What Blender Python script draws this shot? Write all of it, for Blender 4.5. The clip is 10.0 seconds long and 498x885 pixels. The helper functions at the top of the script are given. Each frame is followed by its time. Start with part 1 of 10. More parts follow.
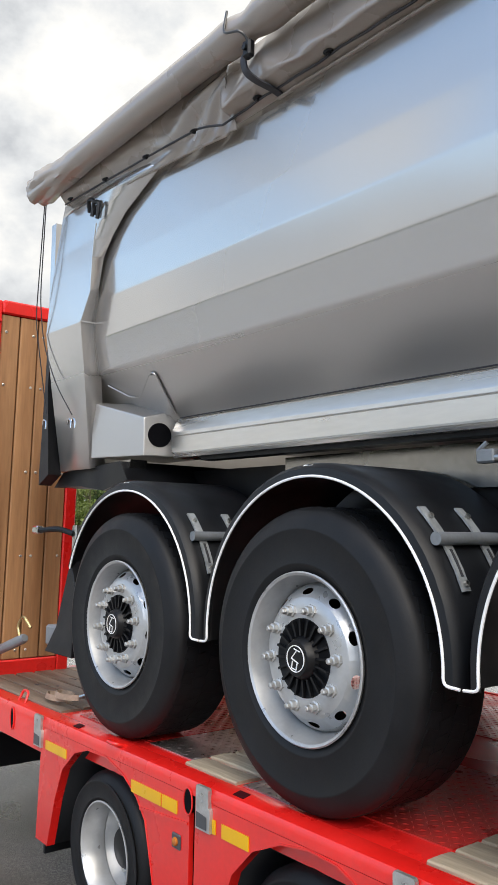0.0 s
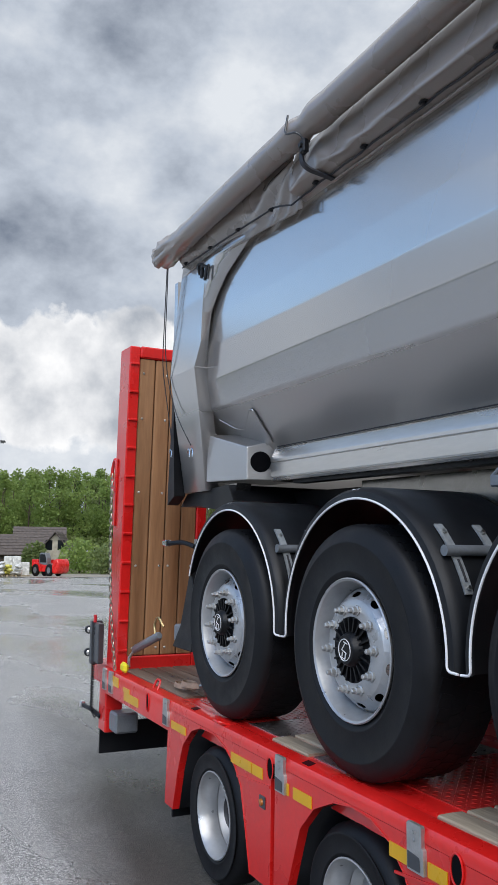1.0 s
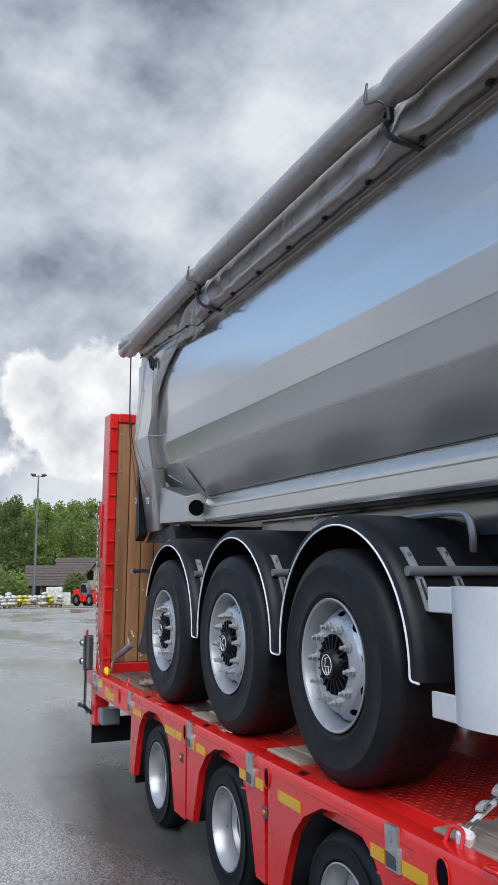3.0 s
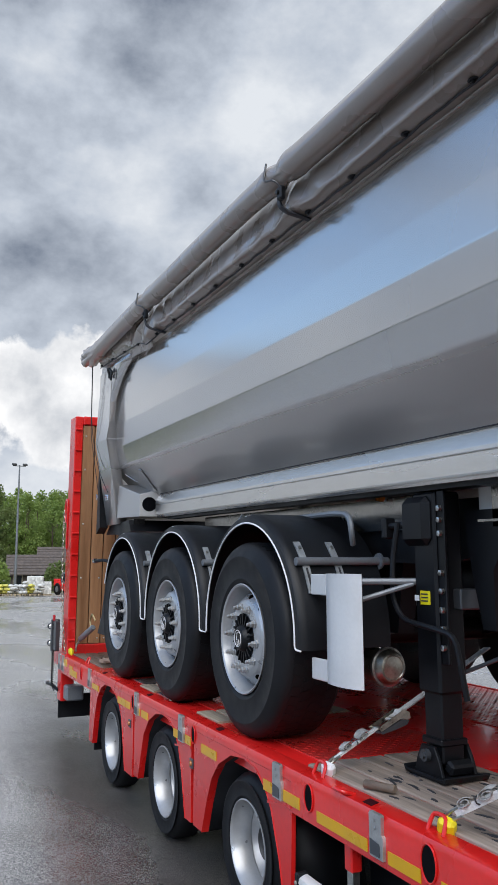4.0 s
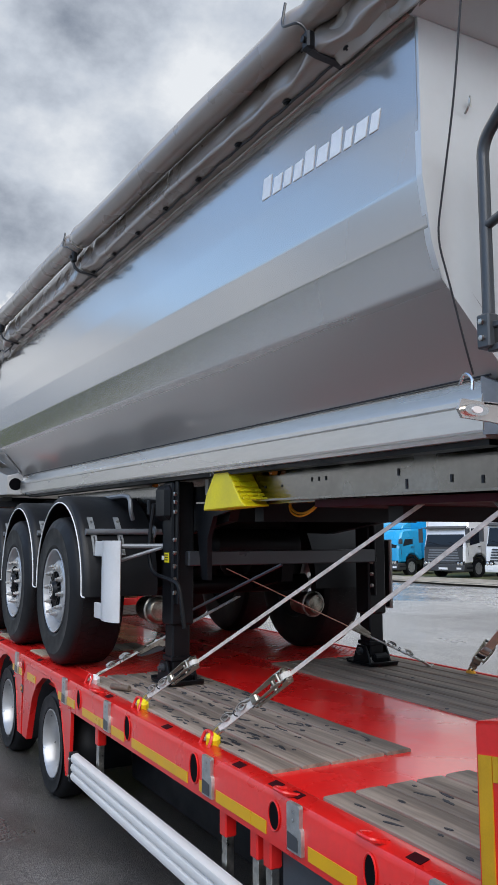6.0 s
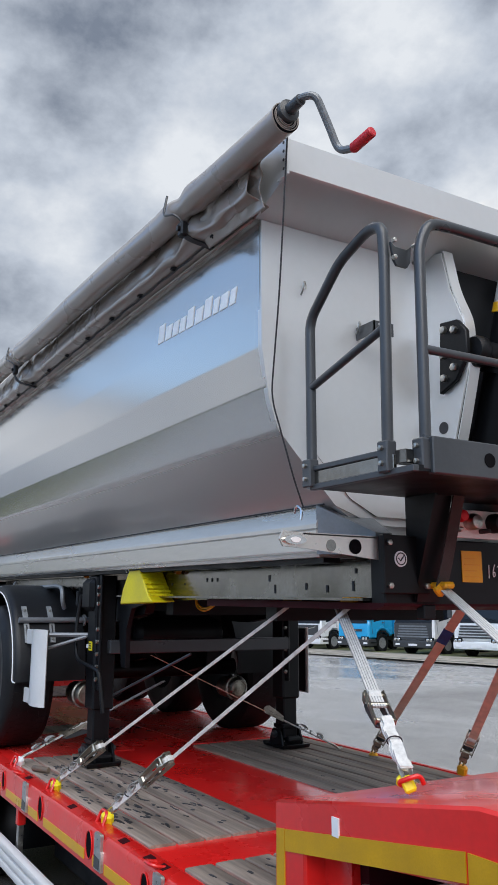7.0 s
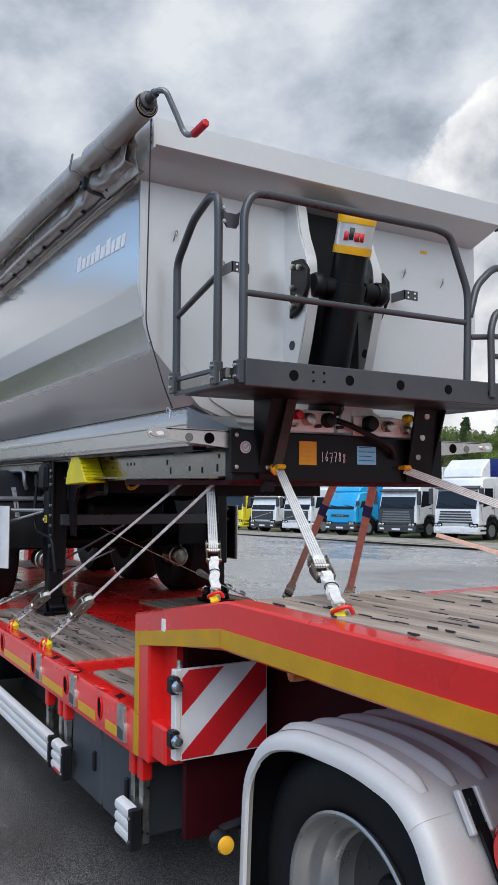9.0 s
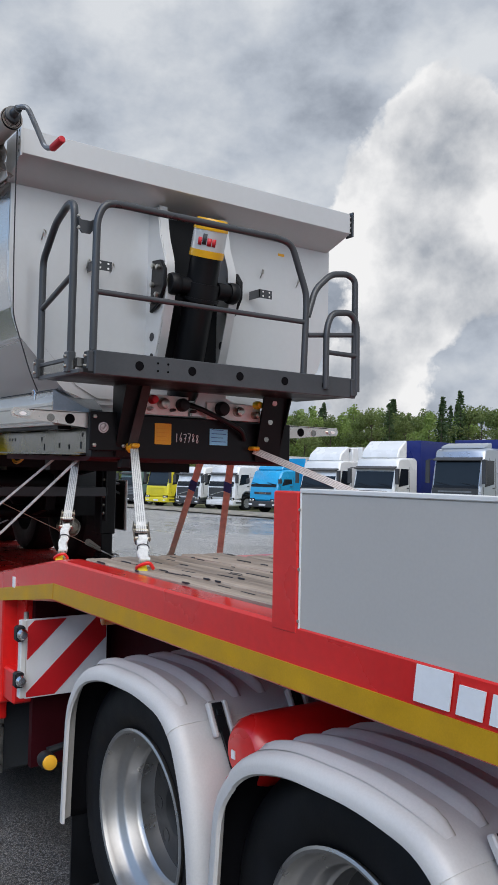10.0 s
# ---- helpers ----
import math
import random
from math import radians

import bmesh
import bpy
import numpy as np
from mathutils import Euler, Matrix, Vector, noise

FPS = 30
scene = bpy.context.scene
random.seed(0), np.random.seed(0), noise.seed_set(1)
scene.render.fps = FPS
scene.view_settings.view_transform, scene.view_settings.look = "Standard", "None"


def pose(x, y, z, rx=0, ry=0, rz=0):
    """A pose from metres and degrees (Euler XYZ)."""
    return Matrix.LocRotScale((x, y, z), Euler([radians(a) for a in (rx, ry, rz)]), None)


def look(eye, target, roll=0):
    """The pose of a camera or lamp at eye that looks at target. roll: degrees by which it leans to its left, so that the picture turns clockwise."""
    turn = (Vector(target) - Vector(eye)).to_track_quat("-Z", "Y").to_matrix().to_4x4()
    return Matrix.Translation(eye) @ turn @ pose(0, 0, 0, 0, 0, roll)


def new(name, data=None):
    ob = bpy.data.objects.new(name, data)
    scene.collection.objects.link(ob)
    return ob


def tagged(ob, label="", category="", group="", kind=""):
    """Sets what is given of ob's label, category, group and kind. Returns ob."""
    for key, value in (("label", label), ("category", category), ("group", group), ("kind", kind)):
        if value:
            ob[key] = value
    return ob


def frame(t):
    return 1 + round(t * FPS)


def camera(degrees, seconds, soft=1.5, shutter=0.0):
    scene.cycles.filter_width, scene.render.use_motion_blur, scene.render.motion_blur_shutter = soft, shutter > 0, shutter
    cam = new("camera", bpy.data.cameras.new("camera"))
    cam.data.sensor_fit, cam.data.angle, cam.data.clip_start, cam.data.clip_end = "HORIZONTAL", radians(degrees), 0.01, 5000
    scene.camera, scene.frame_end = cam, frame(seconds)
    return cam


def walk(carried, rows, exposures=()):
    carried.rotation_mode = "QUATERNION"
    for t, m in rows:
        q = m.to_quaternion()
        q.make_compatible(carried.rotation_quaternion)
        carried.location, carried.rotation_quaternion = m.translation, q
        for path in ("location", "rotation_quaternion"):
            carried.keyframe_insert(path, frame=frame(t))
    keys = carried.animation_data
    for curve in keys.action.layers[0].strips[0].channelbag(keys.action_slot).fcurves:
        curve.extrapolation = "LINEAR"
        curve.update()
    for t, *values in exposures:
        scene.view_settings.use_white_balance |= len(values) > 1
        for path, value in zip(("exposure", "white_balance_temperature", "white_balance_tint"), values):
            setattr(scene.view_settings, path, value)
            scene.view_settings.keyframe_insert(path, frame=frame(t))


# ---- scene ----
cam = camera(34.3, 10.0, soft=1.1)
PATH = [
    (0, (2.132, -1.827, 1.795), (0.563, -0.608, 2.026), 0.5),
    (0.5, (2.453, -1.774, 1.802), (0.744, -0.769, 2.068), 0.9),
    (1, (2.91, -1.812, 1.791), (1.123, -0.952, 2.052), 0.7),
    (1.5, (3.321, -1.786, 1.776), (1.494, -1.021, 2.05), 0.8),
    (2, (3.799, -1.732, 1.784), (1.962, -0.994, 2.073), 0.6),
    (2.5, (4.259, -1.755, 1.787), (2.43, -1.005, 2.093), 0.1),
    (2.7, (4.393, -1.749, 1.782), (2.569, -0.994, 2.101), -0.1),
    (3.8, (5.343, -1.704, 1.772), (3.531, -0.917, 2.087), -0.2),
    (4, (5.466, -1.736, 1.775), (3.659, -0.933, 2.076), -0.2),
    (4.5, (5.897, -1.68, 1.737), (4.099, -0.844, 2.0), -0.5),
    (5, (6.332, -1.627, 1.741), (4.549, -0.748, 1.96), -0.7),
    (5.5, (6.74, -1.584, 1.729), (4.983, -0.646, 1.907), -0.9),
    (5.7, (6.913, -1.545, 1.73), (5.162, -0.597, 1.919), -0.6),
    (6.8, (7.704, -1.433, 1.859), (5.9863, -0.4837, 2.2466), 0.27),
    (7, (7.854, -1.411, 1.867), (6.1560, -0.4362, 2.2745), 0.12),
    (7.5, (8.171, -1.318, 1.845), (6.4967, -0.2935, 2.2287), -0.25),
    (8, (8.430, -1.273, 1.849), (6.7501, -0.2308, 2.1517), -0.45),
    (8.5, (8.712, -1.369, 1.798), (7.0122, -0.3378, 2.0173), -0.29),
    (9, (8.994, -1.372, 1.803), (7.2613, -0.3833, 1.9408), 0.13),
    (9.5, (9.377, -1.288, 1.817), (7.6508, -0.2834, 1.9211), 0.74),
    (10, (9.672, -1.274, 1.803), (8.0248, -0.1419, 1.8860), 1.17),
]
walk(cam, [(t, look(eye, target, roll)) for t, eye, target, roll in PATH],
     exposures=[(0.0, 0.64, 7500, 10), (0.3, 0.47, 7000, 10), (0.6, 0.20, 6600, 10), (1.0, 0.07, 6500, 10), (4.0, 0.08, 6500, 10), (5.5, 0.13, 6600, 10), (7.0, 0.08, 6500, 10), (8.0, -0.01, 6500, 10), (8.5, 0.01, 6500, 10), (9.3, 0.08, 6500, 10), (10.0, -0.10, 6550, 10)])

# ---- light: a broken overcast sky, a soft weak sun ----
SUN_ELEV, SUN_AZ = 48.0, -25.0          # degrees; azimuth from +x towards +y
world = bpy.data.worlds.new("sky")
scene.world = world
world.use_nodes = True
wn, wl = world.node_tree.nodes, world.node_tree.links
wn.clear()


def wnode(kind, **kw):
    n = wn.new(kind)
    for k, v in kw.items():
        n.inputs[k].default_value = v
    return n


def build_sky():
    out = wn.new("ShaderNodeOutputWorld")
    bg = wn.new("ShaderNodeBackground")
    wl.new(bg.outputs[0], out.inputs[0])
    sky = wn.new("ShaderNodeTexSky")
    sky.sky_type, sky.sun_disc = "NISHITA", False
    sky.sun_elevation, sky.sun_rotation = radians(SUN_ELEV), radians(90 - SUN_AZ)
    sky.air_density, sky.dust_density, sky.ozone_density = 1.2, 0.3, 3.0
    scale = wn.new("ShaderNodeVectorMath")
    scale.operation = "SCALE"
    scale.inputs["Scale"].default_value = 0.27
    wl.new(sky.outputs[0], scale.inputs[0])
    tc = wn.new("ShaderNodeTexCoord")
    # flatten the dome so that clouds spread out towards the horizon
    sep = wn.new("ShaderNodeSeparateXYZ")
    wl.new(tc.outputs["Generated"], sep.inputs[0])
    lift = wn.new("ShaderNodeMath")
    lift.operation = "MAXIMUM"
    lift.inputs[1].default_value = 0.0
    wl.new(sep.outputs["Z"], lift.inputs[0])
    add = wn.new("ShaderNodeMath")
    add.operation = "ADD"
    add.inputs[1].default_value = 0.32
    wl.new(lift.outputs[0], add.inputs[0])
    div = wn.new("ShaderNodeVectorMath")
    div.operation = "DIVIDE"
    wl.new(tc.outputs["Generated"], div.inputs[0])
    comb = wn.new("ShaderNodeCombineXYZ")
    for k in "XYZ":
        wl.new(add.outputs[0], comb.inputs[k])
    wl.new(comb.outputs[0], div.inputs[1])
    cover = wnode("ShaderNodeTexNoise", Scale=1.7, Detail=8.0, Roughness=0.55, Distortion=0.2)
    wl.new(div.outputs[0], cover.inputs["Vector"])
    shade = wnode("ShaderNodeTexNoise", Scale=5.2, Detail=9.0, Roughness=0.56, Distortion=0.0)
    shift = wn.new("ShaderNodeVectorMath")
    shift.inputs[1].default_value = (3.1, 7.7, 1.3)
    flat = wn.new("ShaderNodeVectorMath")
    flat.operation = "MULTIPLY"
    flat.inputs[1].default_value = (1.0, 1.0, 1.45)
    wl.new(tc.outputs["Generated"], flat.inputs[0])
    wl.new(flat.outputs[0], shift.inputs[0])
    wl.new(shift.outputs[0], shade.inputs["Vector"])
    gaps = wn.new("ShaderNodeValToRGB")
    gaps.color_ramp.elements[0].position, gaps.color_ramp.elements[1].position = 0.26, 0.40
    # the sky is clearer on the side away from the forest
    clear = wn.new("ShaderNodeMath")
    clear.operation = "MULTIPLY_ADD"
    clear.inputs[1].default_value = 0.47
    # ... and high up; towards the horizon the cover closes
    high = wn.new("ShaderNodeMapRange")
    high.inputs["From Min"].default_value, high.inputs["From Max"].default_value = 0.185, 0.27
    wl.new(sep.outputs["Z"], high.inputs["Value"])
    away = wn.new("ShaderNodeMath")
    away.operation = "MULTIPLY"
    wl.new(sep.outputs["Y"], away.inputs[0])
    wl.new(high.outputs[0], away.inputs[1])
    wl.new(away.outputs[0], clear.inputs[0])
    wl.new(cover.outputs["Fac"], clear.inputs[2])
    closed = wn.new("ShaderNodeMapRange")
    closed.inputs["From Min"].default_value, closed.inputs["From Max"].default_value = 0.17, 0.24
    closed.inputs["To Min"].default_value, closed.inputs["To Max"].default_value = 0.20, 0.0
    wl.new(sep.outputs["Z"], closed.inputs["Value"])
    shut = wn.new("ShaderNodeMath")
    wl.new(clear.outputs[0], shut.inputs[0])
    wl.new(closed.outputs[0], shut.inputs[1])
    wl.new(shut.outputs[0], gaps.inputs[0])
    tone = wn.new("ShaderNodeValToRGB")
    e = tone.color_ramp.elements
    e[0].position, e[0].color = 0.29, (0.185, 0.22, 0.285, 1)
    e[1].position, e[1].color = 0.66, (0.72, 0.755, 0.80, 1)
    m = e.new(0.50)
    m.color = (0.49, 0.542, 0.622, 1)
    # a heavier bank of cloud over the ramp, a thinner one over the forest
    weight = shade.outputs["Fac"]
    for az, el, size, gain in ((171.0, 27.5, 0.972, -0.085), (152.5, 25.0, 0.968, 0.075)):
        to = wn.new("ShaderNodeVectorMath")
        to.operation = "DOT_PRODUCT"
        to.inputs[1].default_value = (math.cos(radians(az)) * math.cos(radians(el)), math.sin(radians(az)) * math.cos(radians(el)), math.sin(radians(el)))
        wl.new(tc.outputs["Generated"], to.inputs[0])
        bank = wn.new("ShaderNodeMapRange")
        bank.interpolation_type = "SMOOTHSTEP"
        bank.inputs["From Min"].default_value, bank.inputs["From Max"].default_value = size, 1.0
        bank.inputs["To Max"].default_value = gain
        wl.new(to.outputs["Value"], bank.inputs["Value"])
        more = wn.new("ShaderNodeMath")
        wl.new(weight, more.inputs[0])
        wl.new(bank.outputs[0], more.inputs[1])
        weight = more.outputs[0]
    wl.new(weight, tone.inputs[0])
    mix = wn.new("ShaderNodeMixRGB")
    wl.new(gaps.outputs[0], mix.inputs["Fac"])
    wl.new(scale.outputs[0], mix.inputs["Color1"])
    wl.new(tone.outputs[0], mix.inputs["Color2"])
    # heaps of bright cumulus low over the land
    low = wnode("ShaderNodeTexNoise", Scale=5.2, Detail=8.0, Roughness=0.56)
    wl.new(tc.outputs["Generated"], low.inputs["Vector"])
    band = wn.new("ShaderNodeMapRange")
    band.inputs["From Min"].default_value, band.inputs["From Max"].default_value = 0.42, 0.06
    band.inputs["To Min"].default_value, band.inputs["To Max"].default_value = 0.0, 0.22
    wl.new(sep.outputs["Z"], band.inputs["Value"])
    heap = wn.new("ShaderNodeMath")
    heap.operation = "MULTIPLY_ADD"
    heap.inputs[1].default_value = 0.95
    wl.new(low.outputs["Fac"], heap.inputs[0])
    wl.new(band.outputs[0], heap.inputs[2])
    # a towering heap over the trucks and a long low bank behind the ramp
    for az, el, size, gain in ((132.5, 19.0, 0.9830, 0.56), (136.0, 7.0, 0.993, 0.20), (160.0, 12.0, 0.990, 0.235), (166.5, 12.4, 0.990, 0.235), (173.0, 12.0, 0.990, 0.235)):
        to = wn.new("ShaderNodeVectorMath")
        to.operation = "DOT_PRODUCT"
        to.inputs[1].default_value = (math.cos(radians(az)) * math.cos(radians(el)), math.sin(radians(az)) * math.cos(radians(el)), math.sin(radians(el)))
        wl.new(tc.outputs["Generated"], to.inputs[0])
        rise = wn.new("ShaderNodeMapRange")
        rise.inputs["From Min"].default_value, rise.inputs["From Max"].default_value = size, 1.0
        rise.inputs["To Max"].default_value = gain
        wl.new(to.outputs["Value"], rise.inputs["Value"])
        more = wn.new("ShaderNodeMath")
        wl.new(heap.outputs[0], more.inputs[0])
        wl.new(rise.outputs[0], more.inputs[1])
        heap = more
    edge = wn.new("ShaderNodeValToRGB")
    edge.color_ramp.elements[0].position, edge.color_ramp.elements[1].position = 0.828, 0.866
    wl.new(heap.outputs[0], edge.inputs[0])
    white = wn.new("ShaderNodeMixRGB")
    puff = wnode("ShaderNodeTexNoise", Scale=8.5, Detail=7.0, Roughness=0.55)
    wl.new(tc.outputs["Generated"], puff.inputs["Vector"])
    lit = wn.new("ShaderNodeValToRGB")
    lit.color_ramp.elements[0].position, lit.color_ramp.elements[0].color = 0.26, (0.40, 0.435, 0.49, 1)
    lit.color_ramp.elements[1].position, lit.color_ramp.elements[1].color = 0.55, (0.93, 0.935, 0.945, 1)
    # bright at the rims, greyer in the depth of the heap
    deep = wn.new("ShaderNodeMath")
    deep.operation = "MULTIPLY_ADD"
    deep.inputs[1].default_value, deep.inputs[2].default_value = -0.42, 0.36
    wl.new(heap.outputs[0], deep.inputs[0])
    rim = wn.new("ShaderNodeMath")
    wl.new(puff.outputs["Fac"], rim.inputs[0])
    wl.new(deep.outputs[0], rim.inputs[1])
    wl.new(rim.outputs[0], lit.inputs[0])
    wl.new(lit.outputs[0], white.inputs["Color2"])
    wl.new(edge.outputs[0], white.inputs["Fac"])
    wl.new(mix.outputs[0], white.inputs["Color1"])
    wl.new(white.outputs[0], bg.inputs["Color"])
    bg.inputs["Strength"].default_value = 1.02


build_sky()
sun_data = bpy.data.lights.new("sun", "SUN")
sun_data.energy, sun_data.angle, sun_data.color = 2.7, radians(60), (1.0, 0.96, 0.9)
sun = new("sun", sun_data)
sa, se = radians(SUN_AZ), radians(SUN_ELEV)
sun.matrix_world = look((60 * math.cos(sa) * math.cos(se), 60 * math.sin(sa) * math.cos(se), 60 * math.sin(se)), (0, 0, 0))


# ---- materials ----
def mat(name, col, rough=0.5, metal=0.0, var=0.15, scale=5.0, bump=0.05, bscale=80.0, coat=0.0, rvar=0.1,
        col2=None, stretch=(1, 1, 1), dirt=0.0, per_object=0.0, blotch=0.0, spec=0.5):
    """A procedural surface: two scales of colour variation, uneven gloss, fine relief and a thin film of dirt."""
    m = bpy.data.materials.new(name)
    m.use_nodes = True
    n, l = m.node_tree.nodes, m.node_tree.links
    b = n["Principled BSDF"]
    b.inputs["Metallic"].default_value = metal
    b.inputs["Coat Weight"].default_value = coat
    b.inputs["Coat Roughness"].default_value = 0.08
    b.inputs["Specular IOR Level"].default_value = spec
    tc = n.new("ShaderNodeTexCoord")
    mp = n.new("ShaderNodeMapping")
    mp.inputs["Scale"].default_value = stretch
    l.new(tc.outputs["Object"], mp.inputs[0])
    big = n.new("ShaderNodeTexNoise")
    big.inputs["Scale"].default_value, big.inputs["Detail"].default_value = scale, 6
    l.new(mp.outputs[0], big.inputs["Vector"])
    fine = n.new("ShaderNodeTexNoise")
    fine.inputs["Scale"].default_value, fine.inputs["Detail"].default_value = bscale, 4
    l.new(mp.outputs[0], fine.inputs["Vector"])
    ramp = n.new("ShaderNodeValToRGB")
    c2 = col2 or tuple(max(0, c * (1 - 2 * var)) for c in col)
    c1 = col if col2 else tuple(min(1, c * (1 + var)) for c in col)
    ramp.color_ramp.elements[0].position, ramp.color_ramp.elements[1].position = 0.3, 0.7
    ramp.color_ramp.elements[0].color, ramp.color_ramp.elements[1].color = (*c2, 1), (*c1, 1)
    l.new(big.outputs["Fac"], ramp.inputs[0])
    last = ramp.outputs[0]
    grain = n.new("ShaderNodeMixRGB")
    grain.blend_type = "MULTIPLY"
    grain.inputs["Fac"].default_value = min(1.0, var * 2)
    gr = n.new("ShaderNodeMapRange")
    gr.inputs["From Min"].default_value, gr.inputs["From Max"].default_value = 0.3, 0.7
    gr.inputs["To Min"].default_value, gr.inputs["To Max"].default_value = 0.6, 1.2
    l.new(fine.outputs["Fac"], gr.inputs["Value"])
    l.new(last, grain.inputs["Color1"])
    l.new(gr.outputs[0], grain.inputs["Color2"])
    last = grain.outputs[0]
    if per_object:
        oi = n.new("ShaderNodeObjectInfo")
        pr = n.new("ShaderNodeMapRange")
        pr.inputs["To Min"].default_value, pr.inputs["To Max"].default_value = 1 - per_object, 1 + per_object
        l.new(oi.outputs["Random"], pr.inputs["Value"])
        pm = n.new("ShaderNodeMixRGB")
        pm.blend_type = "MULTIPLY"
        pm.inputs["Fac"].default_value = 1
        l.new(last, pm.inputs["Color1"])
        l.new(pr.outputs[0], pm.inputs["Color2"])
        last = pm.outputs[0]
    if dirt:
        dn = n.new("ShaderNodeTexNoise")
        dn.inputs["Scale"].default_value, dn.inputs["Detail"].default_value = 2.3, 9
        dn.inputs["Roughness"].default_value = 0.7
        l.new(tc.outputs["Object"], dn.inputs["Vector"])
        dr = n.new("ShaderNodeMapRange")
        dr.inputs["From Min"].default_value, dr.inputs["From Max"].default_value = 0.45, 0.75
        dr.inputs["To Max"].default_value = dirt
        l.new(dn.outputs["Fac"], dr.inputs["Value"])
        dm = n.new("ShaderNodeMixRGB")
        dm.inputs["Color2"].default_value = (0.23, 0.21, 0.18, 1)
        l.new(dr.outputs[0], dm.inputs["Fac"])
        l.new(last, dm.inputs["Color1"])
        last = dm.outputs[0]
    l.new(last, b.inputs["Base Color"])
    rr = n.new("ShaderNodeMapRange")
    rr.inputs["From Min"].default_value, rr.inputs["From Max"].default_value = 0.3, 0.7
    rr.inputs["To Min"].default_value, rr.inputs["To Max"].default_value = max(0.02, rough - rvar), min(1, rough + rvar)
    l.new(big.outputs["Fac"], rr.inputs["Value"])
    l.new(rr.outputs[0], b.inputs["Roughness"])
    if bump:
        bp = n.new("ShaderNodeBump")
        bp.inputs["Strength"].default_value = bump
        bp.inputs["Distance"].default_value = 0.01
        l.new(fine.outputs["Fac"], bp.inputs["Height"])
        l.new(bp.outputs[0], b.inputs["Normal"])
    return m


def grimy(m, clean, dull, z0, z1):
    """Gloss that dulls downwards, from z1 to z0, along the sloping body."""
    n, l = m.node_tree.nodes, m.node_tree.links
    sep = n.new("ShaderNodeSeparateXYZ")
    l.new(n.new("ShaderNodeTexCoord").outputs["Object"], sep.inputs[0])
    tilt = n.new("ShaderNodeMath")
    tilt.operation = "MULTIPLY_ADD"
    tilt.inputs[1].default_value = 0.0185
    l.new(sep.outputs["X"], tilt.inputs[0])
    l.new(sep.outputs["Z"], tilt.inputs[2])
    film = n.new("ShaderNodeTexNoise")
    film.inputs["Scale"].default_value, film.inputs["Detail"].default_value = 3.0, 7
    uneven = n.new("ShaderNodeMath")
    uneven.operation = "MULTIPLY_ADD"
    uneven.inputs[1].default_value = 0.06
    l.new(film.outputs["Fac"], uneven.inputs[0])
    l.new(tilt.outputs[0], uneven.inputs[2])
    rough = n.new("ShaderNodeMapRange")
    rough.inputs["From Min"].default_value, rough.inputs["From Max"].default_value = z0, z1
    rough.inputs["To Min"].default_value, rough.inputs["To Max"].default_value = dull, clean
    l.new(uneven.outputs[0], rough.inputs["Value"])
    l.new(rough.outputs[0], n["Principled BSDF"].inputs["Roughness"])


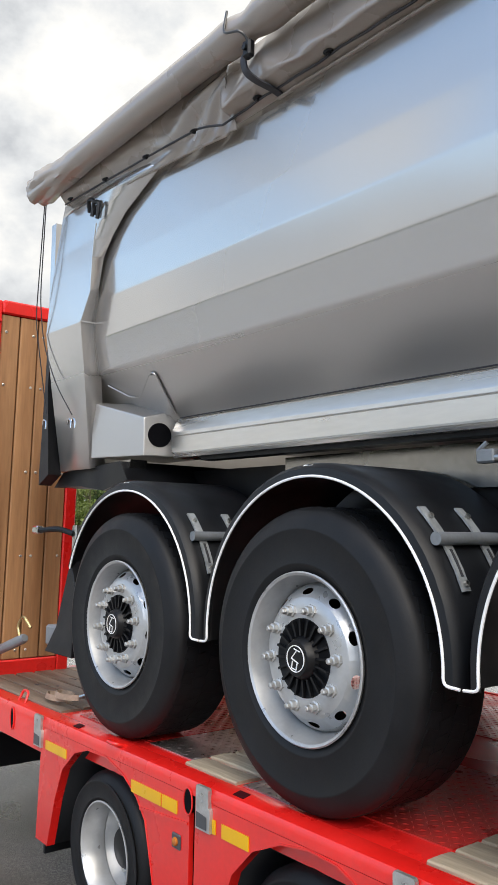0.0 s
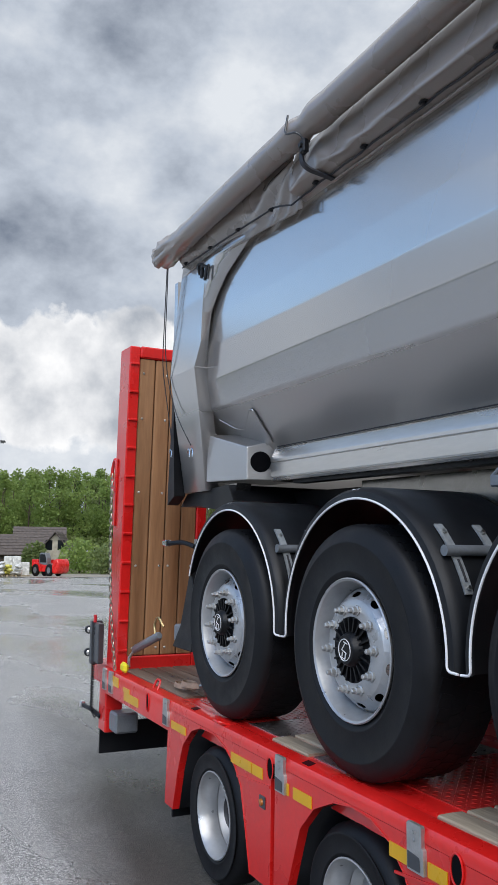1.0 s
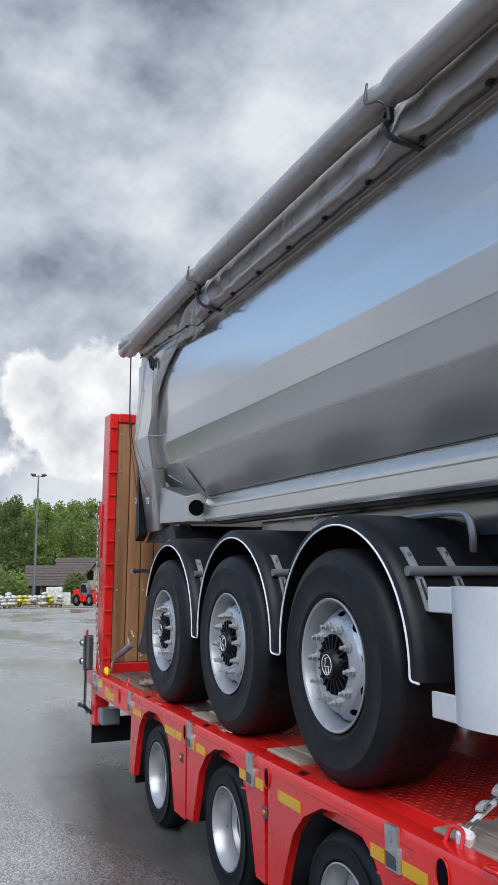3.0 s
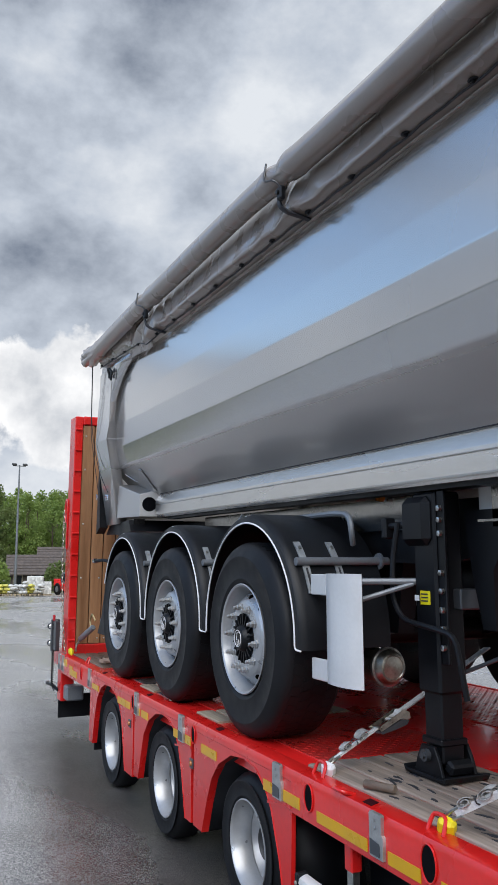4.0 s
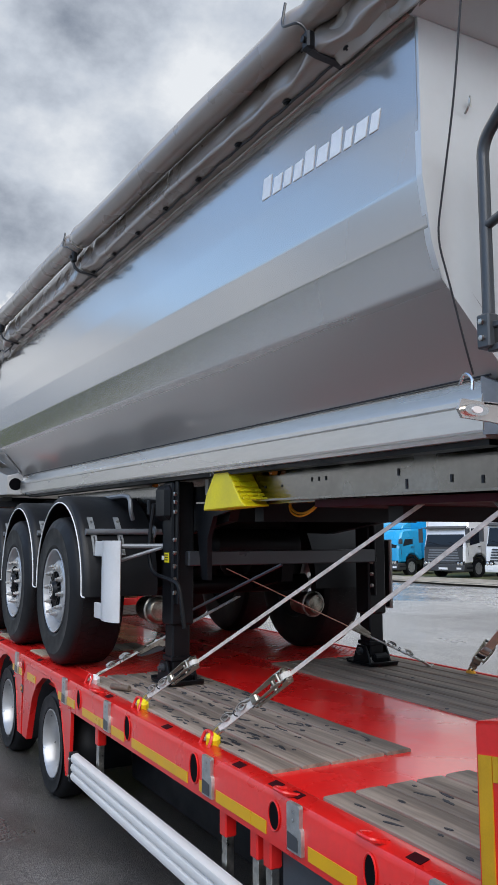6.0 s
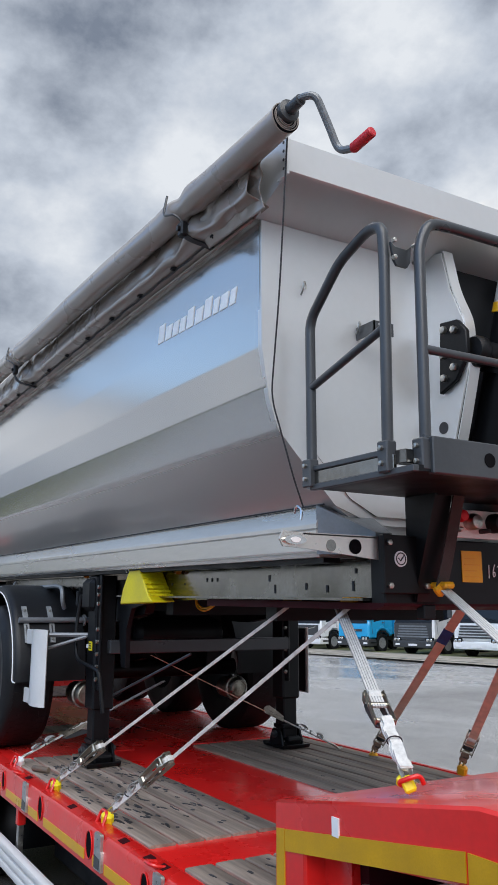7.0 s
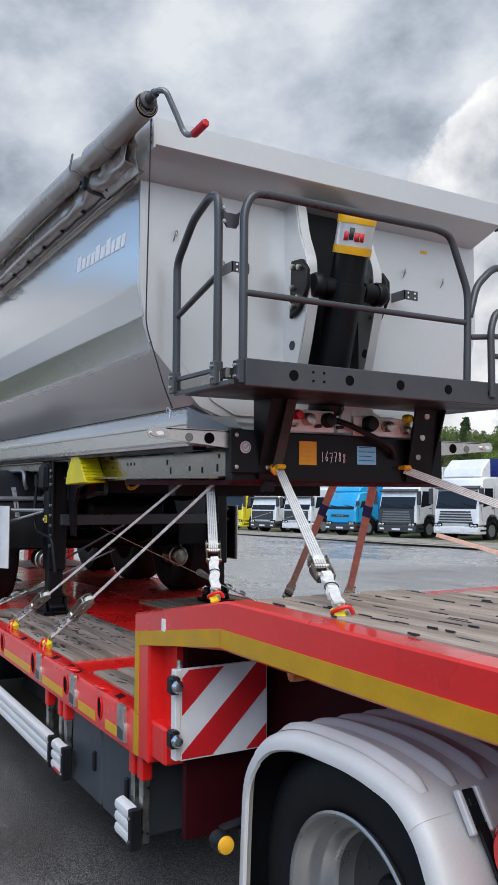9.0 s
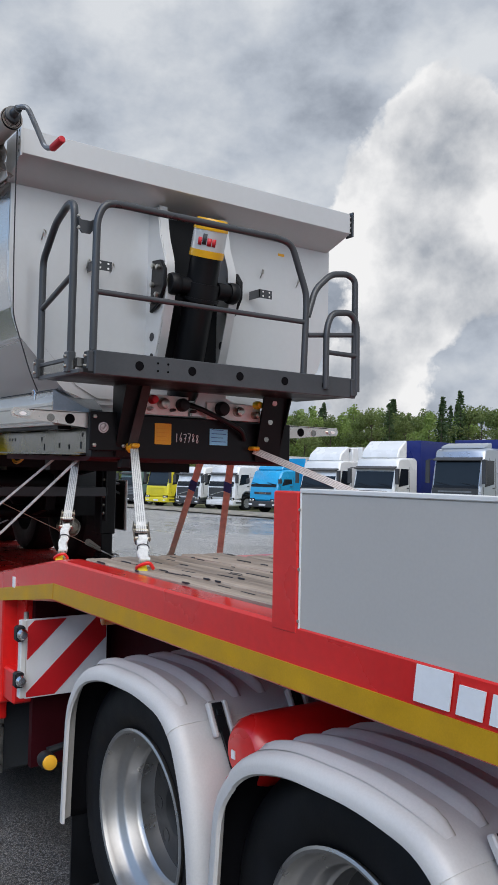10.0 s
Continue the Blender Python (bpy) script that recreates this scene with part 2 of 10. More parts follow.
M = {
    "silver": mat("silver_body_paint", (0.495, 0.482, 0.470), 0.14, 0.70, 0.008, 0.7, 0.0, 60, coat=0.6, rvar=0.0),
    "silver_front": mat("pale_grey_panel", (0.64, 0.65, 0.655), 0.34, 0.50, 0.02, 1.2, 0.0, 30, rvar=0.02, dirt=0.0),
    "sill": mat("bright_aluminium", (0.70, 0.665, 0.62), 0.27, 0.85, 0.06, 3, 0.02, 60, stretch=(0.15, 1, 1)),
    "galv": mat("galvanised_steel", (0.31, 0.295, 0.272), 0.22, 1.0, 0.15, 4, 0.02, 40, dirt=0.12),
    "zinc": mat("zinc_plated_steel", (0.55, 0.54, 0.50), 0.35, 1.0, 0.2, 25, 0.05, 120),
    "nut": mat("zinc_nut", (0.50, 0.495, 0.48), 0.36, 0.75, 0.12, 25, 0.05, 120),
    "zinc_yellow": mat("yellow_passivated_zinc", (0.55, 0.42, 0.20), 0.35, 0.9, 0.2, 25, 0.05, 120),
    "black": mat("black_chassis_paint", (0.005, 0.0055, 0.007), 0.42, 0.0, 0.2, 5, 0.03, 60, dirt=0.006, spec=0.25),
    "plastic": mat("black_plastic", (0.0065, 0.0075, 0.0095), 0.46, 0.0, 0.15, 6, 0.06, 220, dirt=0.01, spec=0.3),
    "rubber": mat("tyre_rubber", (0.0065, 0.007, 0.0085), 0.55, 0.0, 0.2, 8, 0.05, 120, dirt=0.02, spec=0.26),
    "rim": mat("silver_rim_paint", (0.43, 0.435, 0.44), 0.34, 0.55, 0.06, 9, 0.01, 60, dirt=0.06),
    "rim_dark": mat("grey_rim_paint", (0.42, 0.41, 0.395), 0.34, 0.85, 0.05, 9, 0.01, 60, dirt=0.08),
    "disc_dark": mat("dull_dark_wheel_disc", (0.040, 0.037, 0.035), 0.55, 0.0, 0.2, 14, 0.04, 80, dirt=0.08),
    # black that paints in the shade of holes and hollow undersides
    "void": mat("unlit_hollow_black", (0.003, 0.003, 0.004), 0.9, 0, 0.0, spec=0.1),
    "bracket_grey": mat("galvanised_bracket", (0.36, 0.38, 0.39), 0.4, 0.45, 0.15, 20, 0.04, 90),
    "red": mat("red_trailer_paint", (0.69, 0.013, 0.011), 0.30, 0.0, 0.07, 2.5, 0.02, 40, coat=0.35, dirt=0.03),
    # the deck's wet red, lightened for the light that reaches under the tipper
    "red_wet_lit": mat("wet_red_deck_paint_lit", (0.90, 0.018, 0.016), 0.28, 0.0, 0.05, 2.5, 0.02, 40, coat=0.5, dirt=0.0, spec=0.5),
    # red darkened to stand for shade under the decks and in the slots
    "red_dark": mat("shaded_red_paint", (0.036, 0.0025, 0.005), 0.6, 0.0, 0.1, 6, spec=0.12),
    "tread": mat("red_tread_plate", (0.62, 0.022, 0.018), 0.33, 0.2, 0.15, 8, 0.05, 60, dirt=0.22),
    "tread_bare": mat("bare_tread_plate", (0.42, 0.36, 0.35), 0.35, 0.9, 0.2, 12, 0.05, 60, dirt=0.2),
    "tape": mat("yellow_reflective_tape", (0.70, 0.37, 0.004), 0.35, 0.0, 0.05, 6, 0.03, 260, coat=0.1),
    "tape_dull": mat("weathered_yellow_tape", (0.54, 0.29, 0.004), 0.45, 0.0, 0.08, 9, 0.04, 260, dirt=0.05),
    "wood_new": mat("oiled_brown_wood", (0.43, 0.225, 0.105), 0.5, 0, 0.2, 7, 0.15, 60, stretch=(1, 1, 0.08), per_object=0.14, col2=(0.21, 0.095, 0.04)),
    "wood_old": mat("weathered_grey_wood", (0.43, 0.350, 0.280), 0.74, 0, 0.3, 9, 0.3, 70, stretch=(0.07, 1, 1), per_object=0.20, col2=(0.175, 0.135, 0.105)),
    "wood_worn": mat("soiled_worn_wood", (0.37, 0.295, 0.235), 0.72, 0, 0.35, 8, 0.3, 60, stretch=(0.06, 1, 1), per_object=0.18, col2=(0.115, 0.088, 0.068), dirt=0.1),
    "wood_dark": mat("damp_brown_wood", (0.20, 0.15, 0.11), 0.6, 0, 0.3, 9, 0.25, 70, stretch=(0.07, 1, 1), per_object=0.16, col2=(0.085, 0.06, 0.042)),
    "wood_pale": mat("pale_hardwood", (0.46, 0.37, 0.26), 0.7, 0, 0.3, 9, 0.25, 70, stretch=(0.07, 1, 1), per_object=0.12, col2=(0.26, 0.20, 0.14)),
    "tarp": mat("taupe_tarpaulin", (0.300, 0.258, 0.228), 0.28, 0.0, 0.08, 2.2, 0.04, 240, rvar=0.06, dirt=0.03, coat=0.7),
    "white": mat("white_plastic", (0.62, 0.62, 0.61), 0.40, 0, 0.04, 4, 0.01, 60, dirt=0.04),
    "trim": mat("white_trim", (0.85, 0.85, 0.85), 0.4, 0, 0.03),
    "yellow": mat("yellow_plastic", (0.80, 0.66, 0.01), 0.42, 0, 0.06, 5, 0.03, 60),
    "orange": mat("orange_plastic", (0.80, 0.35, 0.01), 0.42, 0, 0.08, 9, 0.03, 60),
    "amber": mat("amber_lens", (0.42, 0.12, 0.01), 0.2, 0, 0.05, 20, coat=0.6),
    "grey": mat("dark_grey_enamel", (0.045, 0.049, 0.055), 0.36, 0.1, 0.08, 5, 0.02, 90, coat=0.2),
    "grey_box": mat("slate_grey_locker", (0.045, 0.051, 0.058), 0.45, 0.0, 0.1, 4, 0.03, 90, dirt=0.06),
    "grey_panel": mat("grey_anodised_panel", (0.50, 0.472, 0.436), 0.5, 0.1, 0.03, 1.4, 0.01, 120),
    "tube_grey": mat("grey_tube_paint", (0.20, 0.215, 0.23), 0.4, 0.3, 0.1, 6),
    "alu_rail": mat("silver_aluminium_rail", (0.80, 0.78, 0.75), 0.36, 0.2, 0.05, 3, 0.02, 60, stretch=(0.2, 1, 1)),
    "webbing": mat("white_webbing", (0.70, 0.69, 0.66), 0.8, 0, 0.10, 60, 0.35, 300, dirt=0.04),
    "webbing_beige": mat("faded_grey_beige_webbing", (0.60, 0.55, 0.50), 0.85, 0, 0.15, 30, 0.35, 300, dirt=0.1),
    "webbing_grey": mat("soiled_grey_webbing", (0.40, 0.39, 0.37), 0.85, 0, 0.2, 40, 0.35, 300, dirt=0.2),
    "webbing_groove": mat("grey_webbing_groove", (0.33, 0.33, 0.32), 0.85, 0, 0.15, 40, 0.2, 300, dirt=0.1),
    "webbing_brown": mat("faded_orange_webbing", (0.88, 0.62, 0.46), 0.8, 0, 0.10, 18, 0.35, 300, dirt=0.05),
    "webbing_tan": mat("tan_webbing", (0.34, 0.24, 0.17), 0.8, 0, 0.2, 18, 0.3, 300),
    "webbing_dark": mat("brown_webbing", (0.055, 0.038, 0.036), 0.8, 0, 0.2, 18, 0.3, 300),
    "blue": mat("blue_fabric", (0.03, 0.10, 0.35), 0.7, 0, 0.2, 18),
    "label_yellow": mat("orange_yellow_label", (0.80, 0.40, 0.02), 0.5, 0, 0.04),
    "label_blue": mat("pale_blue_label", (0.25, 0.62, 0.85), 0.5, 0, 0.04),
    "label_white": mat("white_label", (0.8, 0.8, 0.8), 0.45, 0, 0.03),
    "lettering": mat("pale_lettering_film", (0.88, 0.89, 0.90), 0.4, 0.0, 0.02),
    "ink": mat("dark_ink", (0.03, 0.03, 0.035), 0.6, 0, 0.05),
    "ink_red": mat("red_ink", (0.55, 0.02, 0.03), 0.5, 0, 0.05),
    "brass": mat("worn_steel_chamber", (0.44, 0.41, 0.34), 0.34, 0.95, 0.25, 14, 0.04, 70),
    "fender_silver": mat("silver_grey_plastic", (0.61, 0.588, 0.562), 0.44, 0.05, 0.05, 3, 0.03, 160, dirt=0.08),
    "board_red": mat("red_reflective_sheet", (0.62, 0.015, 0.02), 0.4, 0, 0.05, 7, 0.05, 300),
    "board_white": mat("white_reflective_sheet", (0.82, 0.83, 0.84), 0.4, 0.05, 0.05, 7, 0.05, 300),
    "chrome": mat("bright_plated_steel", (0.70, 0.69, 0.67), 0.22, 1.0, 0.05, 20),
}
grimy(M["silver"], 0.16, 0.34, 2.63, 2.70)


# ---- shaping helpers ----
SLOPE = 0.0185            # the tipper stands nose-down on its legs by about one degree


def face(bm, vs):
    try:
        return bm.faces.new(vs)
    except ValueError:
        return None


def bevel(bm, geom, w, seg=1):
    edges = [e for e in geom if isinstance(e, bmesh.types.BMEdge)]
    bmesh.ops.bevel(bm, geom=edges, offset=w, segments=seg, affect="EDGES", profile=0.5)


def prism(bm, pts, axis, a, b, bev=0.0):
    """Extrudes the outline pts along axis from a to b. Axis x: (y, z), y: (x, z), z: (x, y)."""
    put = {"x": lambda p, c: (c, p[0], p[1]), "y": lambda p, c: (p[0], c, p[1]), "z": lambda p, c: (p[0], p[1], c)}[axis]
    lo = [bm.verts.new(put(p, a)) for p in pts]
    hi = [bm.verts.new(put(p, b)) for p in pts]
    n = len(pts)
    made = [face(bm, lo), face(bm, hi[::-1])]
    for i in range(n):
        made.append(face(bm, [lo[i], hi[i], hi[(i + 1) % n], lo[(i + 1) % n]]))
    made = [f for f in made if f]
    bmesh.ops.recalc_face_normals(bm, faces=made)
    if bev:
        bevel(bm, list({e for f in made for e in f.edges}), bev)
    return lo + hi


def box(bm, x0, x1, y0, y1, z0, z1, bev=0.0):
    return prism(bm, [(x0, z0), (x1, z0), (x1, z1), (x0, z1)], "y", y0, y1, bev)


def obox(bm, m, sx, sy, sz, bev=0.0):
    """A box of those sizes, centred on the pose m."""
    b2 = bmesh.new()
    box(b2, -sx / 2, sx / 2, -sy / 2, sy / 2, -sz / 2, sz / 2, bev)
    merge(bm, b2, m)


def merge(bm, other, m=None):
    me = bpy.data.meshes.new("tmp")
    other.to_mesh(me)
    other.free()
    if m is not None:
        me.transform(m)
    bm.from_mesh(me)
    bpy.data.meshes.remove(me)


def ring_frame(d):
    d = d.normalized()
    up = Vector((0, 0, 1)) if abs(d.z) < 0.9 else Vector((1, 0, 0))
    a = d.cross(up).normalized()
    return a, a.cross(d).normalized()


def tube(bm, pts, r, n=10, closed=False, cap=True):
    pts = [Vector(p) for p in pts]
    rs = r if isinstance(r, (list, tuple)) else [r] * len(pts)
    rings, prev = [], None
    k = len(pts)
    for i, p in enumerate(pts):
        if closed:
            d = pts[(i + 1) % k] - pts[i - 1]
        else:
            d = pts[min(i + 1, k - 1)] - pts[max(i - 1, 0)]
        d.normalize()
        if prev is None:
            a, b = ring_frame(d)
        else:
            a = (prev - d * prev.dot(d)).normalized()
            b = a.cross(d)
        prev = a
        rings.append([bm.verts.new(p + rs[i] * (math.cos(q) * a + math.sin(q) * b)) for q in [2 * math.pi * j / n for j in range(n)]])
    for i in range(k if closed else k - 1):
        A, B = rings[i], rings[(i + 1) % k]
        for j in range(n):
            face(bm, [A[j], A[(j + 1) % n], B[(j + 1) % n], B[j]])
    if cap and not closed:
        face(bm, rings[0][::-1])
        face(bm, rings[-1])


def cyl(bm, a, b, r, n=16):
    tube(bm, [a, b], r, n)


def rounded(pts, r=0.06, n=5):
    """The polyline with its corners rounded."""
    pts = [Vector(p) for p in pts]
    out = [pts[0]]
    for i in range(1, len(pts) - 1):
        p, a, b = pts[i], pts[i - 1], pts[i + 1]
        u, v = (a - p), (b - p)
        k = min(r, u.length * 0.49, v.length * 0.49)
        s, e = p + u.normalized() * k, p + v.normalized() * k
        for j in range(n + 1):
            t = j / n
            out.append(s * (1 - t) ** 2 + p * 2 * t * (1 - t) + e * t * t)
    return out + [pts[-1]]


def lathe(bm, prof, c, n=40, axis="y", closed=False):
    """Turns the outline of (radius, along) pairs round an axis through c."""
    rings = []
    for r, h in prof:
        ring = []
        for j in range(n):
            q = 2 * math.pi * j / n
            u, v = r * math.cos(q), r * math.sin(q)
            p = {"y": (u, h, v), "x": (h, u, v), "z": (u, v, h)}[axis]
            ring.append(bm.verts.new((c[0] + p[0], c[1] + p[1], c[2] + p[2])))
        rings.append(ring)
    k = len(rings)
    made = []
    for i in range(k if closed else k - 1):
        A, B = rings[i], rings[(i + 1) % k]
        for j in range(n):
            made.append(face(bm, [A[j], A[(j + 1) % n], B[(j + 1) % n], B[j]]))
    if not closed:
        for ring in (rings[0], rings[-1]):
            made.append(face(bm, ring))
    bmesh.ops.recalc_face_normals(bm, faces=[f for f in made if f])


def ribbon(bm, pts, w, across, t=0.004):
    """A flat band of width w along pts; across: its width direction."""
    pts = [Vector(p) for p in pts]
    across = Vector(across).normalized()
    rows = []
    for i, p in enumerate(pts):
        d = (pts[min(i + 1, len(pts) - 1)] - pts[max(i - 1, 0)]).normalized()
        a = (across - d * across.dot(d)).normalized()
        nrm = d.cross(a)
        rows.append([bm.verts.new(p + a * sx * w / 2 + nrm * sz * t / 2) for sx, sz in ((-1, -1), (1, -1), (1, 1), (-1, 1))])
    for A, B in zip(rows, rows[1:]):
        for j in range(4):
            face(bm, [A[j], A[(j + 1) % 4], B[(j + 1) % 4], B[j]])
    face(bm, rows[0][::-1])
    face(bm, rows[-1])


def grid_sheet(bm, fn, nu, nv):
    vs = [[bm.verts.new(fn(i / nu, j / nv)) for j in range(nv + 1)] for i in range(nu + 1)]
    for i in range(nu):
        for j in range(nv):
            face(bm, [vs[i][j], vs[i + 1][j], vs[i + 1][j + 1], vs[i][j + 1]])


def mesh_of(name, bm, material, slope=False, smooth=35):
    me = bpy.data.meshes.new(name)
    bmesh.ops.recalc_face_normals(bm, faces=bm.faces)
    bm.to_mesh(me)
    bm.free()
    if slope:
        me.transform(Matrix(((1, 0, 0, 0), (0, 1, 0, 0), (-SLOPE, 0, 1, 0), (0, 0, 0, 1))))
    me.materials.append(M[material] if isinstance(material, str) else material)
    if smooth:
        me.shade_smooth()
        me.set_sharp_from_angle(angle=radians(smooth))
    return me


def part(name, bm, material, parent, label="", slope=False, smooth=35):
    """One mesh object under a thing or a part."""
    ob = new(name, mesh_of(name, bm, material, slope, smooth))
    ob.parent = parent
    if label:
        tagged(ob, label)
    return ob


def piece(name, me, parent, m=None):
    """A further object on a shared mesh, under its thing."""
    ob = new(name, me)
    ob.parent = parent
    if m is not None:
        ob.matrix_basis = m
    return ob


def thing(name, label, category, at=(0, 0, 0), group="", kind=""):
    ob = new(name)
    ob.location = at
    ob.empty_display_size = 0.2
    return tagged(ob, label, category, group, kind)


def solidify(ob, t, offset=-1):
    md = ob.modifiers.new("solidify", "SOLIDIFY")
    md.thickness, md.offset = t, offset


def gz(x, y):
    """The yard falls away gently behind the trailer."""
    d = max(0.0, -x - 6.0)
    return -0.0155 * d * min(1.0, d / 12.0) if d < 400 else -0.0155 * 400


# ---- ground ----
def asphalt_material():
    m = bpy.data.materials.new("wet_asphalt")
    m.use_nodes = True
    n, l = m.node_tree.nodes, m.node_tree.links
    b = n["Principled BSDF"]
    tc = n.new("ShaderNodeTexCoord")

    def noise_tex(scale, detail=6, rough=0.6, stretch=None):
        t = n.new("ShaderNodeTexNoise")
        t.inputs["Scale"].default_value, t.inputs["Detail"].default_value, t.inputs["Roughness"].default_value = scale, detail, rough
        if stretch:
            mp = n.new("ShaderNodeMapping")
            mp.inputs["Scale"].default_value = stretch
            l.new(tc.outputs["Object"], mp.inputs[0])
            l.new(mp.outputs[0], t.inputs["Vector"])
        else:
            l.new(tc.outputs["Object"], t.inputs["Vector"])
        return t

    def ramp(src, a, b_, ca, cb):
        r = n.new("ShaderNodeValToRGB")
        r.color_ramp.elements[0].position, r.color_ramp.elements[1].position = a, b_
        r.color_ramp.elements[0].color, r.color_ramp.elements[1].color = ca, cb
        l.new(src, r.inputs[0])
        return r

    stones = n.new("ShaderNodeTexVoronoi")
    stones.inputs["Scale"].default_value = 145
    l.new(tc.outputs["Object"], stones.inputs["Vector"])
    grit = noise_tex(190, 3)
    patch = noise_tex(0.42, 9, 0.66, (0.6, 1, 1))
    wet = noise_tex(0.17, 7, 0.58, (0.5, 1.0, 1))
    # paler open yard, drier with sky sheen painted in; damp zone round the vehicle
    shift = n.new("ShaderNodeVectorMath")
    shift.operation = "SUBTRACT"
    shift.inputs[1].default_value = (-2.8, -0.40, 0.0)
    l.new(tc.outputs["Object"], shift.inputs[0])
    along = n.new("ShaderNodeVectorMath")
    along.operation = "DOT_PRODUCT"
    along.inputs[1].default_value = (0.17, 0.985, 0.0)
    l.new(shift.outputs[0], along.inputs[0])
    dry_sheen = n.new("ShaderNodeMapRange")
    dry_sheen.inputs["From Min"].default_value, dry_sheen.inputs["From Max"].default_value = 0.35, -0.35
    dry_sheen.inputs["To Min"].default_value, dry_sheen.inputs["To Max"].default_value = 0.0, 0.56
    l.new(along.outputs["Value"], dry_sheen.inputs["Value"])
    far = n.new("ShaderNodeMapRange")
    far.inputs["From Min"].default_value, far.inputs["From Max"].default_value = -4.0, -8.0
    far.inputs["To Min"].default_value, far.inputs["To Max"].default_value = 0.0, 0.5
    sepx = n.new("ShaderNodeSeparateXYZ")
    l.new(tc.outputs["Object"], sepx.inputs[0])
    l.new(sepx.outputs["X"], far.inputs["Value"])
    south = n.new("ShaderNodeMapRange")
    south.inputs["From Min"].default_value, south.inputs["From Max"].default_value = -28.0, -10.0
    south.inputs["To Min"].default_value = 0.25
    l.new(sepx.outputs["Y"], south.inputs["Value"])
    fars = n.new("ShaderNodeMath")
    fars.operation = "MULTIPLY"
    l.new(far.outputs[0], fars.inputs[0])
    l.new(south.outputs[0], fars.inputs[1])
    west = n.new("ShaderNodeMapRange")
    west.inputs["From Min"].default_value, west.inputs["From Max"].default_value = 3.0, -1.0
    l.new(sepx.outputs["X"], west.inputs["Value"])
    tongue = n.new("ShaderNodeMath")
    tongue.operation = "MULTIPLY"
    l.new(dry_sheen.outputs[0], tongue.inputs[0])
    l.new(west.outputs[0], tongue.inputs[1])
    both = n.new("ShaderNodeMath")
    both.operation = "MAXIMUM"
    l.new(tongue.outputs[0], both.inputs[0])
    l.new(fars.outputs[0], both.inputs[1])
    # the far side of the yard is paler as well, less so towards its edge
    yonder = n.new("ShaderNodeMapRange")
    yonder.inputs["From Min"].default_value, yonder.inputs["From Max"].default_value = 2.5, 5.5
    yonder.inputs["To Min"].default_value, yonder.inputs["To Max"].default_value = 0.0, 0.42
    l.new(sepx.outputs["Y"], yonder.inputs["Value"])
    brink = n.new("ShaderNodeMapRange")
    brink.inputs["From Min"].default_value, brink.inputs["From Max"].default_value = 9.0, 17.0
    brink.inputs["To Min"].default_value, brink.inputs["To Max"].default_value = 1.0, 0.30
    l.new(sepx.outputs["Y"], brink.inputs["Value"])
    far_pale = n.new("ShaderNodeMath")
    far_pale.operation = "MULTIPLY"
    l.new(yonder.outputs[0], far_pale.inputs[0])
    l.new(brink.outputs[0], far_pale.inputs[1])
    both2 = n.new("ShaderNodeMath")
    both2.operation = "MAXIMUM"
    l.new(both.outputs[0], both2.inputs[0])
    l.new(far_pale.outputs[0], both2.inputs[1])
    both = both2
    # a pale strip beside the trailer's tail
    wander = n.new("ShaderNodeMath")
    wander.operation = "MULTIPLY_ADD"
    wander.inputs[1].default_value, wander.inputs[2].default_value = 0.30, 0.62
    l.new(patch.outputs["Fac"], wander.inputs[0])
    off = n.new("ShaderNodeMath")
    l.new(sepx.outputs["Y"], off.inputs[0])
    l.new(wander.outputs[0], off.inputs[1])
    dist = n.new("ShaderNodeMath")
    dist.operation = "ABSOLUTE"
    l.new(off.outputs[0], dist.inputs[0])
    strip = n.new("ShaderNodeMapRange")
    strip.inputs["From Min"].default_value, strip.inputs["From Max"].default_value = 0.20, 0.02
    strip.inputs["To Max"].default_value = 0.26
    l.new(dist.outputs[0], strip.inputs["Value"])
    tail = n.new("ShaderNodeMapRange")
    tail.inputs["From Min"].default_value, tail.inputs["From Max"].default_value = -0.6, -2.2
    l.new(sepx.outputs["X"], tail.inputs["Value"])
    with_strip = n.new("ShaderNodeMath")
    with_strip.operation = "MULTIPLY_ADD"
    l.new(strip.outputs[0], with_strip.inputs[0])
    l.new(tail.outputs[0], with_strip.inputs[1])
    l.new(both.outputs[0], with_strip.inputs[2])
    edge = n.new("ShaderNodeMath")
    l.new(with_strip.outputs[0], edge.inputs[0])
    l.new(patch.outputs["Fac"], edge.inputs[1])
    base = ramp(edge.outputs[0], 0.48, 0.98, (0.063, 0.060, 0.057, 1), (0.31, 0.312, 0.316, 1))
    gritc = ramp(stones.outputs["Distance"], 0.08, 0.62, (2.6, 2.55, 2.45, 1), (0.34, 0.34, 0.35, 1))
    mul = n.new("ShaderNodeMixRGB")
    mul.blend_type, mul.inputs["Fac"].default_value = "MULTIPLY", 1
    l.new(base.outputs[0], mul.inputs["Color1"])
    l.new(gritc.outputs[0], mul.inputs["Color2"])
    speck = noise_tex(48, 9, 0.78)
    speckc = ramp(speck.outputs["Fac"], 0.36, 0.64, (0.45, 0.45, 0.455, 1), (1.75, 1.72, 1.66, 1))
    mul2 = n.new("ShaderNodeMixRGB")
    mul2.blend_type, mul2.inputs["Fac"].default_value = "MULTIPLY", 1
    l.new(mul.outputs[0], mul2.inputs["Color1"])
    l.new(speckc.outputs[0], mul2.inputs["Color2"])
    l.new(mul2.outputs[0], b.inputs["Base Color"])
    wr = ramp(wet.outputs["Fac"], 0.46, 0.60, (0.42, 0.42, 0.42, 1), (0.12, 0.12, 0.12, 1))
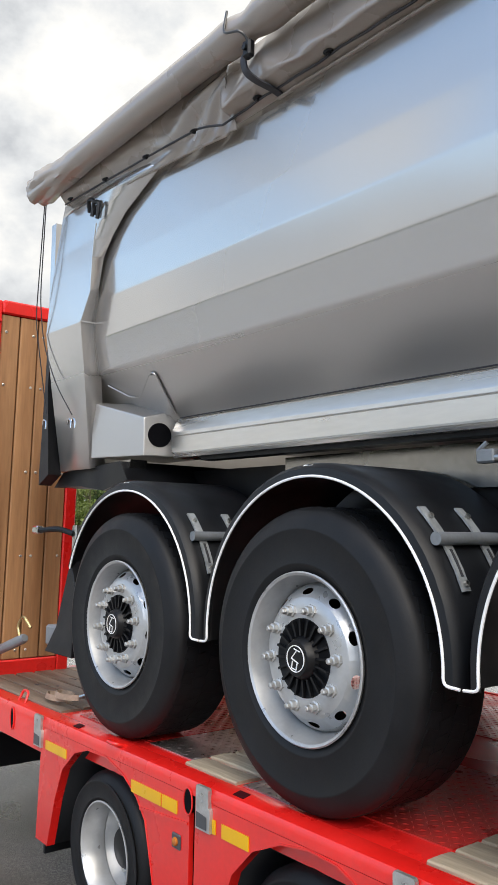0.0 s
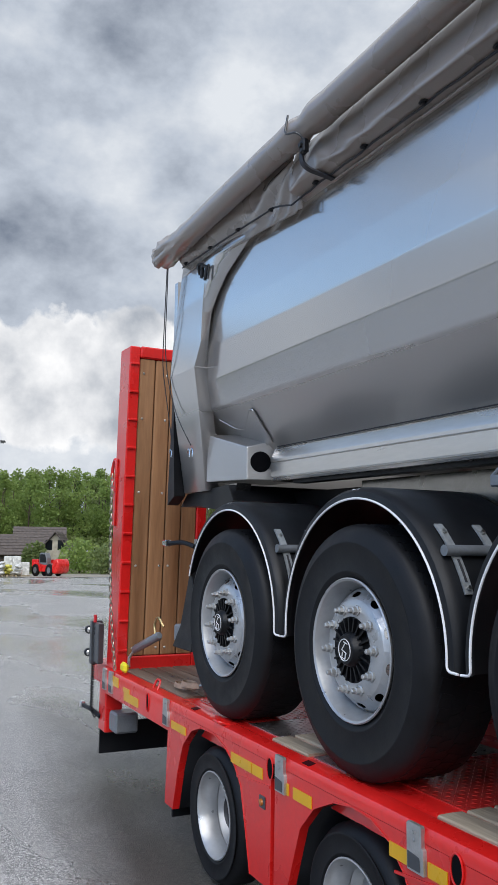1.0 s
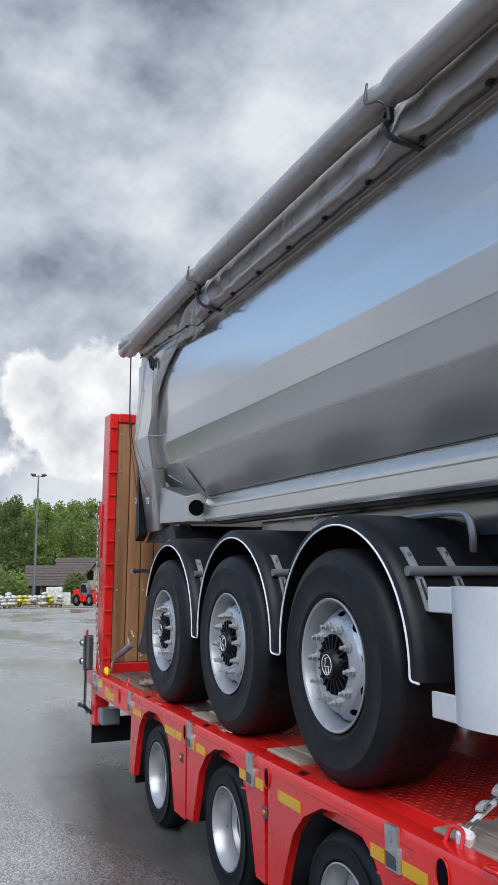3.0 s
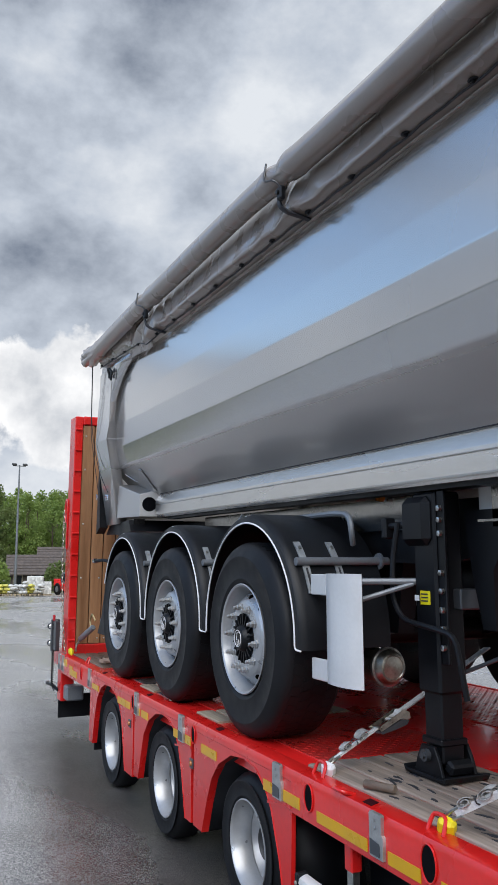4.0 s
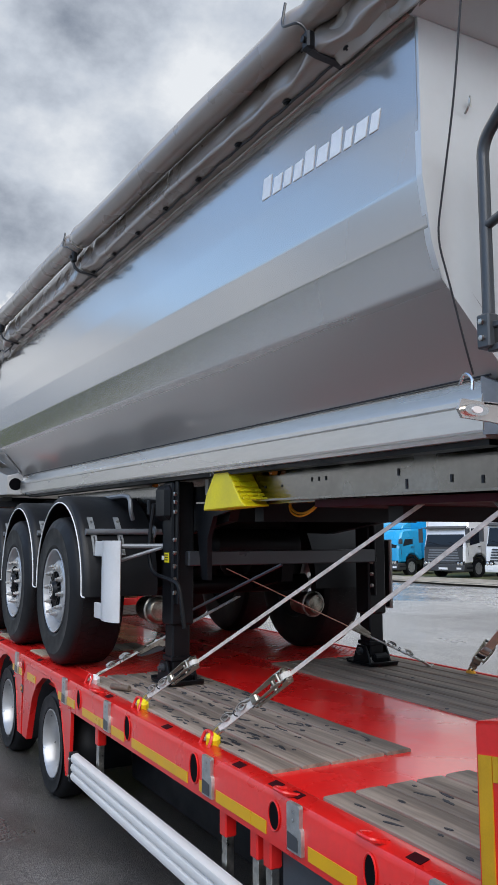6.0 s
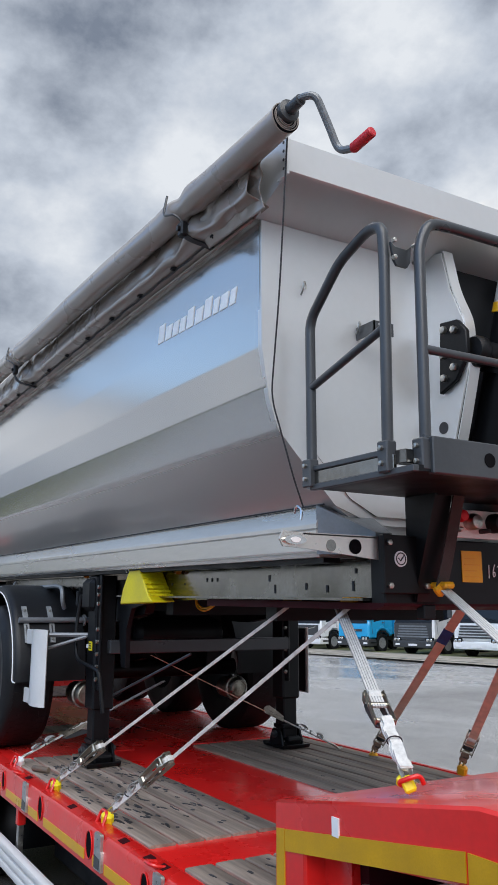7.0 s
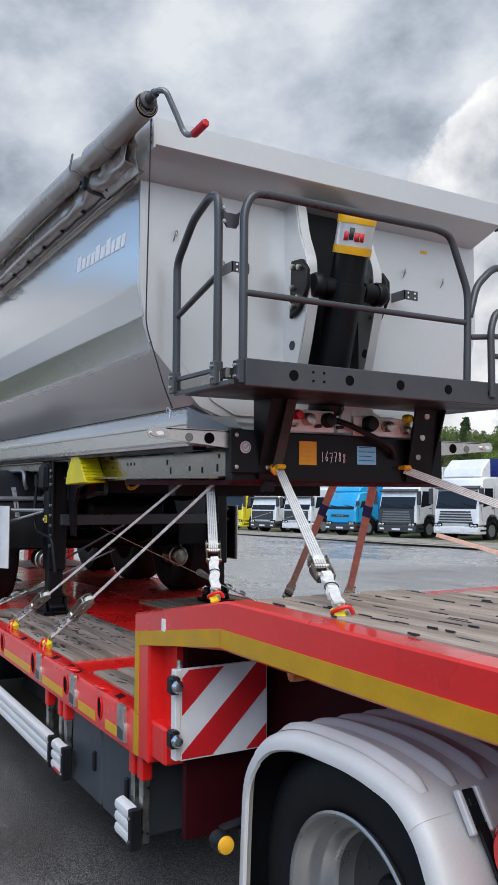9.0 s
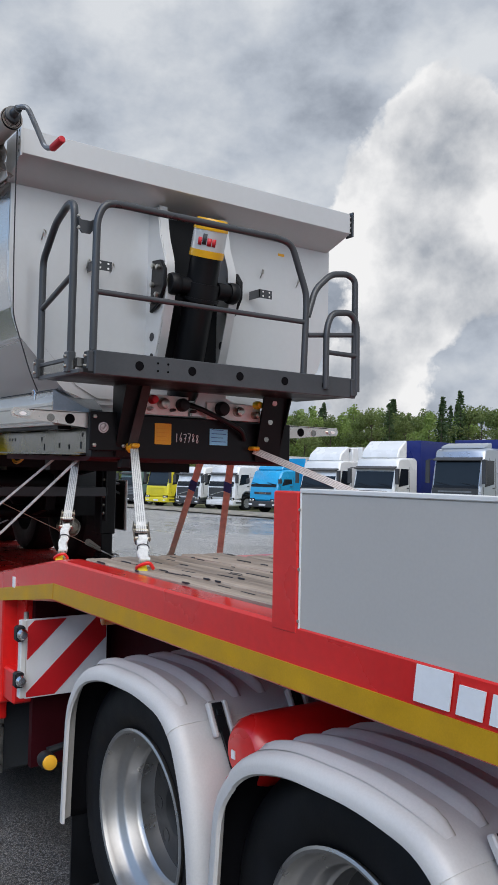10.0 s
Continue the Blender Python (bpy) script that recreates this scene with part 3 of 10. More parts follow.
    l.new(wr.outputs[0], b.inputs["Roughness"])
    bs = ramp(wet.outputs["Fac"], 0.44, 0.60, (0.6, 0.6, 0.6, 1), (0.10, 0.10, 0.10, 1))
    bp = n.new("ShaderNodeBump")
    bp.inputs["Distance"].default_value = 0.006
    l.new(bs.outputs[0], bp.inputs["Strength"])
    addh = n.new("ShaderNodeMath")
    addh.operation = "SUBTRACT"
    l.new(stones.outputs["Distance"], addh.inputs[1])
    l.new(grit.outputs["Fac"], addh.inputs[0])
    l.new(addh.outputs[0], bp.inputs["Height"])
    l.new(bp.outputs[0], b.inputs["Normal"])
    return m


M["asphalt"] = asphalt_material()
M["grass"] = mat("rough_grass", (0.10, 0.13, 0.035), 0.9, 0, 0.3, 0.8, 0.5, 30, col2=(0.16, 0.14, 0.07))
M["gravel"] = mat("pale_gravel", (0.34, 0.31, 0.26), 0.9, 0, 0.25, 2.0, 0.6, 40)


def build_ground():
    bm = bmesh.new()
    xs = [-1500, -700, -406, -250, -160, -110, -80, -60, -45, -35, -28, -22, -18, -15, -12, -10, -8, -6, 0, 6, 15, 40, 120, 500, 1500]
    ys = [-1500, -500, -150, -60, -25, -10, -4, 0, 4, 10, 20, 35, 60, 120, 300, 700, 1500]
    vs = [[bm.verts.new((x, y, gz(x, y))) for y in ys] for x in xs]
    for i in range(len(xs) - 1):
        for j in range(len(ys) - 1):
            face(bm, [vs[i][j], vs[i + 1][j], vs[i + 1][j + 1], vs[i][j + 1]])
    ob = new("ground", mesh_of("ground", bm, "asphalt", smooth=0))
    tagged(ob, "wet dark grey asphalt yard with paler patches, drying and sky sheen painted in", "ground", kind="structure")


build_ground()


# ---- low-bed trailer ----
DECK = 0.868
YC = 1.24
BED_W = 2.52


def tyre_profile(R, w, rim_r):
    """Outline of a tyre as (radius, along the axle); 0 is the outer sidewall's bulge."""
    return [(rim_r, 0.030), (rim_r + 0.02, 0.012), (rim_r + 0.35 * (R - rim_r), 0.0), (rim_r + 0.62 * (R - rim_r), 0.0),
            (R - 0.045, 0.012), (R - 0.016, 0.028), (R - 0.002, 0.052), (R, 0.085), (R, w - 0.085), (R - 0.002, w - 0.052),
            (R - 0.03, w - 0.02), (rim_r + 0.5 * (R - rim_r), w), (rim_r, w - 0.03)]


def build_tyre(R, w, rim_r, n=72, groove=True):
    bm = bmesh.new()
    prof = tyre_profile(R, w, rim_r)
    # raised rings moulded into the sidewall
    rings = []
    for k in (0.12, 0.62):
        rr = rim_r + 0.012 + k * (R - rim_r)
        y = 0.012 * max(0.0, 1 - k / 0.3)
        rings += [(rr - 0.0055, y), (rr - 0.002, y - 0.0014), (rr + 0.002, y - 0.0014), (rr + 0.0055, y)]
    lathe(bm, prof[:1] + rings + prof[4:], (0, 0, 0), n, "y", closed=True)
    return bm


def build_tread(R, w):
    """Shallow tread blocks that stand a few millimetres proud of the casing."""
    bm = bmesh.new()
    k = 58
    for j in range(k):
        for a, b, off in ((0.066, 0.120, 0.0), (0.128, 0.184, 0.5), (0.190, 0.262, 0.0), (0.270, w - 0.066, 0.5)):
            q = 2 * math.pi * (j + off) / k
            m = Matrix.Rotation(-q, 4, "Y") @ Matrix.Translation((R - 0.0042, (a + b) / 2, 0)) @ Matrix.Rotation(radians(14 * (1 if off else -1)), 4, "X")
            obox_fast(bm, m, 0.010, b - a - 0.003, 2 * math.pi * R / k * 0.90)
    return bm


def obox_fast(bm, m, sx, sy, sz):
    c = [bm.verts.new(m @ Vector((x * sx / 2, y * sy / 2, z * sz / 2))) for x in (-1, 1) for y in (-1, 1) for z in (-1, 1)]
    for f in ((0, 1, 3, 2), (4, 6, 7, 5), (0, 4, 5, 1), (2, 3, 7, 6), (0, 2, 6, 4), (1, 5, 7, 3)):
        face(bm, [c[i] for i in f])


def bolt_head(bm, c, r, h, axis="y", n=6):
    lathe(bm, [(r, 0), (r, -h), (r * 0.8, -h * 1.1)] if axis == "y" else [(r, 0), (r, h), (r * 0.8, h * 1.1)], c, n, axis)


TYRE_BIG = mesh_of("tyre", build_tyre(0.521, 0.385, 0.284), "rubber")
TREAD_BIG = mesh_of("tread", build_tread(0.521, 0.385), "rubber")
TYRE_SMALL = mesh_of("tyre", build_tyre(0.354, 0.22, 0.212, 56, False), "rubber")


def big_rim():
    bm = bmesh.new()
    # flange and well
    prof = [(0.292, 0.030), (0.302, 0.022), (0.306, 0.010), (0.301, 0.006), (0.292, 0.012), (0.284, 0.034), (0.277, 0.062), (0.268, 0.082), (0.262, 0.104),
            (0.268, 0.125), (0.280, 0.10)]
    lathe(bm, prof, (0, 0, 0), 64, "y", closed=True)
    # dished disc with ten round hand holes
    prof = [(0.266, 0.112), (0.260, 0.094), (0.252, 0.080), (0.240, 0.066), (0.228, 0.052), (0.214, 0.038), (0.197, 0.028), (0.168, 0.024), (0.136, 0.024)]

    def depth(r):
        for (r0, y0), (r1, y1) in zip(prof, prof[1:]):
            if r >= r1:
                return y0 + (y1 - y0) * (r0 - r) / (r0 - r1)
        return prof[-1][1]

    def at(r, q):
        return bm.verts.new((r * math.cos(q), depth(r), r * math.sin(q)))
    n = 120
    for lo, hi in ((0, 2), (5, 8)):
        rings = [[at(prof[i][0], 2 * math.pi * j / n) for j in range(n)] for i in range(lo, hi + 1)]
        for A, B in zip(rings, rings[1:]):
            for j in range(n):
                face(bm, [A[j], A[(j + 1) % n], B[(j + 1) % n], B[j]])
    mid, half = (prof[2][0] + prof[5][0]) / 2, (prof[2][0] - prof[5][0]) / 2
    for k in range(10):
        loops = [[], [], []]
        for j in range(32):
            c, d = math.cos(2 * math.pi * j / 32), math.sin(2 * math.pi * j / 32)
            g = 1 / max(abs(c), abs(d))
            for loop, (u, v) in zip(loops, ((18 * c * g, half * d * g), (7.5 * c, 0.0145 * d), (6.2 * c, 0.0115 * d))):
                loop.append(at(mid + v, radians(36 * k + u)))
        for A, B in zip(loops, loops[1:]):
            for j in range(32):
                face(bm, [A[j], A[(j + 1) % 32], B[(j + 1) % 32], B[j]])
    return bm


RIM_BIG = mesh_of("rim", big_rim(), "rim")
RIM_BIG.transform(Matrix.Diagonal((0.968, 1, 0.968, 1)))


def hub_mesh():
    bm = bmesh.new()
    lathe(bm, [(0.142, 0.100), (0.140, 0.066), (0.134, 0.061), (0.120, 0.066), (0.078, 0.064), (0.072, 0.054), (0.064, 0.034), (0.057, 0.027)], (0, 0, 0), 48)
    return bm


def rib_mesh():
    bm = bmesh.new()
    obox_fast(bm, Matrix.Translation((0.103, 0.060, 0)), 0.058, 0.020, 0.008)
    return bm


HUB_BIG = mesh_of("hub", hub_mesh(), "black")
bm = bmesh.new()
lathe(bm, [(0.058, 0.0268), (0.050, 0.0262), (0.0005, 0.0260)], (0, 0, 0), 32)
HUB_CAP = mesh_of("hub_cap", bm, "black")
HUB_RIB = mesh_of("cooling_rib", rib_mesh(), "black")


def nut_mesh():
    bm = bmesh.new()
    lathe(bm, [(0.023, 0.064), (0.023, 0.056), (0.0175, 0.053), (0.0165, 0.036), (0.0115, 0.033), (0.0105, 0.018), (0.007, 0.015), (0.001, 0.015)], (0, 0, 0), 6)
    return bm


NUT_BIG = mesh_of("wheel_nut", nut_mesh(), "nut")


def cap_ring_mesh():
    bm = bmesh.new()
    lathe(bm, [(0.0425, 0.0255), (0.0455, 0.0255), (0.0455, 0.0230), (0.0425, 0.0230)], (0, 0, 0), 32, closed=True)
    for a, b in (((-0.016, 0.03), (0.016, 0.03)), ((0.0, 0.03), (-0.02, -0.005)), ((-0.02, -0.005), (0.018, -0.01)), ((-0.012, -0.012), (-0.012, -0.036)), ((0.012, -0.012), (0.012, -0.036)), ((-0.012, -0.036), (0.012, -0.036))):
        ribbon(bm, [(a[0], 0.0245, a[1]), (b[0], 0.0245, b[1])], 0.003, (b[1] - a[1], 0, a[0] - b[0]), 0.003)
    return bm


CAP_RING = mesh_of("hub_emblem", cap_ring_mesh(), "label_white")


def big_wheel(parent, x, side=1, y=0.052, z=DECK + 0.512, spin=0.0):
    """Wheel with its outer sidewall at y; side -1 is the far side of the vehicle."""
    m = pose(x, y, z) if side > 0 else pose(x, 2 * YC - y, z, 0, 0, 180)
    w = piece("wheel", None, parent, m @ Matrix.Rotation(radians(spin), 4, "Y"))
    w.empty_display_size = 0.1
    piece("tyre", TYRE_BIG, w)
    tagged(piece("tread", TREAD_BIG, w), kind="stuff")
    piece("rim", RIM_BIG, w)
    if side > 0:
        piece("hub", HUB_BIG, w, Matrix.Translation((0, -0.038, 0)))
        piece("hub_cap", HUB_CAP, w, Matrix.Translation((0, -0.038, 0)))
        piece("hub_emblem", CAP_RING, w, Matrix.Translation((0, -0.038, 0)))
        for j in range(20):
            piece("cooling_rib", HUB_RIB, w, Matrix.Translation((0, -0.038, 0)) @ Matrix.Rotation(2 * math.pi * j / 20, 4, "Y"))
        for j in range(10):
            q = 2 * math.pi * (j + 0.5) / 10
            piece("wheel_nut", NUT_BIG, w, Matrix.Translation((0.1675 * math.cos(q), -0.038, 0.1675 * math.sin(q))))
    return w


def small_rim():
    bm = bmesh.new()
    prof = [(0.228, 0.030), (0.240, 0.018), (0.243, 0.008), (0.236, 0.006), (0.226, 0.018), (0.219, 0.05), (0.212, 0.065), (0.208, 0.115), (0.214, 0.125), (0.205, 0.150),
            (0.192, 0.172), (0.176, 0.176), (0.110, 0.172), (0.100, 0.185), (0.21, 0.19)]
    lathe(bm, prof, (0, 0, 0), 56, closed=True)
    return bm


RIM_SMALL = mesh_of("rim", small_rim(), "rim")
RIM_SMALL.transform(Matrix.Diagonal((0.93, 1, 0.93, 1)))


def small_hub():
    bm = bmesh.new()
    lathe(bm, [(0.102, 0.185), (0.10, 0.13), (0.085, 0.11), (0.05, 0.105), (0.03, 0.104)], (0, 0, 0), 28)
    return bm


HUB_SMALL = mesh_of("hub", small_hub(), "black")


def small_nut():
    bm = bmesh.new()
    lathe(bm, [(0.016, 0.176), (0.016, 0.158), (0.010, 0.150)], (0, 0, 0), 6)
    return bm


NUT_SMALL = mesh_of("wheel_nut", small_nut(), "zinc")


def small_wheel(parent, x, side=1, y=0.030, z=0.350):
    m = pose(x, y, z) if side > 0 else pose(x, BED_W - y, z, 0, 0, 180)
    w = piece("wheel", None, parent, m)
    piece("tyre", TYRE_SMALL, w)
    piece("rim", RIM_SMALL, w)
    if side > 0:
        piece("hub", HUB_SMALL, w)
        for j in range(6):
            q = 2 * math.pi * j / 6
            piece("wheel_nut", NUT_SMALL, w, Matrix.Translation((0.14 * math.cos(q), 0, 0.14 * math.sin(q))))
    return w


BED_AXLES = (-1.33, 0.05, 1.43)
lowbed = thing("lowbed_trailer", "red low-bed trailer with weathered plank deck and raised ramps", "trailer", (0, 0, 0))


def pocket(bm, x, z, w, h):
    """Rim of a lashing pocket: an upright oval ring."""
    n = 24
    path = []
    for j in range(n):
        q = 2 * math.pi * j / n
        path.append((x + w / 2 * math.cos(q), -0.004, z + h / 2 * math.sin(q)))
    tube(bm, path, 0.0035, 6, closed=True)


def build_lowbed():
    for side in (1, -1):
        sy = (lambda v: v) if side > 0 else (lambda v: BED_W - v)
        # outer beam of the deck, a chamfered hollow section, shallow over the wheels
        full = [(0.0, 0.672), (0.0, 0.832), (0.012, 0.852), (0.075, 0.866), (0.085, 0.862), (0.085, 0.80), (0.05, 0.70), (0.05, 0.672)]
        shallow = [(0.0, 0.803), (0.0, 0.832), (0.012, 0.852), (0.075, 0.866), (0.085, 0.862), (0.085, 0.803)]
        for x0, x1, prof in ((-3.42, -1.96, full), (-1.96, 2.02, shallow), (2.02, 5.60, full)):
            bm = bmesh.new()
            prism(bm, [(sy(y), z) for y, z in prof], "x", x0, x1)
            beam = part("side_beam", bm, "red", lowbed)
        if side > 0:
            pockets = [(-2.35, 0.05, 0.12), (2.19, 0.075, 0.115), (3.05, 0.085, 0.125), (3.88, 0.085, 0.125), (4.56, 0.075, 0.10), (5.12, 0.06, 0.11), (-0.58, 0.06, 0.10), (0.73, 0.06, 0.10)]
            for x, w, h in pockets:
                bm = bmesh.new()
                pocket(bm, x, 0.775, w, h)
                part("pocket_rim", bm, "red", beam)
            for x, w, h in pockets:
                bm = bmesh.new()
                n = 20
                prism(bm, [(x + (w / 2 - 0.004) * math.cos(2 * math.pi * j / n), 0.775 + (h / 2 - 0.004) * math.sin(2 * math.pi * j / n)) for j in range(n)], "y", -0.0035, 0.02)
                part("pocket", bm, "void", beam)
        # wheel arch panels with flared openings
        arches = (
            (-1.955, -0.575, -1.99, -0.580, [(-1.85, 0.24), (-1.775, 0.485), (-1.70, 0.645), (-1.57, 0.750), (-1.44, 0.790), (-1.25, 0.797), (-1.10, 0.760), (-0.976, 0.692), (-0.904, 0.617), (-0.853, 0.457), (-0.79, 0.24)]),
            (-0.535, 0.690, -0.545, 0.685, [(-0.43, 0.265), (-0.37, 0.42), (-0.30, 0.595), (-0.18, 0.710), (-0.03, 0.775), (0.11, 0.797), (0.24, 0.790), (0.36, 0.745), (0.45, 0.660), (0.51, 0.53), (0.585, 0.265)]),
            (0.735, 2.025, 0.725, 2.00, [(0.87, 0.265), (0.945, 0.443), (1.02, 0.590), (1.13, 0.695), (1.31, 0.777), (1.48, 0.795), (1.63, 0.775), (1.735, 0.706), (1.80, 0.633), (1.885, 0.432), (1.93, 0.265)]),
        )
        for (x0, x1, b0, b1, curve), c in zip(arches, BED_AXLES):
            bm = bmesh.new()
            prism(bm, [(x0, 0.801), (x1, 0.801), (b1, curve[-1][1])] + curve[::-1] + [(b0, curve[0][1])], "y", sy(0.001), sy(0.022))
            panel = part("wheel_arch_panel", bm, "red", lowbed)
            # turned edge of the opening
            bm = bmesh.new()
            ribbon(bm, [(x, sy(0.020), z) for x, z in curve], 0.044, (0, 1, 0), 0.006)
            part("arch_lip", bm, "red", panel)
            if side > 0:
                # crease across the leg
                bm = bmesh.new()
                ribbon(bm, [(curve[-4][0] + 0.03, -0.001, 0.655), (x1 - 0.01, -0.001, 0.690)], 0.010, (0, 0, 1), 0.006)
                part("pressed_crease", bm, "red", panel)
            bm = bmesh.new()
            grid_sheet(bm, lambda u, v, curve=curve: (curve[min(10, int(u * 10 + 0.5))][0], sy(0.043 + 0.40 * v), curve[min(10, int(u * 10 + 0.5))][1] + 0.004), 10, 1)
            liner = part("arch_liner", bm, "plastic", panel)
            solidify(liner, 0.006)
        for x0, z0, z1 in ((-1.99, 0.15, 0.55),):
            bm = bmesh.new()
            box(bm, x0 - 0.01, x0 + 0.01, min(sy(0.05), sy(0.40)), max(sy(0.05), sy(0.40)), z0, z1, 0.003)
            part("mud_flap", bm, "plastic", lowbed)
    # ---- reflective tape on the near beam
    for x0, x1, z0, z1 in ((-2.88, -2.55, 0.70, 0.76), (-3.25, -3.02, 0.76, 0.83), (-2.9, -2.75, 0.76, 0.79), (-1.90, -1.66, 0.70, 0.745), (-1.02, -0.78, 0.705, 0.755), (-0.77, -0.66, 0.705, 0.755), (-0.51, -0.40, 0.70, 0.75), (-0.36, -0.20, 0.70, 0.75),
                       (0.36, 0.47, 0.70, 0.75), (0.58, 0.68, 0.70, 0.75), (0.86, 1.10, 0.70, 0.75), (1.72, 1.82, 0.70, 0.75), (1.94, 2.10, 0.70, 0.75), (2.26, 2.66, 0.695, 0.741), (2.80, 3.00, 0.695, 0.741),
                       (3.115, 3.81, 0.695, 0.741), (3.93, 3.97, 0.695, 0.741), (4.09, 4.38, 0.695, 0.741), (4.385, 4.50, 0.695, 0.741), (4.78, 5.05, 0.695, 0.741), (5.20, 5.38, 0.695, 0.741)):
        bm = bmesh.new()
        box(bm, x0, x1, -0.003, 0.002, z0, z1)
        part("reflective_tape", bm, "tape", lowbed)
    # ---- stake pocket latches
    bm = bmesh.new()
    prism(bm, [(-0.042, -0.076), (0.050, -0.076), (0.050, 0.004), (0.046, 0.010), (0.040, 0.012), (0.040, 0.074), (0.034, 0.082), (-0.036, 0.082), (-0.042, 0.074)], "y", -0.012, 0.004)
    lathe(bm, [(0.006, -0.014), (0.004, -0.0155)], (0.0, 0, 0.028), 8)
    latch = mesh_of("latch", bm, "nut")
    bm = bmesh.new()
    prism(bm, [(-0.036, -0.068), (0.030, -0.068), (0.030, -0.030), (0.026, -0.022), (-0.036, -0.014)], "y", -0.0145, -0.0125)
    slot = mesh_of("latch_slot", bm, "grey")
    for x in (-3.42 + 0.05, -3.20, -1.985, -0.47, 0.522, 1.888, 2.736, 4.024, 4.706, 5.434):
        ob = piece("latch", latch, lowbed, pose(x, -0.002, 0.775))
        tagged(ob, "folded zinc-plated latch")
        piece("slot_cover", slot, ob)
    # ---- amber markers on the arch panels
    for x in (-0.66, 0.70):
        bm = bmesh.new()
        box(bm, x - 0.030, x + 0.030, -0.006, 0.004, 0.576, 0.634, 0.004)
        holder = part("marker_plate", bm, "grey", lowbed)
        bm = bmesh.new()
        lathe(bm, [(0.017, 0.0), (0.015, -0.008), (0.006, -0.011)], (x, -0.006, 0.605), 14)
        part("side_marker", bm, "amber", holder)
    # ---- lashing loops along the deck's edge
    bm = bmesh.new()
    tube(bm, rounded([(-0.055, 0.0, 0.0), (-0.045, -0.01, 0.075), (0.045, -0.01, 0.075), (0.055, 0.0, 0.0)], 0.03), 0.0095, 8)
    loop = mesh_of("lashing_loop", bm, "red")
    for x in (-2.35, -1.20, 2.18, 2.45, 3.02, 3.87, 4.60, 5.10):
        piece("lashing_loop", loop, lowbed, pose(x, 0.05, 0.858, -30 if x in (2.18, 3.02, 3.87, -2.35) else 68, 0, 0) @ Matrix.Scale(0.82, 4))
    # ---- stake slots in the rim's top: flat plates with recess shade as colour
    bm = bmesh.new()
    obox(bm, Matrix.Identity(4), 0.062, 0.036, 0.003, 0.0)
    slot_top = mesh_of("stake_slot", bm, "red_dark")
    for x in (-1.62, -0.30, 1.05, 2.62, 3.47, 4.21, 4.50, 4.64, 5.28):
        piece("stake_slot", slot_top, lowbed, pose(x, 0.043, 0.8600, 12.5, 0, 0))
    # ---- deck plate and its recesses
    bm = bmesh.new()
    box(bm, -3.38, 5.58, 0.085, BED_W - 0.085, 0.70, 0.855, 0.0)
    # brighter than the beams' red: light on the deck is in the colour
    part("deck", bm, "red_wet_lit", lowbed)
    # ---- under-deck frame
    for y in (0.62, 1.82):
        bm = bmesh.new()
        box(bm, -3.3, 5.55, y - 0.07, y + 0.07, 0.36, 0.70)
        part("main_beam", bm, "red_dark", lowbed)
    for x in BED_AXLES:
        bm = bmesh.new()
        cyl(bm, (x, 0.2, 0.35), (x, BED_W - 0.2, 0.35), 0.065, 14)
        part("axle", bm, "black", lowbed)
        for s in (1, -1):
            small_wheel(lowbed, x, s)
    # dark closing plate under the deck's middle
    bm = bmesh.new()
    box(bm, 2.0, 5.55, 0.42, 0.46, 0.22, 0.69)
    part("inner_skirt", bm, "black", lowbed)
    # ---- side guard rails
    guard = piece("side_guard", None, lowbed)
    for x0, x1 in ((2.12, 4.36), (4.40, 4.62), (5.42, 5.62)):
        bm = bmesh.new()
        # pressed section with three rounded ridges
        sec = [(0.0, 0.284)]
        for k in range(3):
            z = 0.315 + 0.0515 * k
            sec += [(-0.014, z - 0.026), (-0.027, z - 0.018), (-0.032, z), (-0.027, z + 0.018), (-0.014, z + 0.0255)]
        sec += [(0.0, 0.448), (0.012, 0.448), (0.012, 0.284)]
        prism(bm, sec, "x", x0, x1)
        part("rail", bm, "alu_rail", guard)
    for x in (2.125, 4.355, 4.61, 5.61):
        bm = bmesh.new()
        box(bm, x - 0.016, x + 0.016, -0.036, 0.020, 0.278, 0.454, 0.006)
        cap = part("end_cap", bm, "plastic", guard)
        for z in (0.315, 0.415):
            bm = bmesh.new()
            bolt_head(bm, (x, -0.036, z), 0.009, 0.006)
            part("bolt", bm, "zinc", cap)
    bm = bmesh.new()
    box(bm, 4.46, 4.60, -0.0335, -0.030, 0.30, 0.316)
    part("rail_sticker", bm, "ink_red", guard)
    for x in (2.47, 4.10, 4.36, 4.46, 5.48, 5.58):
        bm = bmesh.new()
        box(bm, x - 0.022, x + 0.022, 0.03, 0.065, 0.29, 0.60, 0.003)
        part("bracket", bm, "zinc", guard)
        bm = bmesh.new()
        box(bm, x - 0.028, x + 0.028, 0.022, 0.075, 0.56, 0.68, 0.006)
        part("bracket_head", bm, "red", guard)
    # ---- lockers between the rails
    for x0, x1 in ((4.50, 4.98), (5.0, 5.44)):
        bm = bmesh.new()
        prism(bm, [(0.06, 0.24), (0.06, 0.66), (0.40, 0.66), (0.40, 0.24)], "x", x0, x1, 0.015)
        lk = part("locker", bm, "grey_box", lowbed)
        bm = bmesh.new()
        box(bm, x1 - 0.10, x1 - 0.07, 0.042, 0.062, 0.40, 0.50, 0.006)
        part("locker_handle", bm, "plastic", lk)
    bm = bmesh.new()
    lathe(bm, [(0.0, -0.035), (0.03, -0.03), (0.04, 0.0), (0.04, 0.05)][1:], (3.35, 0.36, 0.55), 16)
    part("marker_lamp", bm, "amber", lowbed)


build_lowbed()


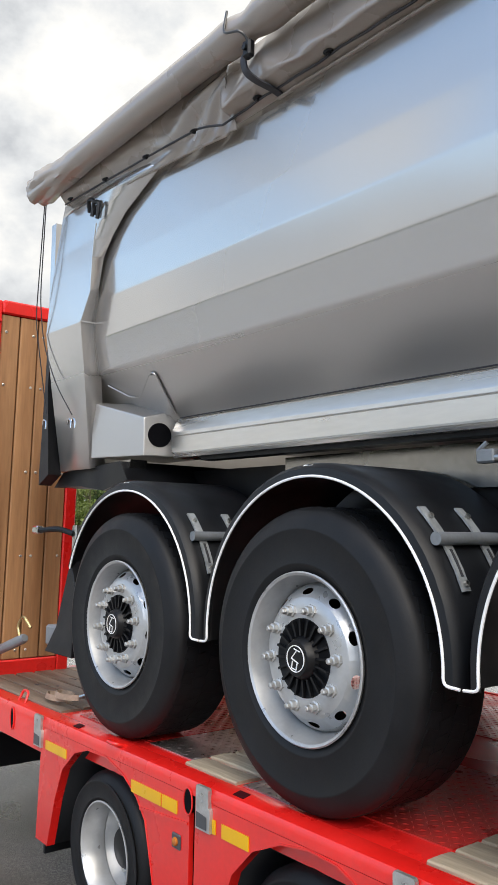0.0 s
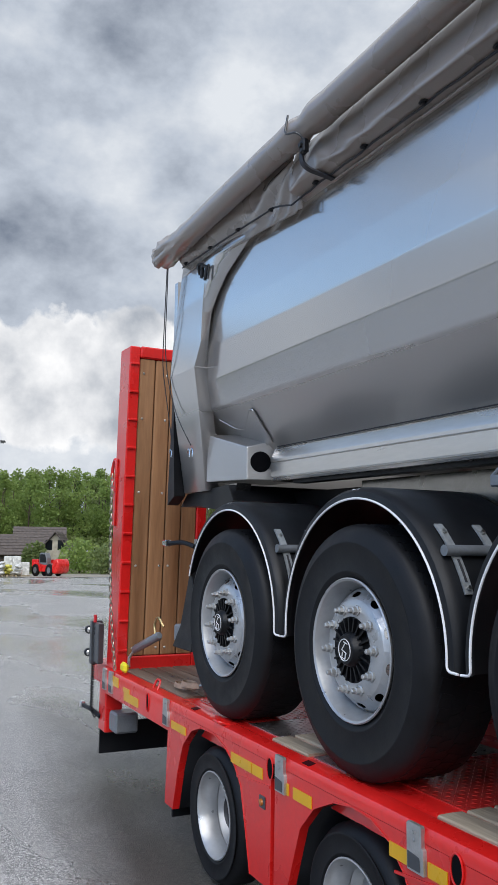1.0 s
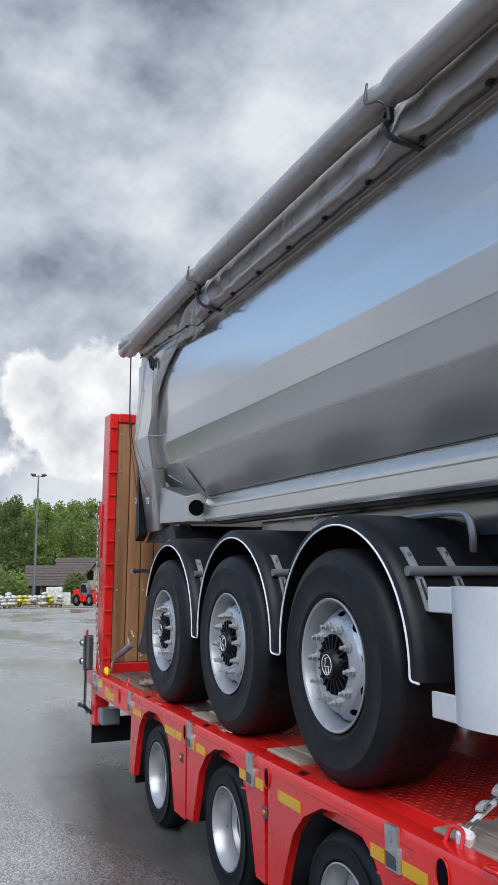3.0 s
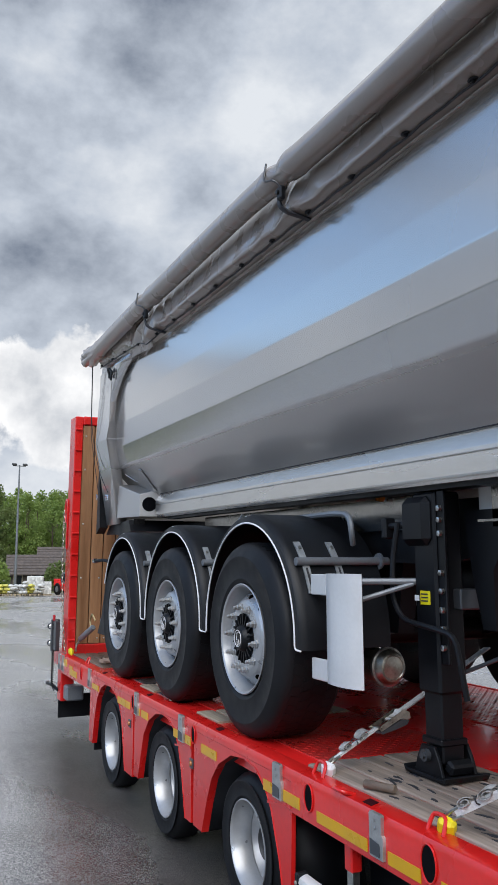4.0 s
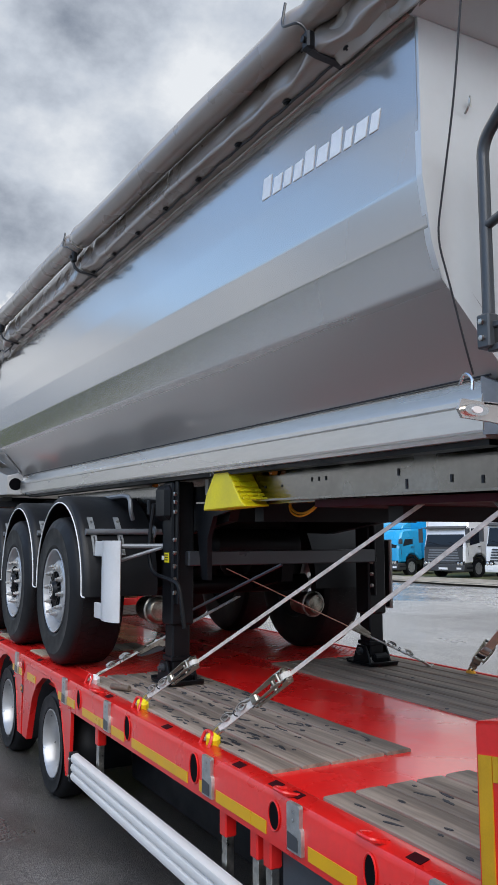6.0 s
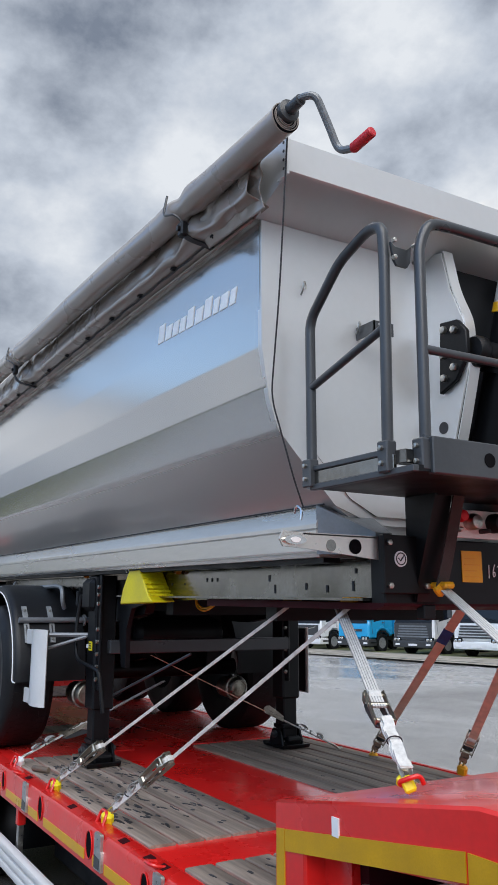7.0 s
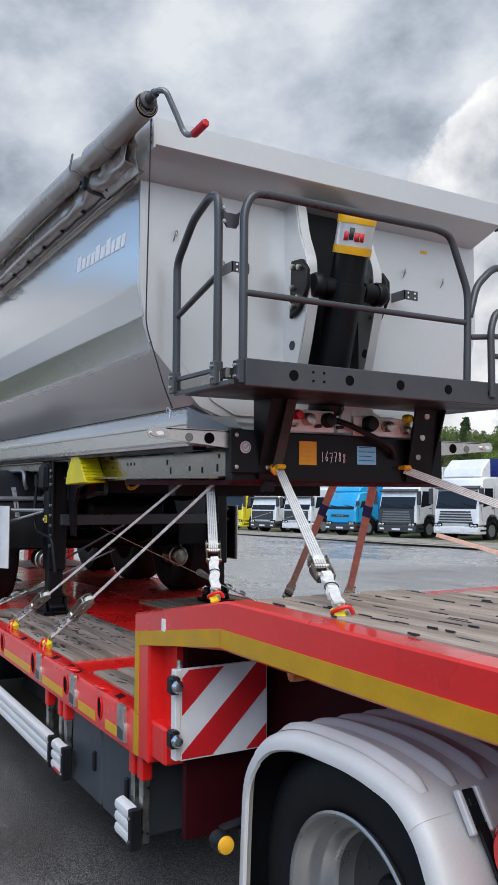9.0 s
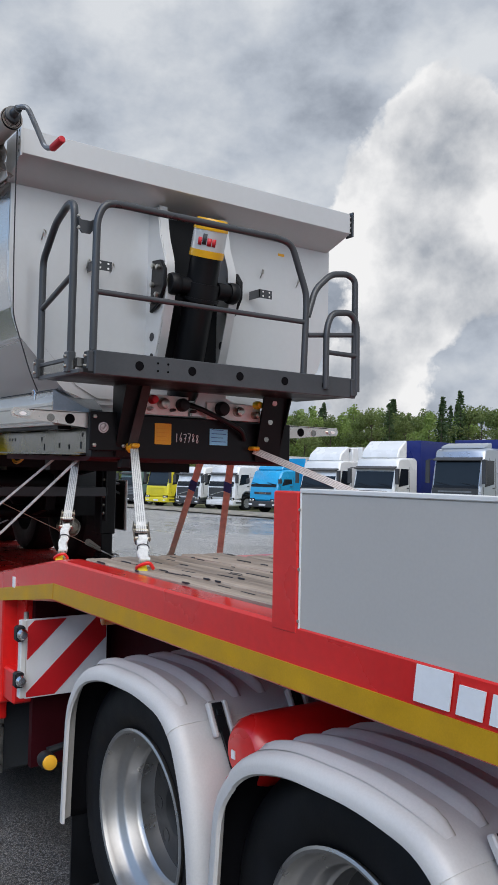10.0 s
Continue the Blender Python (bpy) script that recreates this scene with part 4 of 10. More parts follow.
def tread_panel(x0, x1, y0, y1, z, material):
    """Tread plate with raised lozenges."""
    bm = bmesh.new()
    box(bm, x0, x1, y0, y1, z - 0.006, z)
    plate = part("tread_plate", bm, material, lowbed)
    bm = bmesh.new()
    nx, ny = int((x1 - x0) / 0.034), int((y1 - y0) / 0.034)
    for i in range(nx):
        for j in range(ny):
            a = radians(45 if (i + j) % 2 else -45)
            cx, cy = x0 + (i + 0.5) * (x1 - x0) / nx, y0 + (j + 0.5) * (y1 - y0) / ny
            u, v = (math.cos(a) * 0.014, math.sin(a) * 0.014), (-math.sin(a) * 0.0045, math.cos(a) * 0.0045)
            lo = [bm.verts.new((cx + p, cy + q, z)) for p, q in ((-u[0], -u[1]), (v[0], v[1]), (u[0], u[1]), (-v[0], -v[1]))]
            top = bm.verts.new((cx, cy, z + 0.0035))
            for k in range(4):
                face(bm, [lo[k], lo[(k + 1) % 4], top])
    tagged(part("raised_pattern", bm, material, plate, smooth=0), kind="stuff")


for x0, x1, y0, y1, mt in ((-1.85, -1.15, 0.16, 1.0, "tread"), (-1.14, -0.78, 0.16, 1.0, "tread_bare"), (-0.39, -0.12, 0.12, 1.0, "tread_bare"), (-0.11, 0.49, 0.24, 1.0, "tread"), (0.90, 1.95, 0.20, 1.0, "tread"),
                           (-1.8, 1.95, 1.50, 2.40, "tread")):
    tread_panel(x0, x1, y0, y1, 0.860, mt)


def plank_mesh(name, lx, ly, lz, material, holes=0, seed=1):
    """One deck board with worn edges, dished ends and bolt or knot holes."""
    rnd = random.Random(seed)
    bm = bmesh.new()
    n = max(4, int(lx / 0.25))
    rows = []
    for i in range(n + 1):
        x = -lx / 2 + lx * i / n
        e = 0.004 * rnd.random()
        rows.append([bm.verts.new(p) for p in ((x, -ly / 2 + e, -lz), (x, -ly / 2 + e, -0.006), (x, -ly / 2 + e + 0.006, 0 - 0.003 * rnd.random()), (x, 0, -0.0015 * rnd.random()),
                                               (x, ly / 2 - 0.006, 0 - 0.003 * rnd.random()), (x, ly / 2, -0.006), (x, ly / 2, -lz))])
    for A, B in zip(rows, rows[1:]):
        for k in range(7):
            face(bm, [A[k], A[(k + 1) % 7], B[(k + 1) % 7], B[k]])
    face(bm, rows[0])
    face(bm, rows[-1][::-1])
    return mesh_of(name, bm, material, smooth=25)


def knot_mesh(name, seed):
    """A worn gouge in a board: a ragged dark sunken slot."""
    rnd = random.Random(seed)
    bm = bmesh.new()
    n = 14
    prism(bm, [(0.024 * math.cos(2 * math.pi * j / n) * rnd.uniform(0.75, 1.35), 0.0085 * math.sin(2 * math.pi * j / n) * rnd.uniform(0.5, 1.3)) for j in range(n)], "z", -0.004, 0.0012)
    return mesh_of(name, bm, "ink", smooth=0)


KNOTS = [knot_mesh("gouge", k) for k in range(6)]


def plank_field(x0, x1, y0, y1, z, n, material, gouges=0, seed=3, gap=0.012, turn=0.0, edges=False):
    rnd = random.Random(seed)
    w = (y1 - y0) / n
    meshes = [plank_mesh("plank", x1 - x0, w - gap, 0.04, material, seed=seed * 7 + k) for k in range(2)]
    for i in range(n):
        y = y0 + (i + 0.5) * w
        ob = piece("plank", meshes[i % 2], lowbed, pose((x0 + x1) / 2, y, z + 0.003 * rnd.random(), 0, 0, 180 * (i // 2 % 2) + turn))
        for k in range(gouges):
            s = rnd.uniform(0.4, 1.55) ** 1.3
            # the wear runs in bands across the boards
            band = rnd.choice((0.22, 0.45, 0.62, 0.80)) * (x1 - x0) - (x1 - x0) / 2
            lx = max(-(x1 - x0) / 2 + 0.06, min((x1 - x0) / 2 - 0.06, band + rnd.gauss(0, 0.16)))
            if edges:
                lx, s = rnd.uniform(-0.46, 0.46) * (x1 - x0), rnd.uniform(0.4, 2.0)
            off = rnd.choice((-0.42, 0.42, rnd.uniform(-0.3, 0.3))) if edges else rnd.uniform(-0.32, 0.32)
            piece("gouge", rnd.choice(KNOTS), ob, Matrix.Translation((lx, off * w, 0.0)) @ Matrix.Rotation(radians(rnd.uniform(-14, 22) * (0.25 if edges else 1)), 4, "Z") @ Matrix.Diagonal((s, rnd.uniform(0.7, 1.3) * (0.45 if edges else 0.9), 1, 1)))


plank_field(2.00, 4.37, 0.092, 0.78, DECK, 5, "wood_worn", 34, 3)
plank_field(2.05, 4.37, 1.43, 2.40, DECK, 7, "wood_worn", 1, 4, gap=0.020)
plank_field(4.72, 5.56, 0.092, 0.78, DECK, 5, "wood_worn", 5, 5)
plank_field(4.72, 5.56, 1.43, 2.40, DECK, 7, "wood_worn", 1, 6, gap=0.020)
plank_field(0.51, 0.88, 0.092, 1.0, DECK, 7, "wood_pale", 0, 7)
plank_field(-0.76, -0.41, 0.092, 1.0, DECK, 7, "wood_pale", 0, 8)
plank_field(-3.25, -1.95, 0.092, 1.0, DECK, 7, "wood_dark", 1, 9)
plank_field(-3.25, -1.95, 1.45, 2.40, DECK, 7, "wood_dark", 0, 10)


def build_neck():
    """The gooseneck: a post that rises from the deck and a beam that runs forward over the towing vehicle."""
    neck = piece("gooseneck", None, lowbed)
    for side in (1, -1):
        sy = (lambda v: v) if side > 0 else (lambda v: BED_W - v)
        bm = bmesh.new()
        outline = [(5.565, 0.675), (5.565, 1.291), (6.43, 1.437), (9.60, 1.418), (9.60, 1.262), (6.40, 1.258), (5.73, 1.178), (5.73, 0.675)]
        prism(bm, outline, "y", sy(-0.002), sy(0.10), 0.008)
        part("neck_beam", bm, "red", neck)
        bm = bmesh.new()
        box(bm, 5.72, 5.875, min(sy(0.012), sy(0.12)), max(sy(0.012), sy(0.12)), 0.700, 0.855, 0.01)
        part("neck_foot", bm, "red", neck)
        bm = bmesh.new()
        box(bm, 5.72, 5.86, min(sy(0.07), sy(0.10)), max(sy(0.07), sy(0.10)), 0.85, 1.2)
        part("neck_web", bm, "red", neck)
    # tape along the near beam
    for pts in ([(5.629, 1.158), (5.629, 1.219), (6.388, 1.334), (6.388, 1.268)], [(6.396, 1.268), (6.396, 1.334), (9.55, 1.324), (9.55, 1.268)],
                [(5.580, 0.86), (5.580, 1.213), (5.625, 1.219), (5.625, 0.86)], [(5.570, 0.68), (5.570, 0.855), (5.625, 0.855), (5.625, 0.68)]):
        bm = bmesh.new()
        prism(bm, pts, "y", -0.0055, -0.001)
        part("reflective_tape", bm, "tape_dull", neck)
    bm = bmesh.new()
    box(bm, 5.875, 5.905, -0.0075, -0.001, 1.255, 1.305)
    part("maker_plate", bm, "label_white", neck)
    # floor of the neck
    bm = bmesh.new()
    prism(bm, [(5.57, 1.20), (5.57, 1.286), (6.43, 1.420), (9.6, 1.392), (9.6, 1.30), (6.43, 1.31)], "y", 0.10, BED_W - 0.10)
    part("neck_deck", bm, "red", neck)
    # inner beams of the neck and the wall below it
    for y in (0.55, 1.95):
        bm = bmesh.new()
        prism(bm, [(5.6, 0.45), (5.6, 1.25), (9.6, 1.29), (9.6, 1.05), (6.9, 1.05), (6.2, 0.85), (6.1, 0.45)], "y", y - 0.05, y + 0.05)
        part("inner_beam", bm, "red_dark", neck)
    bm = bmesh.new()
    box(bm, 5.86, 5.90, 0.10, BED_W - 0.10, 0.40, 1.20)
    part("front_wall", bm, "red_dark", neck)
    # headboard: red post and grey panel on the neck
    bm = bmesh.new()
    box(bm, 7.944, 8.050, -0.004, 0.055, 1.405, 1.766, 0.004)
    part("headboard_post", bm, "red", neck)
    bm = bmesh.new()
    box(bm, 8.054, 9.58, 0.002, 0.030, 1.412, 1.762, 0.003)
    panel = part("headboard_panel", bm, "grey_panel", neck)
    bm = bmesh.new()
    box(bm, 8.052, 9.58, -0.001, 0.034, 1.762, 1.774, 0.002)
    box(bm, 8.052, 8.059, -0.001, 0.034, 1.408, 1.763, 0.002)
    part("panel_edge", bm, "alu_rail", panel)
    for z in (1.44, 1.57, 1.72):
        bm = bmesh.new()
        bolt_head(bm, (8.058, -0.003, z), 0.004, 0.003, n=10)
        part("rivet", bm, "zinc", panel)
    # maker's lettering as plain white blocks
    for k, (x0, w) in enumerate(((8.458, 0.108), (8.573, 0.075), (8.655, 0.07), (8.73, 0.07), (8.81, 0.08), (8.90, 0.08), (8.99, 0.08))):
        bm = bmesh.new()
        h = 0.078 if k in (0, 4, 6) else 0.060
        prism(bm, [(x0, 1.339), (x0 + 0.010, 1.339 + h), (x0 + w, 1.339 + h), (x0 + w - 0.010, 1.339)], "y", -0.0085, -0.0055)
        part("lettering_block", bm, "label_white", neck)
    # lamps
    bm = bmesh.new()
    lathe(bm, [(0.013, -0.008), (0.020, -0.004), (0.022, 0.01), (0.022, 0.05)], (6.78, 0.05, 1.238), 16)
    part("marker_lamp", bm, "amber", neck)


build_neck()
plank_field(6.44, 7.94, 0.106, 0.806, 1.438, 6, "wood_old", 10, 21, gap=0.017, edges=True)
plank_field(6.63, 7.94, 0.806, 1.62, 1.438, 7, "wood_old", 9, 23, gap=0.017, edges=True)
plank_field(7.95, 9.5, 0.106, 1.62, 1.436, 13, "wood_old", 2, 22, gap=0.014)


def build_board():
    """Wide-load warning board on the neck's post, with its two clamps."""
    board = piece("warning_board", None, lowbed)
    bm = bmesh.new()
    box(bm, 5.985, 5.997, 0.025, 0.430, 0.755, 1.118, 0.002)
    part("plate", bm, "board_white", board)
    # slanting red bars, clipped to the plate
    y0, y1, z0, z1 = 0.032, 0.424, 0.762, 1.111
    for c in (-0.46, -0.16, 0.14, 0.44):
        w = 0.115
        poly = [(y0 - 1, (y0 - 1) * 0.95 + c), (y1 + 1, (y1 + 1) * 0.95 + c), (y1 + 1, (y1 + 1) * 0.95 + c + w * 1.3), (y0 - 1, (y0 - 1) * 0.95 + c + w * 1.3)]
        poly = [(y, z + z0) for y, z in poly]

        def clip(ps, inside, cross):
            out = []
            for i, p in enumerate(ps):
                q = ps[i - 1]
                if inside(p):
                    if not inside(q):
                        out.append(cross(q, p))
                    out.append(p)
                elif inside(q):
                    out.append(cross(q, p))
            return out

        def cut(axis, v):
            return lambda q, p: tuple(q[i] + (p[i] - q[i]) * (v - q[axis]) / (p[axis] - q[axis]) for i in (0, 1))

        for axis, v, keep in ((0, y0, 1), (0, y1, -1), (1, z0, 1), (1, z1, -1)):
            poly = clip(poly, lambda p: (p[axis] - v) * keep >= 0, cut(axis, v)) if poly else poly
        if len(poly) > 2:
            bm = bmesh.new()
            prism(bm, poly, "x", 5.996, 5.9995)
            part("red_bar", bm, "board_red", board)
    bm = bmesh.new()
    box(bm, 5.96, 6.002, 0.0, 0.026, 0.76, 1.115, 0.003)
    part("edge_channel", bm, "alu_rail", board)
    for z in (1.06, 0.85):
        bm = bmesh.new()
        box(bm, 5.98, 6.03, -0.03, 0.012, z - 0.035, z + 0.035, 0.008)
        clamp = part("clamp", bm, "plastic", board)
        bm = bmesh.new()
        lathe(bm, [(0.022, 0.0), (0.026, 0.014), (0.018, 0.03), (0.006, 0.032)], (6.028, -0.008, z), 14, "x")
        part("clamp_knob", bm, "chrome", clamp)
    bm = bmesh.new()
    cyl(bm, (5.975, 0.03, 1.11), (5.975, 0.03, 1.15), 0.012, 10)
    part("pivot_pin", bm, "zinc", board)


build_board()


def build_ramps():
    """Folding loading ramps, raised upright at the trailer's tail."""
    for side in (1, -1):
        ramp = piece("ramp", None, lowbed)
        lean = pose(-3.215, 0.03, 0.90, 0, 2.7, 0)
        m = lean if side > 0 else Matrix.Translation((0, BED_W, 0)) @ Matrix.Diagonal((1, -1, 1, 1)) @ lean
        W, H = 0.70, 2.47

        def fit(ob):
            ob.data.transform(m)
            if side < 0:
                ob.data.flip_normals()
            return ob
        bm = bmesh.new()
        box(bm, -0.245, 0.012, 0.0, 0.085, -0.05, H, 0.008)
        fit(part("stile", bm, "red", ramp))
        bm = bmesh.new()
        box(bm, -0.245, 0.012, W - 0.085, W, -0.05, H, 0.008)
        fit(part("stile", bm, "red", ramp))
        bm = bmesh.new()
        box(bm, -0.18, 0.018, 0.085, W - 0.085, H - 0.09, H + 0.005, 0.012)
        fit(part("top_rail", bm, "red", ramp))
        bm = bmesh.new()
        box(bm, -0.18, 0.012, 0.085, W - 0.085, -0.05, 0.06, 0.008)
        fit(part("bottom_rail", bm, "red", ramp))
        bm = bmesh.new()
        box(bm, -0.10, -0.06, 0.085, W - 0.085, 0.05, H - 0.05)
        fit(part("back_plate", bm, "red", ramp))
        for k in range(11):
            bm = bmesh.new()
            box(bm, 0.008, 0.030, 0.005, 0.080, 0.10 + k * 0.222, 0.118 + k * 0.222, 0.004)
            fit(part("grip_bar", bm, "red", ramp))
        n = 4
        w = (W - 0.17) / n
        for i in range(n):
            bm = bmesh.new()
            y = 0.085 + i * w
            box(bm, -0.055, 0.004, y + 0.005, y + w - 0.005, 0.064, H - 0.094, 0.005)
            pl = fit(part("plank", bm, "wood_new", ramp))
            for z in (0.12, 0.75, 1.32, 1.90, 2.26):
                bm = bmesh.new()
                lathe(bm, [(0.010, 0.002), (0.010, 0.006), (0.006, 0.009)], (0, y + w * 0.5 + (0.03 if i % 2 else -0.03), z), 8, "x")
                fit(part("bolt", bm, "zinc", pl))
        if side > 0:
            bm = bmesh.new()
            tube(bm, rounded([(-0.19, -0.005, 1.32), (-0.30, -0.005, 1.36), (-0.32, -0.005, 1.50), (-0.25, -0.005, 1.60), (-0.18, -0.005, 1.52), (-0.19, -0.005, 1.32)], 0.05), 0.014, 8)
            fit(part("ramp_handle", bm, "red", ramp))
            bm = bmesh.new()
            box(bm, -0.23, -0.17, -0.014, -0.001, 1.05, 1.58, 0.004)
            fit(part("hinge_plate", bm, "red", ramp))


build_ramps()


def build_tail():
    """Rear lamps, chain, mud flap and cables at the trailer's tail."""
    bm = bmesh.new()
    box(bm, -3.95, -3.42, 0.04, 0.30, 0.70, 0.86, 0.01)
    tail = part("tail_beam", bm, "red", lowbed)
    bm = bmesh.new()
    box(bm, -3.60, -3.42, 0.02, 0.16, 0.36, 0.72, 0.008)
    part("tail_post", bm, "red", tail)
    bm = bmesh.new()
    box(bm, -3.64, -3.62, 0.04, 0.92, 0.16, 0.40, 0.004)
    part("mud_flap", bm, "plastic", lowbed)
    bm = bmesh.new()
    box(bm, -3.38, -3.20, 0.04, 0.22, 0.39, 0.54, 0.015)
    part("junction_box", bm, "tube_grey", lowbed)
    bm = bmesh.new()
    box(bm, -3.66, -3.60, -0.06, 0.03, 0.86, 1.20, 0.006)
    box(bm, -3.63, -3.45, -0.045, 0.00, 0.88, 1.19, 0.006)
    lamp = part("rear_lamp_bracket", bm, "grey", lowbed)
    for z in (0.94, 1.12):
        bm = bmesh.new()
        lathe(bm, [(0.028, 0.0), (0.034, -0.02), (0.030, -0.05), (0.014, -0.055)], (-3.70, -0.05, z), 14, "x")
        part("lamp", bm, "plastic", lamp)
        bm = bmesh.new()
        lathe(bm, [(0.022, 0.0), (0.024, 0.012), (0.010, 0.02)], (-3.70, -0.05, z), 12, "x")
        part("lens", bm, "chrome", lamp)
    bm = bmesh.new()
    cyl(bm, (-3.58, -0.04, 1.19), (-3.58, -0.04, 1.25), 0.014, 10)
    part("knob", bm, "ink_red", lamp)
    # spiral cable
    bm = bmesh.new()
    pts = [(-3.62 + 0.012 * math.cos(i * 0.9), -0.035 + 0.012 * math.sin(i * 0.9), 0.86 - 0.0028 * i) for i in range(130)]
    pts += [(-3.60 + 0.02 * k, -0.03, 0.49 - 0.03 * math.sin(k * 0.6)) for k in range(1, 6)]
    tube(bm, pts, 0.0055, 5)
    part("spiral_cable", bm, "plastic", lowbed)
    bm = bmesh.new()
    tube(bm, rounded([(-3.55, 0.02, 0.46), (-3.66, -0.02, 0.50), (-3.85, -0.04, 0.50)], 0.06), 0.018, 8)
    arm = part("side_lamp_arm", bm, "plastic", lowbed)
    bm = bmesh.new()
    box(bm, -3.90, -3.84, -0.065, -0.02, 0.48, 0.53, 0.008)
    part("side_lamp", bm, "chrome", arm)
    # chain on the ramp
    link = bmesh.new()
    tube(link, [(0.010 * math.cos(q), 0, 0.022 * math.sin(q)) for q in [2 * math.pi * j / 10 for j in range(10)]], 0.0042, 5, closed=True)
    me = mesh_of("chain_link", link, "brass")
    for i in range(46):
        t = i / 45
        x = -3.34 + 0.02 * math.sin(t * 5) + 0.16 * t * t - 0.10 * (1 - t)
        piece("chain_link", me, lowbed, pose(x + 0.12, -0.015 - 0.02 * math.sin(math.pi * t), 2.35 - 1.45 * t, 0, 0, 90 * (i % 2)))
    bm = bmesh.new()
    box(bm, -3.05, -2.93, 0.01, 0.05, 0.875, 0.95, 0.02)
    part("yellow_tag", bm, "yellow", lowbed)


build_tail()


def build_tail_pin():
    pin = thing("ramp_pin", "slanted grey steel pin bar hung by the ramp foot", "pin")
    bm = bmesh.new()
    tube(bm, [(-2.62, 0.165, 1.175), (-2.64, 0.164, 1.168), (-3.10, 0.15, 1.03), (-3.14, 0.15, 1.01)], [0.022, 0.030, 0.030, 0.020], 10)
    part("bar", bm, "tube_grey", pin)
    bm = bmesh.new()
    tube(bm, rounded([(-2.55, 0.17, 1.24), (-2.62, 0.15, 1.31), (-2.70, 0.15, 1.24), (-2.64, 0.15, 1.15)], 0.03, 3), 0.009, 7)
    part("spring_hook", bm, "zinc_yellow", pin)
    bm = bmesh.new()
    tube(bm, rounded([(-3.12, 0.15, 1.02), (-3.18, 0.12, 0.95), (-3.10, 0.10, 0.90)], 0.03, 3), 0.012, 7)
    part("eye", bm, "zinc", pin)


build_tail_pin()


# ---- tipper semi-trailer standing on the low-bed ----
tipper = thing("tipper_trailer", "silver half-pipe tipper semi-trailer loaded on a low-bed", "trailer", (0, 0, DECK))
tipper.location = (0, 0, 0)
RIGHT = [(0.101, 3.60), (0.101, 3.185), (0.107, 3.008), (0.130, 2.810), (0.180, 2.645), (0.445, 2.368), (0.640, 2.300)]
X_REAR, X_FRONT = -2.00, 5.30
AXLES = (-1.31, 0.0, 1.31)


def mirror(pts):
    return [(2 * YC - y, z) for y, z in pts]


